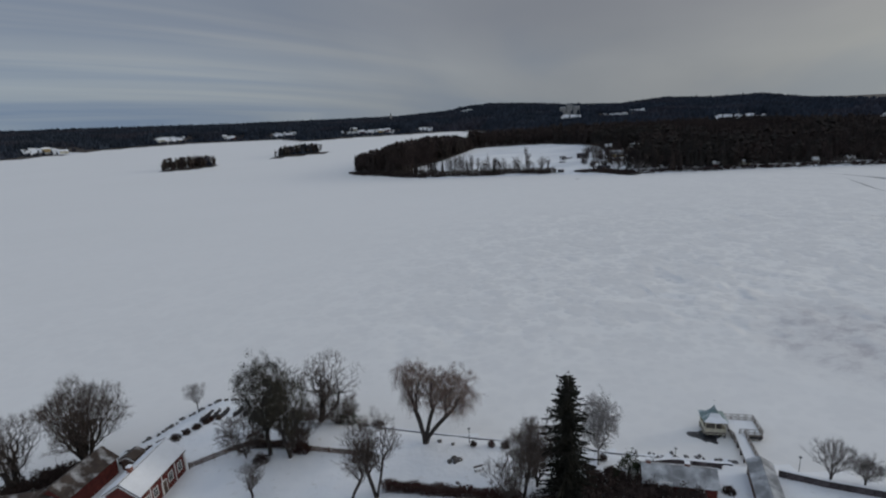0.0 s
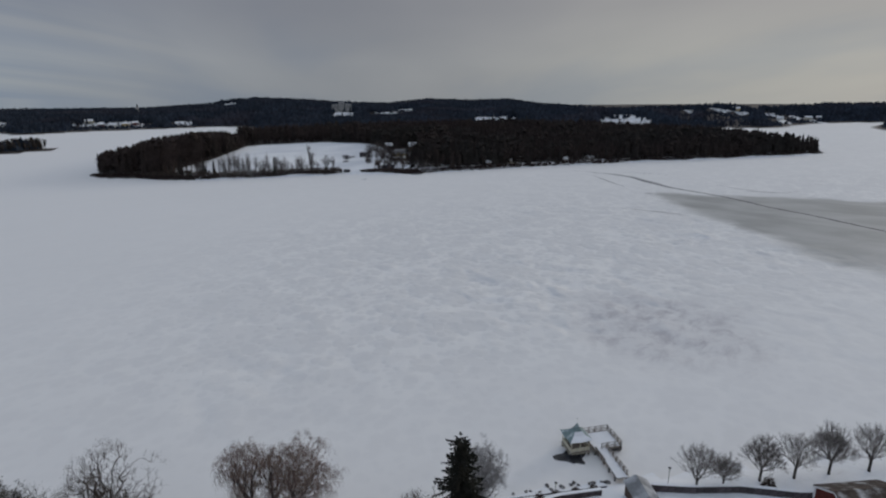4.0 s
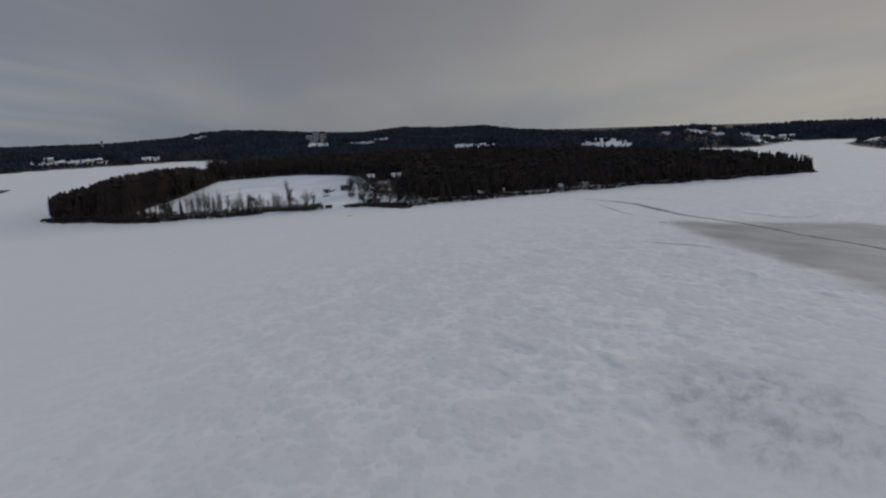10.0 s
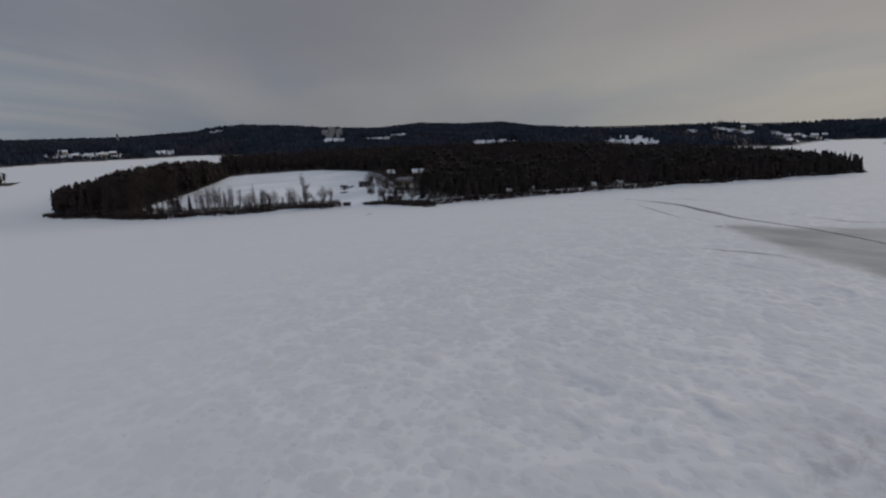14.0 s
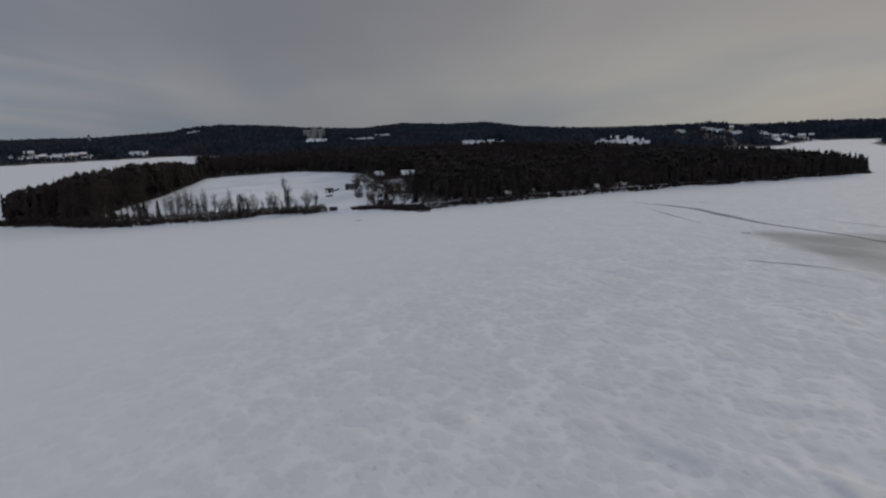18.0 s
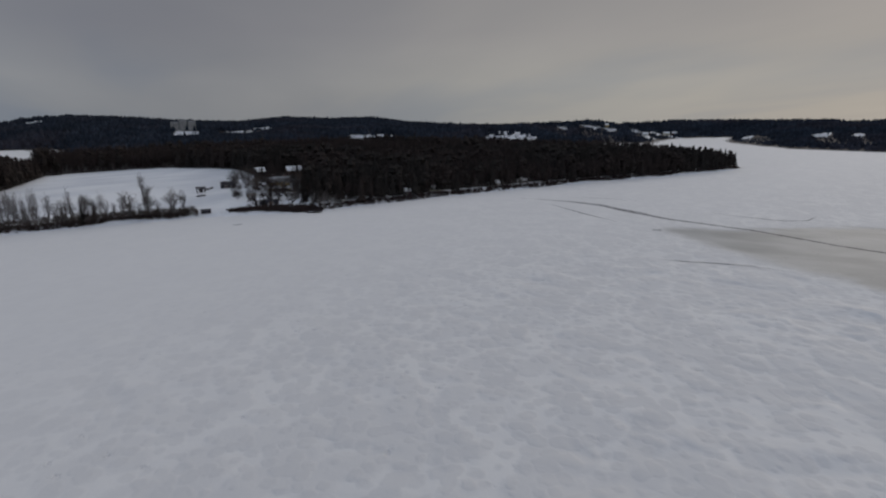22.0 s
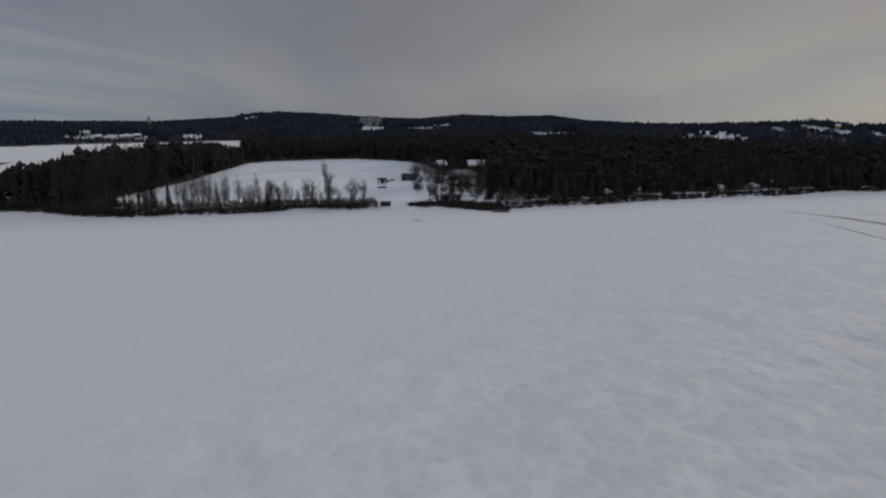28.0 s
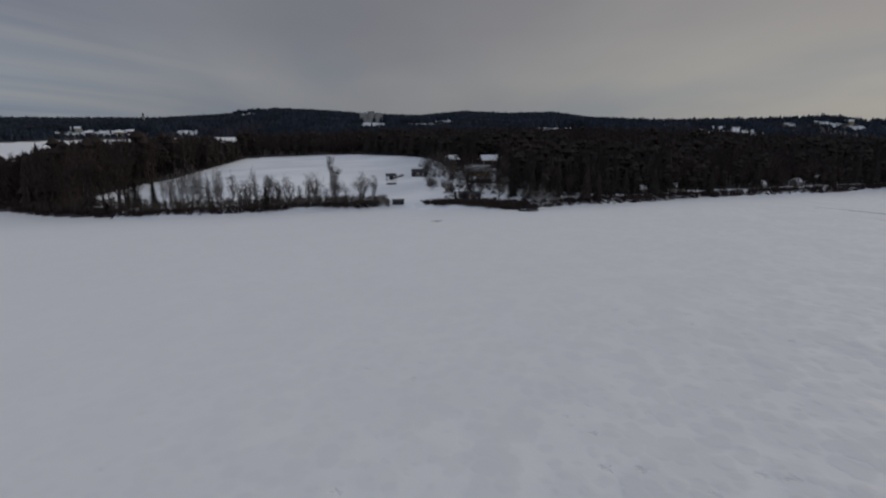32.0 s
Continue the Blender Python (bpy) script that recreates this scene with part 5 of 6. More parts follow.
gable_house(spot(31.6, 66.4, -13), 9.4, 4.4, 1.8, 1.3, "red boathouse with a snow-dusted grey roof", "boathouse", roof_mat=M_ROOFGREY, snow=0.0, category="boathouse", over=0.3, corners=False,
            windows=[("-y", 2.6, 1.0, 0.8, 0.8)], doors=[("-y", -2, 1.6, 1.9)], chimneys=[(1.2, 0.4, 0.9), (-4.0, 0.3, 1.0)])
gable_house(spot(42.4, 63.6, 70), 9.5, 2.9, 2.0, 0.75, "narrow boat shed with a snow-dusted grey roof", "boathouse", wall_mat=M_BROWNWOOD, roof_mat=M_ROOFGREY, snow=0.0,
            category="boathouse", over=0.25, corners=False, doors=[("-y", 0, 1.0, 1.8)])
gable_house(spot(68.5, 52.5, -18), 9.0, 6.0, 2.6, 1.4, "red timber building with a dark roof by the shore walk", "boathouse", snow=0.0, category="boathouse", over=0.25,
            windows=[("+y", a, 1.0, 0.8, 0.8) for a in (-2.6, 0, 2.6)], doors=[("-y", 0, 1.2, 1.95)])


# ---- the bathing pavilion on the ice ----
def pavilion(x, y, turn):
    p = thing("pavilion", pose(x, y, 0, 0, 0, turn), "cream wooden pavilion with green copper roof, on piles", "pavilion")
    s = 2.15
    block("platform", p, M_OLDWOOD, 0, 0, 0.88, 2 * s + 0.5, 2 * s + 0.5, 0.18, 0.03)
    for i in (-1, 0, 1):
        for j in (-1, 0, 1):
            block("pile", p, M_DARKBOAT, i * s, j * s, 0.3, 0.24, 0.24, 1.1)
    for i in range(4):
        for j in range(3):
            a, b = [(-s, 1), (s, 1), (-s, 0), (s, 0)][i], (-1 + j) * s
            px_, py_ = (a[0], b) if a[1] else (b, a[0])
            if a[1] == 0 and j != 1:
                continue
            block("post", p, M_CREAM, px_, py_, 2.05, 0.17, 0.17, 2.2, 0.02)
    for side in range(4):
        c, q = math.cos(side * math.pi / 2), math.sin(side * math.pi / 2)
        block("parapet", p, M_CREAM, c * s, q * s, 1.4, 0.08 if abs(c) > 0.5 else 2 * s - 0.2, 0.08 if abs(q) > 0.5 else 2 * s - 0.2, 0.75, 0.015)
        bm = bmesh.new()
        for k in range(14):
            o = -s + 0.22 + k * (2 * s - 0.44) / 13
            box(bm, c * (s + 0.24) + (0 if abs(c) > 0.5 else o), q * (s + 0.24) + (0 if abs(q) > 0.5 else o), 0.74, 0.05 if abs(c) > 0.5 else 0.16, 0.05 if abs(q) > 0.5 else 0.16, 0.26)
        part("skirt", bm, p, "fretted plank skirt", M_CREAM)
        block("frieze", p, M_CREAM, c * s, q * s, 3.02, 0.1 if abs(c) > 0.5 else 2 * s - 0.2, 0.1 if abs(q) > 0.5 else 2 * s - 0.2, 0.34, 0.02)
    # a swept tent roof
    V, T = [], []
    rings = [(2.75, 3.12), (2.2, 3.38), (1.55, 3.68), (0.9, 4.25), (0.42, 4.95), (0.06, 5.6)]
    for r_, z in rings:
        for i in range(8):
            a = i * math.pi / 4 + math.pi / 4
            k = r_ if i % 2 == 0 else r_ * 0.735
            V.append((k * 1.38 * math.cos(a), k * 1.38 * math.sin(a), z + (0.1 if i % 2 == 0 and r_ > 2 else 0)))
    for k in range(len(rings) - 1):
        for i in range(8):
            a, b = k * 8 + i, k * 8 + (i + 1) % 8
            T += [(a, b, b + 8), (a, b + 8, a + 8)]
    top = len(V)
    V.append((0, 0, 5.7))
    T += [((len(rings) - 1) * 8 + i, (len(rings) - 1) * 8 + (i + 1) % 8, top) for i in range(8)]
    V.append((0, 0, 3.1))
    T += [((i + 1) % 8, i, top + 1) for i in range(8)]
    part("roof", raw_mesh("roof", V, T, M_GREEN), p, "green copper tent roof dusted with snow")
    # snow lies on the lower half of the slope towards the shore
    S = [(V[k * 8 + i][0], V[k * 8 + i][1], V[k * 8 + i][2] + dz) for dz in (0.10, 0.01) for k in range(4) for i in (4, 5, 6)]
    F = []
    for k in range(3):
        for i in range(2):
            a = k * 3 + i
            F += [(a, a + 1, a + 4), (a, a + 4, a + 3)]
        for a, b in ((k * 3, k * 3 + 3), (k * 3 + 5, k * 3 + 2)):
            F += [(a, b, b + 12), (a, b + 12, a + 12)]
    for a in (0, 1, 9, 10):
        F += [(a + 1, a, a + 12), (a + 1, a + 12, a + 13)]
    part("snow_cover", raw_mesh("snow_cover", S, F, M_SNOW), p, "white snow cover")
    v, t = tubes([(0, 0, 5.3, 0, 0, 6.6, 0.035, 0.02)], 6)
    pole = part("flagpole", raw_mesh("flagpole", v, t, M_WHITE), p)
    bm = bmesh.new()
    bmesh.ops.create_icosphere(bm, subdivisions=1, radius=0.1, matrix=Matrix.Translation((0, 0, 6.62)))
    part("finial", bm, p, "", M_METAL)
    p.scale = (0.72, 0.72, 0.90)
    return p


pavilion(43.9, 81.2, -11)


def railing(points, z, tall, label, mat, name="railing", gap=1.2, group=""):
    """Posts with two rails and a lattice of crossed battens between them."""
    g = thing(name, pose(points[0][0], points[0][1], z), label, "railing", group)
    ox, oy = points[0]
    for (ax, ay), (bx, by) in zip(points, points[1:]):
        L = math.hypot(bx - ax, by - ay)
        n = max(1, round(L / gap))
        a = math.atan2(by - ay, bx - ax)
        for zz_ in (tall, tall * 0.5, 0.12):
            block("rail", g, mat, (ax + bx) / 2 - ox, (ay + by) / 2 - oy, zz_, L, 0.07, 0.08, 0.0, a)
        for k in range(n + 1):
            f = k / n
            block("post", g, mat, ax + (bx - ax) * f - ox, ay + (by - ay) * f - oy, tall / 2, 0.1, 0.1, tall + 0.08)
        for k in range(n):
            f0, f1 = k / n, (k + 1) / n
            rows = [(ax + (bx - ax) * f0 - ox, ay + (by - ay) * f0 - oy, 0.15, ax + (bx - ax) * f1 - ox, ay + (by - ay) * f1 - oy, tall * 0.95, 0.03, 0.03),
                    (ax + (bx - ax) * f0 - ox, ay + (by - ay) * f0 - oy, tall * 0.95, ax + (bx - ax) * f1 - ox, ay + (by - ay) * f1 - oy, 0.15, 0.03, 0.03)]
            v, t = tubes(rows, 4)
            part("cross_batten", raw_mesh("cross_batten", v, t, mat), g)
    return g


# the sun deck beside it, and the gangway to the shore
deck = thing("bathing_deck", pose(48.7, 80.7, 0, 0, 0, -11), "square wooden bathing deck under snow, on piles in the ice", "deck")
block("deck_planks", deck, M_OLDWOOD, 0, 0, 0.85, 4.7, 4.7, 0.16, 0.02)
block("snow_cover", deck, M_SNOW, 0, 0, 0.96, 4.4, 4.4, 0.08, 0.03)
block("edge_beam", deck, M_DARKBOAT, 0, -2.33, 0.55, 4.6, 0.12, 0.42)
block("edge_beam", deck, M_DARKBOAT, 2.33, 0, 0.55, 0.12, 4.6, 0.42)
for i in (-1, 0, 1):
    for j in (-1, 0, 1):
        block("pile", deck, M_DARKBOAT, i * 2.1, j * 2.1, 0.3, 0.22, 0.22, 1.0)
ca, sa = math.cos(radians(-11)), math.sin(radians(-11))


def deckpt(u, v):
    return (48.7 + u * ca - v * sa, 80.7 + u * sa + v * ca)


railing([deckpt(-2.26, 2.26), deckpt(2.26, 2.26)], 0.93, 1.05, "weathered lattice railing of the bathing deck", M_OLDWOOD, group="deck railings")
railing([deckpt(2.26, 2.26), deckpt(2.26, -2.26)], 0.93, 1.05, "weathered lattice railing of the bathing deck", M_OLDWOOD, group="deck railings")
railing([deckpt(2.26, -2.26), deckpt(-1.2, -2.26)], 0.93, 1.05, "weathered lattice railing of the bathing deck", M_OLDWOOD, group="deck railings")
gang = thing("gangway", pose(46.4, 75.4, 0, 0, 0, -16), "snow-covered wooden gangway from the shore to the deck", "gangway")
block("gangway_planks", gang, M_OLDWOOD, 0, 0, 0.98, 2.1, 7.6, 0.12, 0.02)
block("snow_cover", gang, M_SNOW, 0, 0, 1.07, 1.9, 7.4, 0.07, 0.02)
for k in range(4):
    for s in (-0.9, 0.9):
        block("pile", gang, M_DARKBOAT, s, -3 + 2 * k, 0.4, 0.18, 0.18, 1.1)
railing([(47.8, 78.5), (46.2, 71.9)], 1.05, 1.0, "weathered railing along the gangway", M_OLDWOOD, group="gangway railings")
railing([(45.6, 78.4), (44.9, 75.4)], 1.05, 1.0, "weathered railing along the gangway", M_OLDWOOD, group="gangway railings")

# ---- fences, walls, lamps ----
fence = thing("board_fence", pose(-41.5, 75.6, LAND), "brown board fence between snowy gardens", "fence")
FENCE = [(-41.5, 75.6), (-37.0, 79.0), (-33.6, 81.2), (-27.5, 80.0), (-23.5, 78.8), (-16.4, 77.2), (-12.5, 76.4)]
for (ax, ay), (bx, by) in zip(FENCE, FENCE[1:]):
    L = math.hypot(bx - ax, by - ay)
    a = math.atan2(by - ay, bx - ax)
    n = max(1, round(L / 1.9))
    for k in range(n):
        f = k / n
        block("post", fence, M_BROWNWOOD, ax + (bx - ax) * f + 41.5, ay + (by - ay) * f - 75.6, 0.5, 0.14, 0.14, 1.25, 0.01)
    for zz_ in (0.25, 0.55, 0.85):
        block("board", fence, M_BROWNWOOD, (ax + bx) / 2 + 41.5, (ay + by) / 2 - 75.6, zz_, L, 0.05, 0.22, 0.0, a)

rock_rng = random.Random(5)
ROCKS = []
for s in range(6):
    bm = bmesh.new()
    bmesh.ops.create_icosphere(bm, subdivisions=2, radius=0.5)
    for v in bm.verts:
        d = noise.noise(v.co * 2.3 + Vector((s * 7, 0, 0)))
        v.co *= 1 + 0.5 * d
        v.co.z *= 0.62
    me = bpy.data.meshes.new("boulder")
    bm.to_mesh(me)
    bm.free()
    me.materials.append(M_STONE)
    ROCKS.append(me)


def boulder(x, y, size, label="snow-capped grey boulder at the water's edge", group="shore boulders"):
    b = tagged(new("boulder", ROCKS[rock_rng.randrange(6)]), label, "boulder", group)
    b.matrix_world = pose(x, y, float(height(x, y)) + 0.1 * size, 0, 0, rock_rng.uniform(0, 360)) @ Matrix.Diagonal((size, size * rock_rng.uniform(0.7, 1.1), size, 1))
    return b


def along(points, gap):
    a = np.array(points, float)
    seg = np.hypot(*(a[1:] - a[:-1]).T)
    cum = np.concatenate([[0], np.cumsum(seg)])
    s = np.arange(0, seg.sum(), gap)
    return list(zip(np.interp(s, cum, a[:, 0]), np.interp(s, cum, a[:, 1])))


for x, y in along([(-69, 73), (-56.4, 82.8), (-52, 89.2), (-49.2, 95), (-46, 99.2), (-37, 98.6), (-30, 92.8), (-20.5, 89.4), (-13, 87.2)], 1.15):
    boulder(x + rock_rng.uniform(-0.5, 0.5), y + rock_rng.uniform(-0.5, 0.5), rock_rng.uniform(0.5, 1.25))
for x, y, s in [(0.3, 74.3, 1.6), (1.0, 74.5, 1.3), (-0.5, 74.1, 0.9), (-2.0, 79.7, 0.8), (0.2, 78.8, 0.7), (36.5, 71.8, 1.1), (0.6, 69.0, 0.7)]:
    boulder(x, y, s, "dark boulder lying in the snowy garden", "garden boulders")


def stone_wall(points, tall, wide, label, gap=1.0):
    """A wall of squared stones laid end to end, with snow on top."""
    w = thing("stone_wall", pose(0, 0, 0), label, "wall")
    r = random.Random(9)
    pts = along(points, gap)
    bm = bmesh.new()
    box(bm, 0, 0, 0, gap * 0.97, wide, tall)
    bmesh.ops.bevel(bm, geom=bm.edges[:], offset=0.05, segments=1, affect="EDGES")
    me = bpy.data.meshes.new("stone")
    bm.to_mesh(me)
    bm.free()
    me.materials.append(M_WALLSTONE)
    bm = bmesh.new()
    box(bm, 0, 0, 0, gap * 1.06, wide * 0.92, 0.1)
    bmesh.ops.bevel(bm, geom=bm.edges[:], offset=0.035, segments=1, affect="EDGES")
    ms = bpy.data.meshes.new("snow_cap")
    bm.to_mesh(ms)
    bm.free()
    ms.materials.append(M_SNOW)
    for (ax, ay), (bx, by) in zip(pts, pts[1:]):
        x, y, a = (ax + bx) / 2, (ay + by) / 2, math.degrees(math.atan2(by - ay, bx - ax))
        z = max(float(height(x, y)), 0.0)
        o = new("stone", me)
        o.parent = w
        o.matrix_world = pose(x + r.uniform(-0.03, 0.03), y + r.uniform(-0.03, 0.03), z + tall / 2 - 0.15, 0, 0, a + r.uniform(-2, 2))
        o = new("snow_cap", ms)
        o.parent = w
        o.matrix_world = pose(x, y, z + tall - 0.1, 0, 0, a)


stone_wall([(-12.5, 86.6), (0, 83.3), (9.5, 80.8), (20, 77.8), (31, 75.1), (43.5, 71.9)], 0.42, 0.40, "low grey quay wall along the lake")
stone_wall([(46.7, 67.6), (51.4, 65.0), (57.8, 62.3), (63.9, 58.2), (70, 55.5)], 1.15, 0.6, "dark garden wall with a snow cap by the shore walk")
stone_wall([(27.0, 70.8), (33.5, 71.6), (40.0, 70.0)], 1.0, 0.6, "dark retaining wall with a snow cap above the shore")


def lamp_post(x, y, tall):
    l = thing("lamp_post", spot(x, y), "dark metal lamp post beside the shore walk", "lamp", "lamp posts")
    v, t = tubes([(0, 0, -0.1, 0, 0, 0.35, 0.09, 0.08), (0, 0, 0.35, 0, 0, tall - 0.4, 0.045, 0.035)], 8)
    part("pole", raw_mesh("pole", v, t, M_METAL, True), l)
    bm = bmesh.new()
    bmesh.ops.create_cone(bm, cap_ends=True, segments=8, radius1=0.1, radius2=0.17, depth=0.34, matrix=Matrix.Translation((0, 0, tall - 0.22)))
    part("lantern", bm, l, "", M_LAMP)
    bm = bmesh.new()
    bmesh.ops.create_cone(bm, cap_ends=True, segments=8, radius1=0.24, radius2=0.03, depth=0.16, matrix=Matrix.Translation((0, 0, tall + 0.03)))
    part("cap", bm, l, "", M_METAL)


for x, y, t_ in ((2.9, 79.3, 2.6), (49.3, 67.2, 3.2), (34.1, 72.9, 2.4)):
    lamp_post(x, y, t_)


def bench(x, y, turn):
    b = thing("park_bench", spot(x, y, turn), "brown wooden park bench under snow in the garden", "bench")
    for k in (-0.16, 0, 0.16):
        block("seat_slat", b, M_BROWNWOOD, 0, k, 0.44, 1.5, 0.13, 0.05)
    for k in (0.58, 0.76):
        block("back_slat", b, M_BROWNWOOD, 0, 0.27, k, 1.5, 0.04, 0.13)
    for s in (-0.6, 0.6):
        block("leg", b, M_METAL, s, -0.13, 0.21, 0.06, 0.06, 0.42)
        block("leg", b, M_METAL, s, 0.24, 0.42, 0.06, 0.06, 0.84)
    block("snow_cover", b, M_SNOW, 0, -0.02, 0.5, 1.45, 0.44, 0.08, 0.03)


bench(3.9, 71.6, 20)


def rowing_boat(x, y, turn, z=None, label="dark upturned rowing boat with snow on its keel", size=1.0, group="upturned boats"):
    """A clinker hull lying keel up."""
    V, T = [], []
    n, m = 12, 8
    for i in range(n + 1):
        u = i / n * 2 - 1
        w = 0.72 * (1 - abs(u) ** 2.4)
        for j in range(m + 1):
            a = math.pi * j / m
            V.append((u * 2.1, w * math.cos(a), 0.04 + (0.20 + 0.42 * (1 - abs(u) ** 3)) * math.sin(a)))
    for i in range(n):
        for j in range(m):
            a = i * (m + 1) + j
            T += [(a, a + 1, a + m + 2), (a, a + m + 2, a + m + 1)]
    b = thing("rowing_boat", spot(x, y, turn, z), label, "boat", group)
    part("hull", raw_mesh("hull", V, T, M_DARKBOAT, True), b)
    block("keel", b, M_OLDWOOD, 0, 0, 0.66, 3.2, 0.07, 0.08)
    block("snow_cover", b, M_SNOW, 0, 0, 0.69, 2.26, 0.34, 0.08, 0.03)
    b.scale = (size, size, size)
    return b


for x, y, a in ((-45.0, 91.0, 75), (-43.6, 91.3, 80), (-42.2, 91.6, 78), (-39.6, 92.2, 85), (-38.0, 92.4, 95)):
    rowing_boat(x, y, a)

# ---- cracks and dark spots in the lake ice ----
def ribbon(name, points, wide, seed, label, z=0.006, mat=None):
    r = np.random.default_rng(seed)
    a = np.array(points, float)
    seg = np.hypot(*(a[1:] - a[:-1]).T)
    cum = np.concatenate([[0], np.cumsum(seg)])
    s = np.arange(0, seg.sum(), 2.5)
    x, y = np.interp(s, cum, a[:, 0]) + r.normal(0, 0.25, len(s)), np.interp(s, cum, a[:, 1])
    f = np.minimum(np.minimum(s, seg.sum() - s) / 30, 1)
    w = wide * f * r.uniform(0.5, 1.3, len(s))
    d = np.gradient(np.stack([x, y], 1), axis=0)
    d /= np.linalg.norm(d, axis=1, keepdims=True)
    nrm = np.stack([-d[:, 1], d[:, 0]], 1)
    L, R_ = np.stack([x, y], 1) + nrm * w[:, None], np.stack([x, y], 1) - nrm * w[:, None]
    V = np.concatenate([np.c_[L, np.full(len(s), z)], np.c_[R_, np.full(len(s), z)]])
    n = len(s)
    i = np.arange(n - 1)
    T = np.concatenate([np.stack([i, i + n, i + n + 1], 1), np.stack([i, i + n + 1, i + 1], 1)])
    tagged(new(name, raw_mesh(name, V, T, mat or M_WETICE)), label, "ice crack", kind="structure")


ribbon("ice_crack", [(262, 372), (267, 362), (274, 344), (276, 324), (270, 300), (265, 279), (266, 254), (267, 238), (264, 219), (261, 205), (261, 184), (256, 150), (248, 115)], 1.0, 1, "dark wet crack running through the snow-covered ice")
ribbon("ice_slush", [(272, 352), (276, 340), (277, 324), (271, 302), (266, 281), (264, 262)], 3.2, 7, "grey slushy band beside the long crack in the ice", 0.004, M_GREYICE)
ribbon("ice_crack", [(292, 356), (298, 344), (304, 330), (308, 319)], 0.6, 2, "faint grey crack in the snow-covered ice")
ribbon("ice_crack", [(258, 345), (255, 336), (249, 318), (244, 303), (240, 286)], 0.6, 3, "faint grey crack in the snow-covered ice")
ribbon("ice_crack", [(186, 246), (190, 238), (196, 229), (204, 217), (208, 204)], 0.5, 4, "faint grey crack in the snow-covered ice")
ribbon("ice_crack", [(298, 272), (299, 259), (301, 240), (312, 232), (329, 234)], 0.7, 5, "faint grey crack in the snow-covered ice")
for k, (x, y, r_) in enumerate([(100.0, 397.0, 2.6), (236.5, 265.5, 2.8)]):
    bm = bmesh.new()
    vs = [bm.verts.new((x + r_ * math.cos(a) * (0.8 + 0.3 * math.sin(3 * a + k)), y + 0.7 * r_ * math.sin(a), 0.006)) for a in np.linspace(0, 6.283, 19)[:-1]]
    bm.faces.new(vs)
    me = bpy.data.meshes.new("ice_spot")
    bm.to_mesh(me)
    bm.free()
    me.materials.append(M_GREYICE)
    tagged(new("ice_spot", me), "dark bare spot in the snow-covered ice", "ice", kind="structure")

# one dark sheet paints the pavilion's shade together with the wet ice below it
M_WATER_SHADE = material("dark_water_and_shade", (0.035, 0.036, 0.040), 0.35, 0.8, 0.3, second=(0.20, 0.20, 0.21), second_at=(0.52, 0.66), second_scale=0.9)
bm = bmesh.new()
bm.faces.new([bm.verts.new((42.6 + 2.9 * math.cos(a) * (0.85 + 0.2 * math.sin(3 * a)) + 0.5 * math.sin(2 * a), 80.0 + 2.2 * math.sin(a) * (0.9 + 0.2 * math.cos(5 * a)), 0.008)) for a in np.linspace(0, 6.283, 37)[:-1]])
me = bpy.data.meshes.new("ice_hole")
bm.to_mesh(me)
bm.free()
me.materials.append(M_WATER_SHADE)
tagged(new("ice_hole", me), "dark patch below the pavilion, thawed ice with painted shade", "ice", kind="structure")
for x, y in along([(30, 76.3), (36, 75.2), (40, 74.6), (43.6, 73.4)], 0.9):
    boulder(x + rock_rng.uniform(-0.6, 0.6), y + rock_rng.uniform(-0.7, 0.7), rock_rng.uniform(0.4, 1.1))
for i, (x, y) in enumerate([(32.0, 73.6), (34.8, 73.4), (37.6, 72.6), (40.4, 72.2)]):
    shrub(x, y, 0.9, 0.7, 280 + i, "low brown brush on the stony shore", M_SHRUB, group="brush on the stony shore", n=260)

# ---- the farm on the peninsula ----
def at(x, y, turn=0.0):
    return pose(x, y, float(height(x, y)) - 0.05, 0, 0, turn)


gable_house(at(157.5, 486, -16), 13.0, 8.5, 5.0, 2.6, "large yellow two-storey farmhouse with a snow-dusted roof", wall_mat=M_YELLOW, roof_mat=M_ROOFGREY, snow=0.0, over=0.5,
            windows=[("-y", a, z, 1.1, 1.5) for a in (-5.4, -2.8, 2.8, 5.4) for z in (0.8, 3.2)] + [("-x", a, 3.2, 1.0, 1.4) for a in (-2, 2)] + [("-y", 0, 3.2, 1.1, 1.5)],
            doors=[("-y", 0, 1.2, 2.1)], chimneys=[(-3, 0, 1.4), (3.5, 0, 1.4)])
gable_house(at(154.0, 477.2, -16), 14.0, 3.0, 1.8, 0.7, "low yellow veranda wing with a snowy roof", "annexe", wall_mat=M_YELLOW, snow=0.15, over=0.3, category="house",
            windows=[("-y", a, 0.5, 1.4, 1.0) for a in (-5, -3, -1, 1, 3, 5)])
gable_house(at(169, 549, 5), 6.5, 7.0, 5.0, 2.6, "tall dark barn with a pale snow-covered roof", "barn", wall_mat=M_DARKBOAT, snow=0.25, category="barn", corners=False, doors=[("-y", 0, 2.4, 3.0)])
gable_house(at(198, 552, -10), 13.0, 7.5, 3.4, 3.2, "long dark barn with a snow-covered roof", "barn", wall_mat=M_BROWNWOOD, snow=0.25, category="barn", corners=False, doors=[("-y", 2, 3.0, 2.8)])
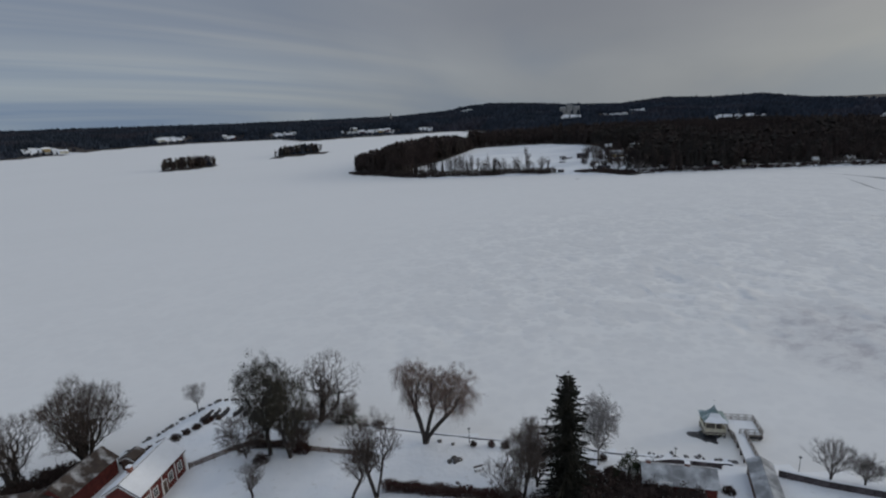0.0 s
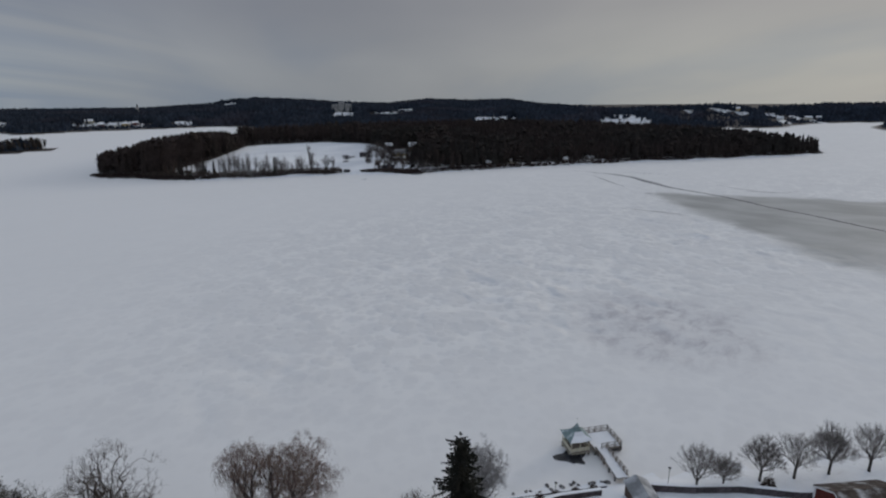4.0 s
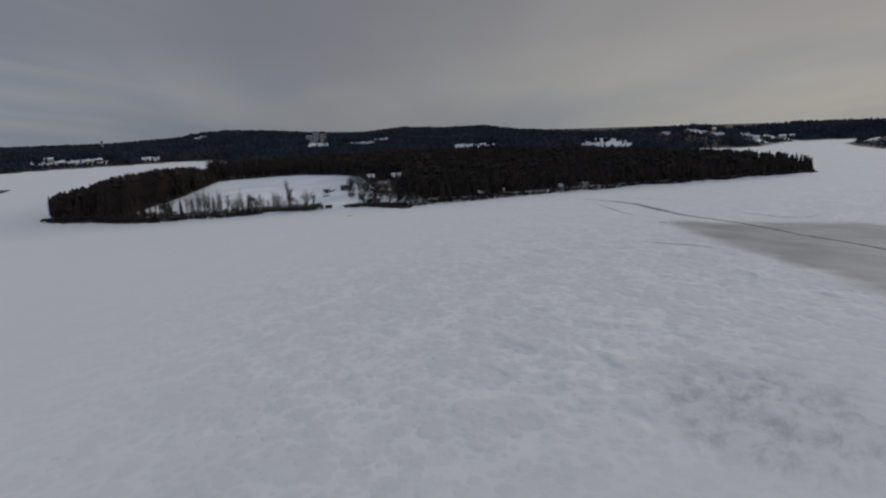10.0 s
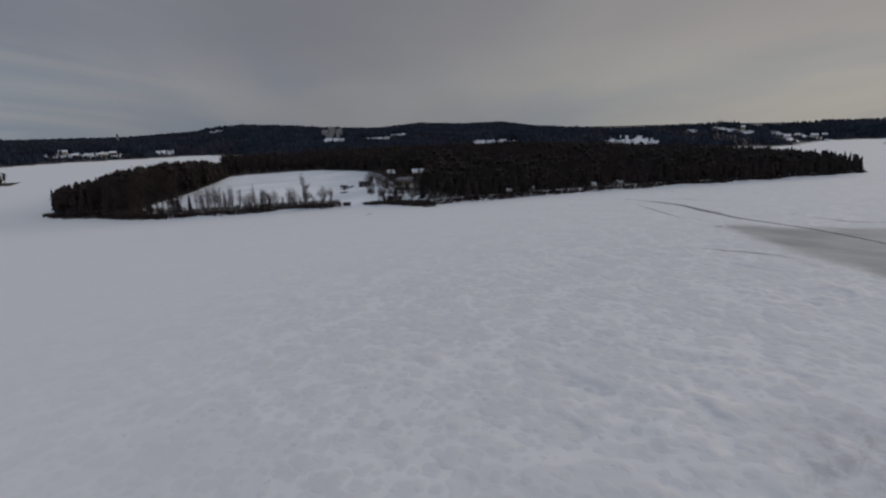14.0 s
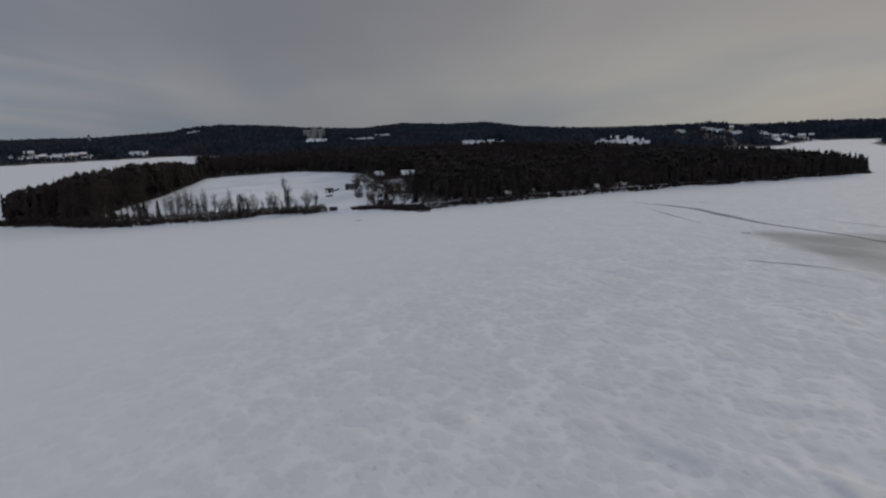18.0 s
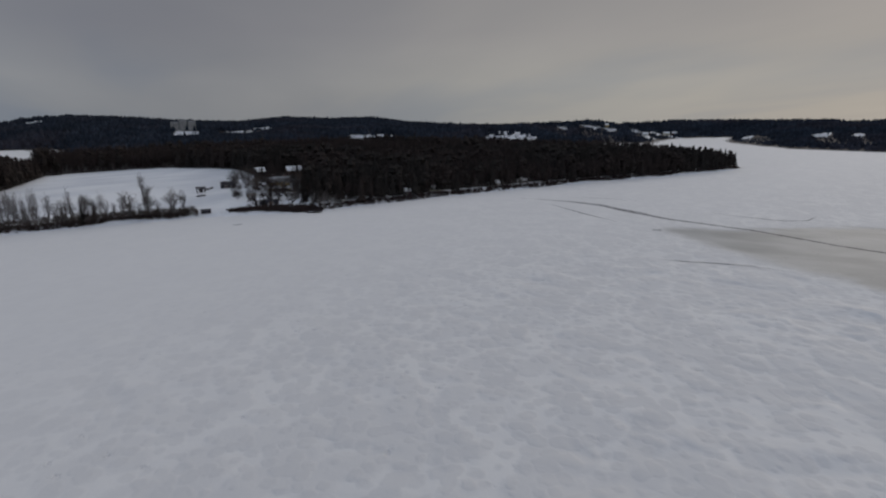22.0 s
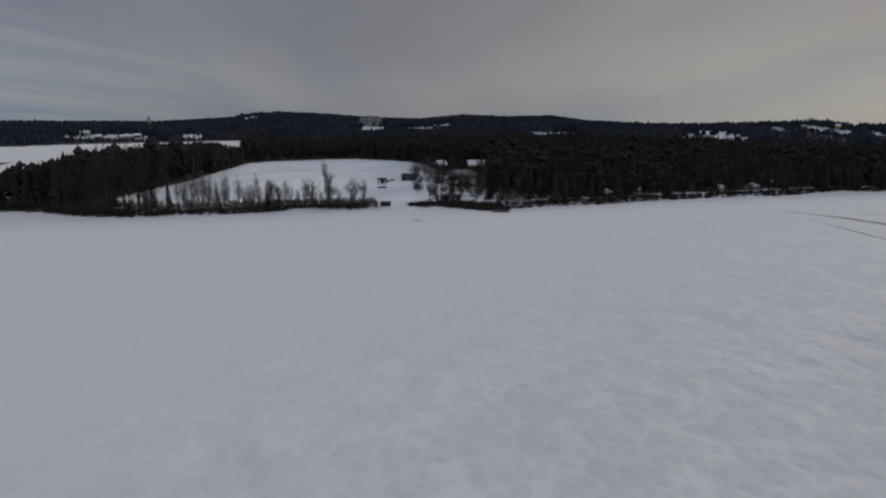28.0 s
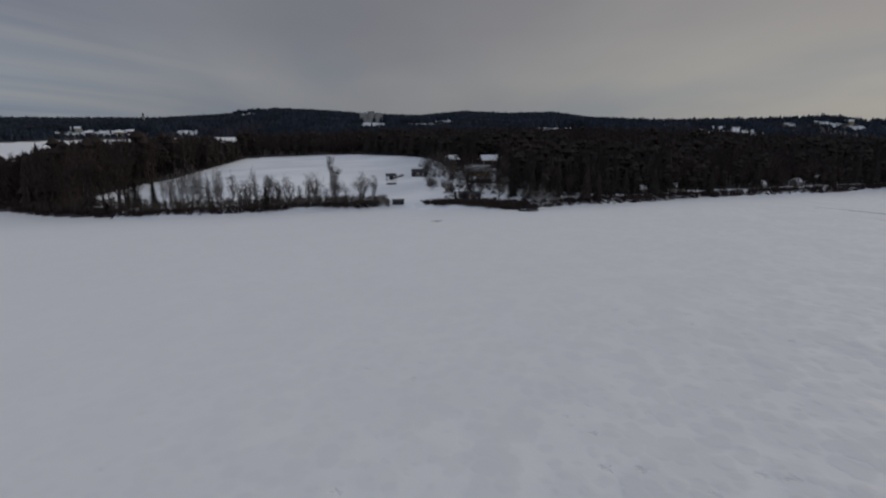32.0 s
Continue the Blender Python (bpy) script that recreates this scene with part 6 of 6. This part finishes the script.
gable_house(at(132.6, 510.5, -8), 8.2, 4.4, 2.7, 1.5, "dark brown outbuilding on the snowy slope", "outbuilding", corners=False, wall_mat=M_DARKBOAT, roof_mat=M_DARKBOAT, snow=0.0, category="outbuilding", windows=[("-y", 1.8, 1.0, 0.8, 0.8)], doors=[("-y", -1.2, 1.2, 1.9)], chimneys=[(-1.5, 0.3, 0.9)])
shelter = thing("hay_shelter", at(112.6, 499.0, -6), "dark open-sided hay shelter on the snowy slope", "shelter")
bm = bmesh.new()
slab(bm, (-1.6, 2.5), (1.6, 3.5), 0.28, -2.9, 2.9)
part("roof", bm, shelter, "", M_DARKBOAT)
for x in (-2.3, 0.0, 2.3):
    for y, tall in ((-1.3, 2.7), (1.3, 3.5)):
        block("post", shelter, M_DARKBOAT, x, y, tall / 2 - 0.2, 0.2, 0.2, tall)
block("back_board", shelter, M_DARKBOAT, 0.4, 1.42, 1.7, 2.4, 0.08, 2.6)
for k in range(5):
    shrub(117.2 + 1.7 * k, 507.0 + 1.9 * k, 0.9, 1.3, 460 + k, "dark bush beside the hay shelter", M_SHRUB, group="bushes on the slope", n=220)
gable_house(at(130.6, 436.4, -12), 9.4, 3.6, 1.8, 0.8, "long dark boathouse near the shore", "boathouse", wall_mat=M_DARKBOAT, roof_mat=M_DARKBOAT, snow=0.0, category="boathouse", corners=False, doors=[("-y", 1, 2.2, 1.6)])
gable_house(at(132.5, 468, -10), 5.6, 3.2, 2.2, 0.8, "grey wooden shed beside the farmhouse", "shed", wall_mat=M_OLDWOOD, roof_mat=M_ROOFGREY, snow=0.0, category="shed", corners=False, doors=[("-y", 0, 1.0, 1.8)])
gable_house(at(96, 432.2, -12), 4.6, 2.6, 1.1, 0.5, "low dark hut at the water's edge", "hut", wall_mat=M_DARKBOAT, roof_mat=M_DARKBOAT, snow=0.0, category="hut", corners=False, over=0.2)
rowing_boat(108.5, 484.3, 4, None, "dark upturned boat stored on the snowy field", 1.4, "farm boats")
rowing_boat(140.5, 405.2, -15, 0.0, "dark boat lying on the ice below the farm", 1.1, "farm boats")
hedge([(146.5, 475.0), (152, 472.5), (160, 470.0), (168, 466.0)], 1.2, 1.3, 242, "long dark hedge below the farmhouse", M_SHRUB)
jetty = thing("jetty", pose(143.4, 402.6, 0, 0, 0, -14), "small wooden jetty frozen in the ice", "jetty")
block("jetty_planks", jetty, M_DARKBOAT, 0, 2.2, 0.6, 4.6, 4.6, 0.16)
for s_ in (-1.9, 1.9):
    block("rail_post", jetty, M_DARKBOAT, s_, 4.2, 1.4, 0.14, 0.14, 1.6)
block("hand_rail", jetty, M_DARKBOAT, 0, 4.2, 2.2, 4.0, 0.1, 0.12)
for k in range(2):
    for s in (-2.0, 2.0):
        block("pile", jetty, M_DARKBOAT, s, 0.4 + 3.6 * k, 0.3, 0.2, 0.2, 1.0)
for x, y, a, n_ in ((211, 420, -6, "red"), (236, 422, 5, "cream"), (284, 416, -4, "grey"), (311, 415, 8, "grey"), (338, 424, -5, "red"), (259, 445, 3, "red"), (421, 401, -10, "grey")):
    gable_house(at(x, y, a), 6.0, 4.4, 2.3, 1.6, n_ + " lakeside cabin with a snow-covered roof among trees", "cabin", wall_mat={"red": M_RED, "cream": M_CREAM, "grey": M_OLDWOOD, "white": M_WHITE}[n_],
                snow=0.12, category="cabin", group="lakeside cabins", windows=[("-y", -1.6, 1.0, 0.9, 0.9), ("-y", 1.6, 1.0, 0.9, 0.9)], doors=[("-y", 0, 0.9, 1.95)])

# trees before the field: birches, alders, a few spruces
def foot(x, y):
    return float(height(x, y)) - 0.1


WEST_BIRCHES = [(7.1, 450.6, 12.1, 2.0), (8.9, 450.0, 12.9, 2.0), (12.2, 446.0, 14.9, 2.1), (13.8, 448.1, 14.5, 2.3), (15.1, 449.2, 13.5, 2.0), (16.7, 447.3, 15.6, 2.5), (17.9, 450.3, 14.2, 2.2),
                (19.0, 449.4, 13.3, 1.9), (21.0, 446.5, 14.2, 2.3), (22.3, 442.5, 9.9, 2.1), (24.3, 442.5, 8.8, 2.7), (25.8, 446.6, 14.8, 2.4), (27.3, 448.6, 14.0, 2.2),
                (9.8, 447.2, 11.0, 2.0), (11.0, 449.6, 12.4, 1.9), (20.0, 445.4, 11.2, 2.1), (23.2, 446.8, 12.2, 2.0), (26.4, 444.4, 10.6, 2.2)]
EAST_BIRCHES = [(31.6, 449.6, 12.2, 2.8), (34.8, 444.5, 9.2, 3.0), (36.5, 441.5, 10.7, 3.9), (38.2, 442.6, 10.0, 3.0), (40.1, 446.4, 14.3, 2.4), (41.3, 444.3, 8.2, 3.1), (52.4, 449.5, 10.8, 2.5), (54.8, 449.3, 8.4, 2.2),
                (57.9, 450.0, 6.4, 2.2), (60.6, 439.5, 12.0, 3.3), (62.2, 436.6, 11.4, 3.3), (63.6, 436.4, 12.2, 4.2), (67.4, 439.5, 6.6, 2.1), (50.4, 441.0, 7.0, 2.4), (74.6, 437.0, 7.2, 2.4)]
made = {}
for i, (x, y, h, w) in enumerate(WEST_BIRCHES + EAST_BIRCHES):
    k = i % 6
    if k not in made:
        made[k] = (bare_tree(x, y, h * 1.12, w * 1.6, 300 + k, "slender leafless birch in the row before the field", twig=M_TWIG_GREY, bark=M_BARK_GREY, name="birch_tree", group="birches before the field",
                             n=150 + 14 * k, tip=0.019, twigs=4, twig_len=0.6, girth=0.011, base=0.14, gaps=0.3, top_heavy=-0.45, bias=0.9, crook=0.03, lean=(0.02 * (k % 3 - 1), 0), z=foot(x, y)), h, w)
    else:
        o, h0, w0 = made[k]
        c = copy_thing(o, pose(x, y, foot(x, y), 0, 0, 67 * i))
        c.scale = (w / w0, w / w0, h / h0)
bare_tree(80.8, 434.6, 14.6, 8.4, 340, "round-crowned leafless tree at the end of the birch row", n=420, tip=0.022, twigs=4, twig_len=0.7, girth=0.022, base=0.12, gaps=0.35, stems=3, splay=0.10, top_heavy=-0.4, twig=M_TWIG, z=foot(80.8, 434.6))
bare_tree(45.4, 440.0, 13.4, 6.6, 341, "dark dense leafless tree in the birch row", n=620, tip=0.026, twigs=5, twig_len=0.7, girth=0.022, base=0.10, top_heavy=-0.5, twig=M_TWIG_DARK, z=foot(45.4, 440.0))
bare_tree(47.4, 439.4, 10.5, 5.0, 345, "smaller dark tree leaning in the birch row", n=380, tip=0.024, twigs=4, twig_len=0.7, girth=0.02, base=0.2, lean=(0.08, 0), twig=M_TWIG_DARK, z=foot(47.4, 439.4))
bare_tree(71.2, 436.4, 15.6, 6.4, 342, "dark dense tree in the birch row", n=620, tip=0.028, twigs=5, twig_len=0.7, girth=0.02, base=0.12, top_heavy=-0.5, twig=M_TWIG_DARK, z=foot(71.2, 436.4))
bare_tree(69.4, 437.2, 21.2, 3.6, 343, "tallest birch in the row before the field", n=300, tip=0.02, twigs=4, twig_len=0.7, girth=0.010, base=0.55, bark=M_BARK_GREY, twig=M_TWIG_GREY, name="birch_tree", z=foot(69.4, 437.2))
bare_tree(86.0, 433.8, 12.6, 3.6, 344, "narrow leafless tree at the end of the row", n=260, tip=0.024, twigs=4, twig_len=0.7, base=0.15, twig=M_TWIG_DARK, z=foot(86.0, 433.8))
bare_tree(-7.0, 457.0, 8.4, 6.0, 346, "low spreading leafless tree beside a broad spruce", n=320, tip=0.024, twigs=4, twig_len=0.7, base=0.1, twig=M_TWIG_DARK, z=foot(-7.0, 457.0))
for i, (x, y, h, w) in enumerate([(-3.8, 455.4, 10.2, 0.34), (3.0, 452.2, 10.6, 0.20), (-12.6, 449.9, 4.2, 0.3), (43.6, 438.6, 9.4, 0.16), (126.0, 431.5, 4.5, 0.22), (121.5, 431.0, 3.6, 0.2)]):
    spruce_tree(x, y, h, 350 + i, "dark spruce on the peninsula shore", w, 0.32, M_SPRUCE_DARK, group="spruces on the peninsula shore", z=foot(x, y))
for i, (x, y, h, w) in enumerate([(139, 424, 12, 7), (131, 449, 11, 7), (138, 452, 13, 8), (158, 456, 15, 8), (136, 436, 13, 5), (152, 445, 13, 7), (134, 468, 12, 8), (127, 478, 9, 7), (138, 512, 13, 8),
                                  (146, 505, 14, 8), (160, 490, 15, 8), (122, 461, 6, 5), (148, 526, 13, 7), (140, 520, 9, 7), (139, 495, 11, 8), (143, 486, 12, 8)]):
    bare_tree(x, y, h, w * 1.2, 370 + i, "leafless tree beside the farm buildings", n=330, tip=0.024, twigs=4, twig_len=0.8, girth=0.018, base=0.10, top_heavy=-0.4, twig=M_TWIG_DARK if i % 3 else M_TWIG, group="farm trees", z=foot(x, y))
for i, (x, y, h, w) in enumerate([(141, 446, 9, 7), (147, 450, 9, 7), (154, 437, 11, 8), (157, 430, 12, 8), (124, 443, 5, 4), (132, 439, 7, 5), (150, 483, 12, 8), (158, 500, 13, 9), (165, 465, 14, 8), (168, 483, 14, 9),
                                  (152, 470, 10, 8), (146, 474, 9, 7), (160, 474, 11, 8), (172, 470, 14, 9), (176, 490, 14, 9), (164, 512, 14, 9), (154, 515, 12, 8)]):
    bare_tree(x, y, h, w * 1.2, 410 + i, "dark leafless tree in the farm garden", n=330, tip=0.024, twigs=4, twig_len=0.8, girth=0.018, base=0.10, top_heavy=-0.4, twig=M_TWIG_DARK if i % 2 else M_SHRUB, group="garden trees", z=foot(x, y))
for i, (x, y, h) in enumerate([(150.5, 410.5, 9), (152.5, 412.5, 11), (148.6, 412.0, 8), (155.5, 411.2, 8.5), (158.5, 412.6, 7.5), (146.4, 414.5, 9.5)]):
    bare_tree(x, y, h, h * 0.5, 440 + i, "pale frosted birch at the water's edge", n=110, tip=0.016, twigs=3, twig_len=0.7, girth=0.016, base=0.2, twig=M_TWIG_GREY, bark=M_BIRCH, name="birch_tree", group="pale shore birches", z=foot(x, y))
for i, (x, y, h) in enumerate([(159.8, 520, 15.5), (166, 524, 17), (152.9, 452.6, 16.6), (147.5, 428.3, 15.0), (152.4, 424.4, 19), (144.3, 489.7, 10.5), (163, 516, 14), (157, 446, 18), (165, 474, 18), (150, 432, 17), (160, 428, 18)]):
    spruce_tree(x, y, h, 390 + i, "tall dark spruce beside the farm", 0.19, 0.7, group="farm spruces", z=foot(x, y))

# brush along the peninsula shore
bx_, by_ = [], []
for (ax, ay), (cx2, cy2) in zip(NEAR_SHORE, NEAR_SHORE[1:]):
    L = math.hypot(cx2 - ax, cy2 - ay)
    n = int(L / 0.19)
    f = rng.random(n)
    bx_.append(ax + (cx2 - ax) * f + rng.normal(0, 1.0, n))
    by_.append(ay + (cy2 - ay) * f + rng.uniform(0.6, 6.5, n))
bx_, by_ = np.concatenate(bx_), np.concatenate(by_)
sel = ~((bx_ > 88) & (bx_ < 108))
bx_, by_ = bx_[sel], by_[sel]
BUSH = [leafy(400 + s, 0.5, 0.5, 0.5, 110, 0.06) for s in range(4)]
bz = height(bx_, by_) - 0.1
v, t = join_copies(BUSH, rng.integers(0, 4, len(bx_)), np.stack([bx_, by_, bz], 1), rng.uniform(1.0, 3.2, len(bx_)), rng.uniform(0, 6, len(bx_)))
tagged(new("shore_brush", raw_mesh("shore_brush", v, t, M_SHRUB)), "brown leafless brush along the peninsula shore", "shrubs", kind="stuff")
ux_ = rng.uniform(-46, 92, 1500)
uy_ = np.interp(ux_, [a for a, b in NEAR_SHORE], [b for a, b in NEAR_SHORE]) + 1.0 + rng.random(1500) ** 1.3 * np.interp(ux_, [-46, 10, 45, 92], [17, 15, 9, 5])
v, t = join_copies(BARE, rng.integers(0, 6, 1500), np.stack([ux_, uy_, height(ux_, uy_) - 0.1], 1), rng.uniform(1.6, 4.2, 1500), rng.uniform(0, 6, 1500), rng.uniform(1.0, 1.7, 1500))
tagged(new("saplings", raw_mesh("saplings", v, t, M_TWIG)), "thicket of leafless saplings at the foot of the birches", "shrubs", kind="stuff")
ux_, uy_ = rng.uniform(106, 146, 420), rng.random(420) ** 1.2
uy_ = np.interp(ux_, [a for a, b in NEAR_SHORE], [b for a, b in NEAR_SHORE]) + 0.8 + 7.5 * uy_
v, t = join_copies(BUSH, rng.integers(0, 4, 420), np.stack([ux_, uy_, height(ux_, uy_) - 0.1], 1), rng.uniform(2.2, 4.6, 420) * np.interp(ux_, [106, 116, 125], [0.4, 0.8, 1.0]), rng.uniform(0, 6, 420))
tagged(new("bank_brush", raw_mesh("bank_brush", v, t, M_SHRUB)), "dark brown brush on the bank below the farm", "shrubs", kind="stuff")
ox_, oy_ = rng.uniform(95, 230, 420), rng.uniform(405, 520, 420)
sel = (poly_distance(ox_, oy_, YARD) < 0) & (shore_distance(ox_, oy_) > 1.5)
v, t = join_copies(BUSH, rng.integers(0, 4, sel.sum()), np.stack([ox_[sel], oy_[sel], height(ox_[sel], oy_[sel]) - 0.1], 1), rng.uniform(1.4, 3.2, sel.sum()), rng.uniform(0, 6, sel.sum()))
tagged(new("garden_brush", raw_mesh("garden_brush", v, t, M_SHRUB)), "brown leafless bushes in the farm garden", "shrubs", kind="stuff")

# ---- villages and farms on the far shores ----
HAM = [(-170, 1272, 10), (-150, 1270, -5), (-128, 1278, 15), (-190, 1285, 0), (-112, 1284, 8), (-623, 1300, 30), (-600, 1308, 20), (-640, 1305, 25), (-480, 1318, 5), (-500, 1322, 12),
       (1060, 872, -45), (1225, 822, -50), (1255, 820, -48), (1110, 806, -52), (-740, 1060, 40), (-715, 1072, 35)]
mat_cycle = [(M_RED, "red"), (M_WHITE, "white"), (M_YELLOW, "yellow"), (M_CREAM, "cream")]
base_houses = []
for i, (x, y, a) in enumerate(HAM):
    if i < 4:
        base_houses.append(gable_house(at(x, y, a), 11 + i, 7.5, 4.2, 2.8, mat_cycle[i][1] + " house with a snowy roof on the far shore", wall_mat=mat_cycle[i][0], snow=0.3,
                                       group="far houses", windows=[("-y", q, 1.2, 1.2, 1.5) for q in (-3.5, 0, 3.5)], corners=False))
    else:
        copy_thing(base_houses[i % 4], at(x, y, a))
M_PALE = material("pale_render", (0.40, 0.385, 0.36), 0.8, 0.3, 0.12)
tower = thing("church_tower", at(-137, 1700), "pale church tower above the far woods", "tower")
block("shaft", tower, M_PALE, 0, 0, 10, 5, 5, 22)
bm = bmesh.new()
bmesh.ops.create_cone(bm, cap_ends=True, segments=4, radius1=3.7, radius2=0.1, depth=7, matrix=Matrix.Translation((0, 0, 24.4)) @ Matrix.Rotation(math.pi / 4, 4, "Z"))
part("spire", bm, tower, "", M_METAL)


def tall_block(x, y, turn, w, d, h, label):
    b = thing("apartment_building", at(x, y, turn), label, "building", "hillside buildings")
    block("wall", b, M_PALE, 0, 0, h / 2 - 1, w, d, h + 2)
    block("roof", b, M_SNOW, 0, 0, h + 0.2, w + 0.8, d + 0.8, 0.4)
    for k in range(int(w / 3.5)):
        for f in range(int(h / 3.2)):
            win = block("window", b, M_GLASS, -w / 2 + 2 + k * 3.5, -d / 2 - 0.02, 2 + f * 3.2, 1.5, 0.08, 1.6)


tall_block(300, 1334, -14, 14, 12, 15, "pale multi-storey building on the wooded hillside")
tall_block(315, 1330, -14, 14, 12, 20, "tallest pale multi-storey building on the wooded hillside")
tall_block(330, 1326, -14, 14, 12, 17, "pale multi-storey building on the wooded hillside")
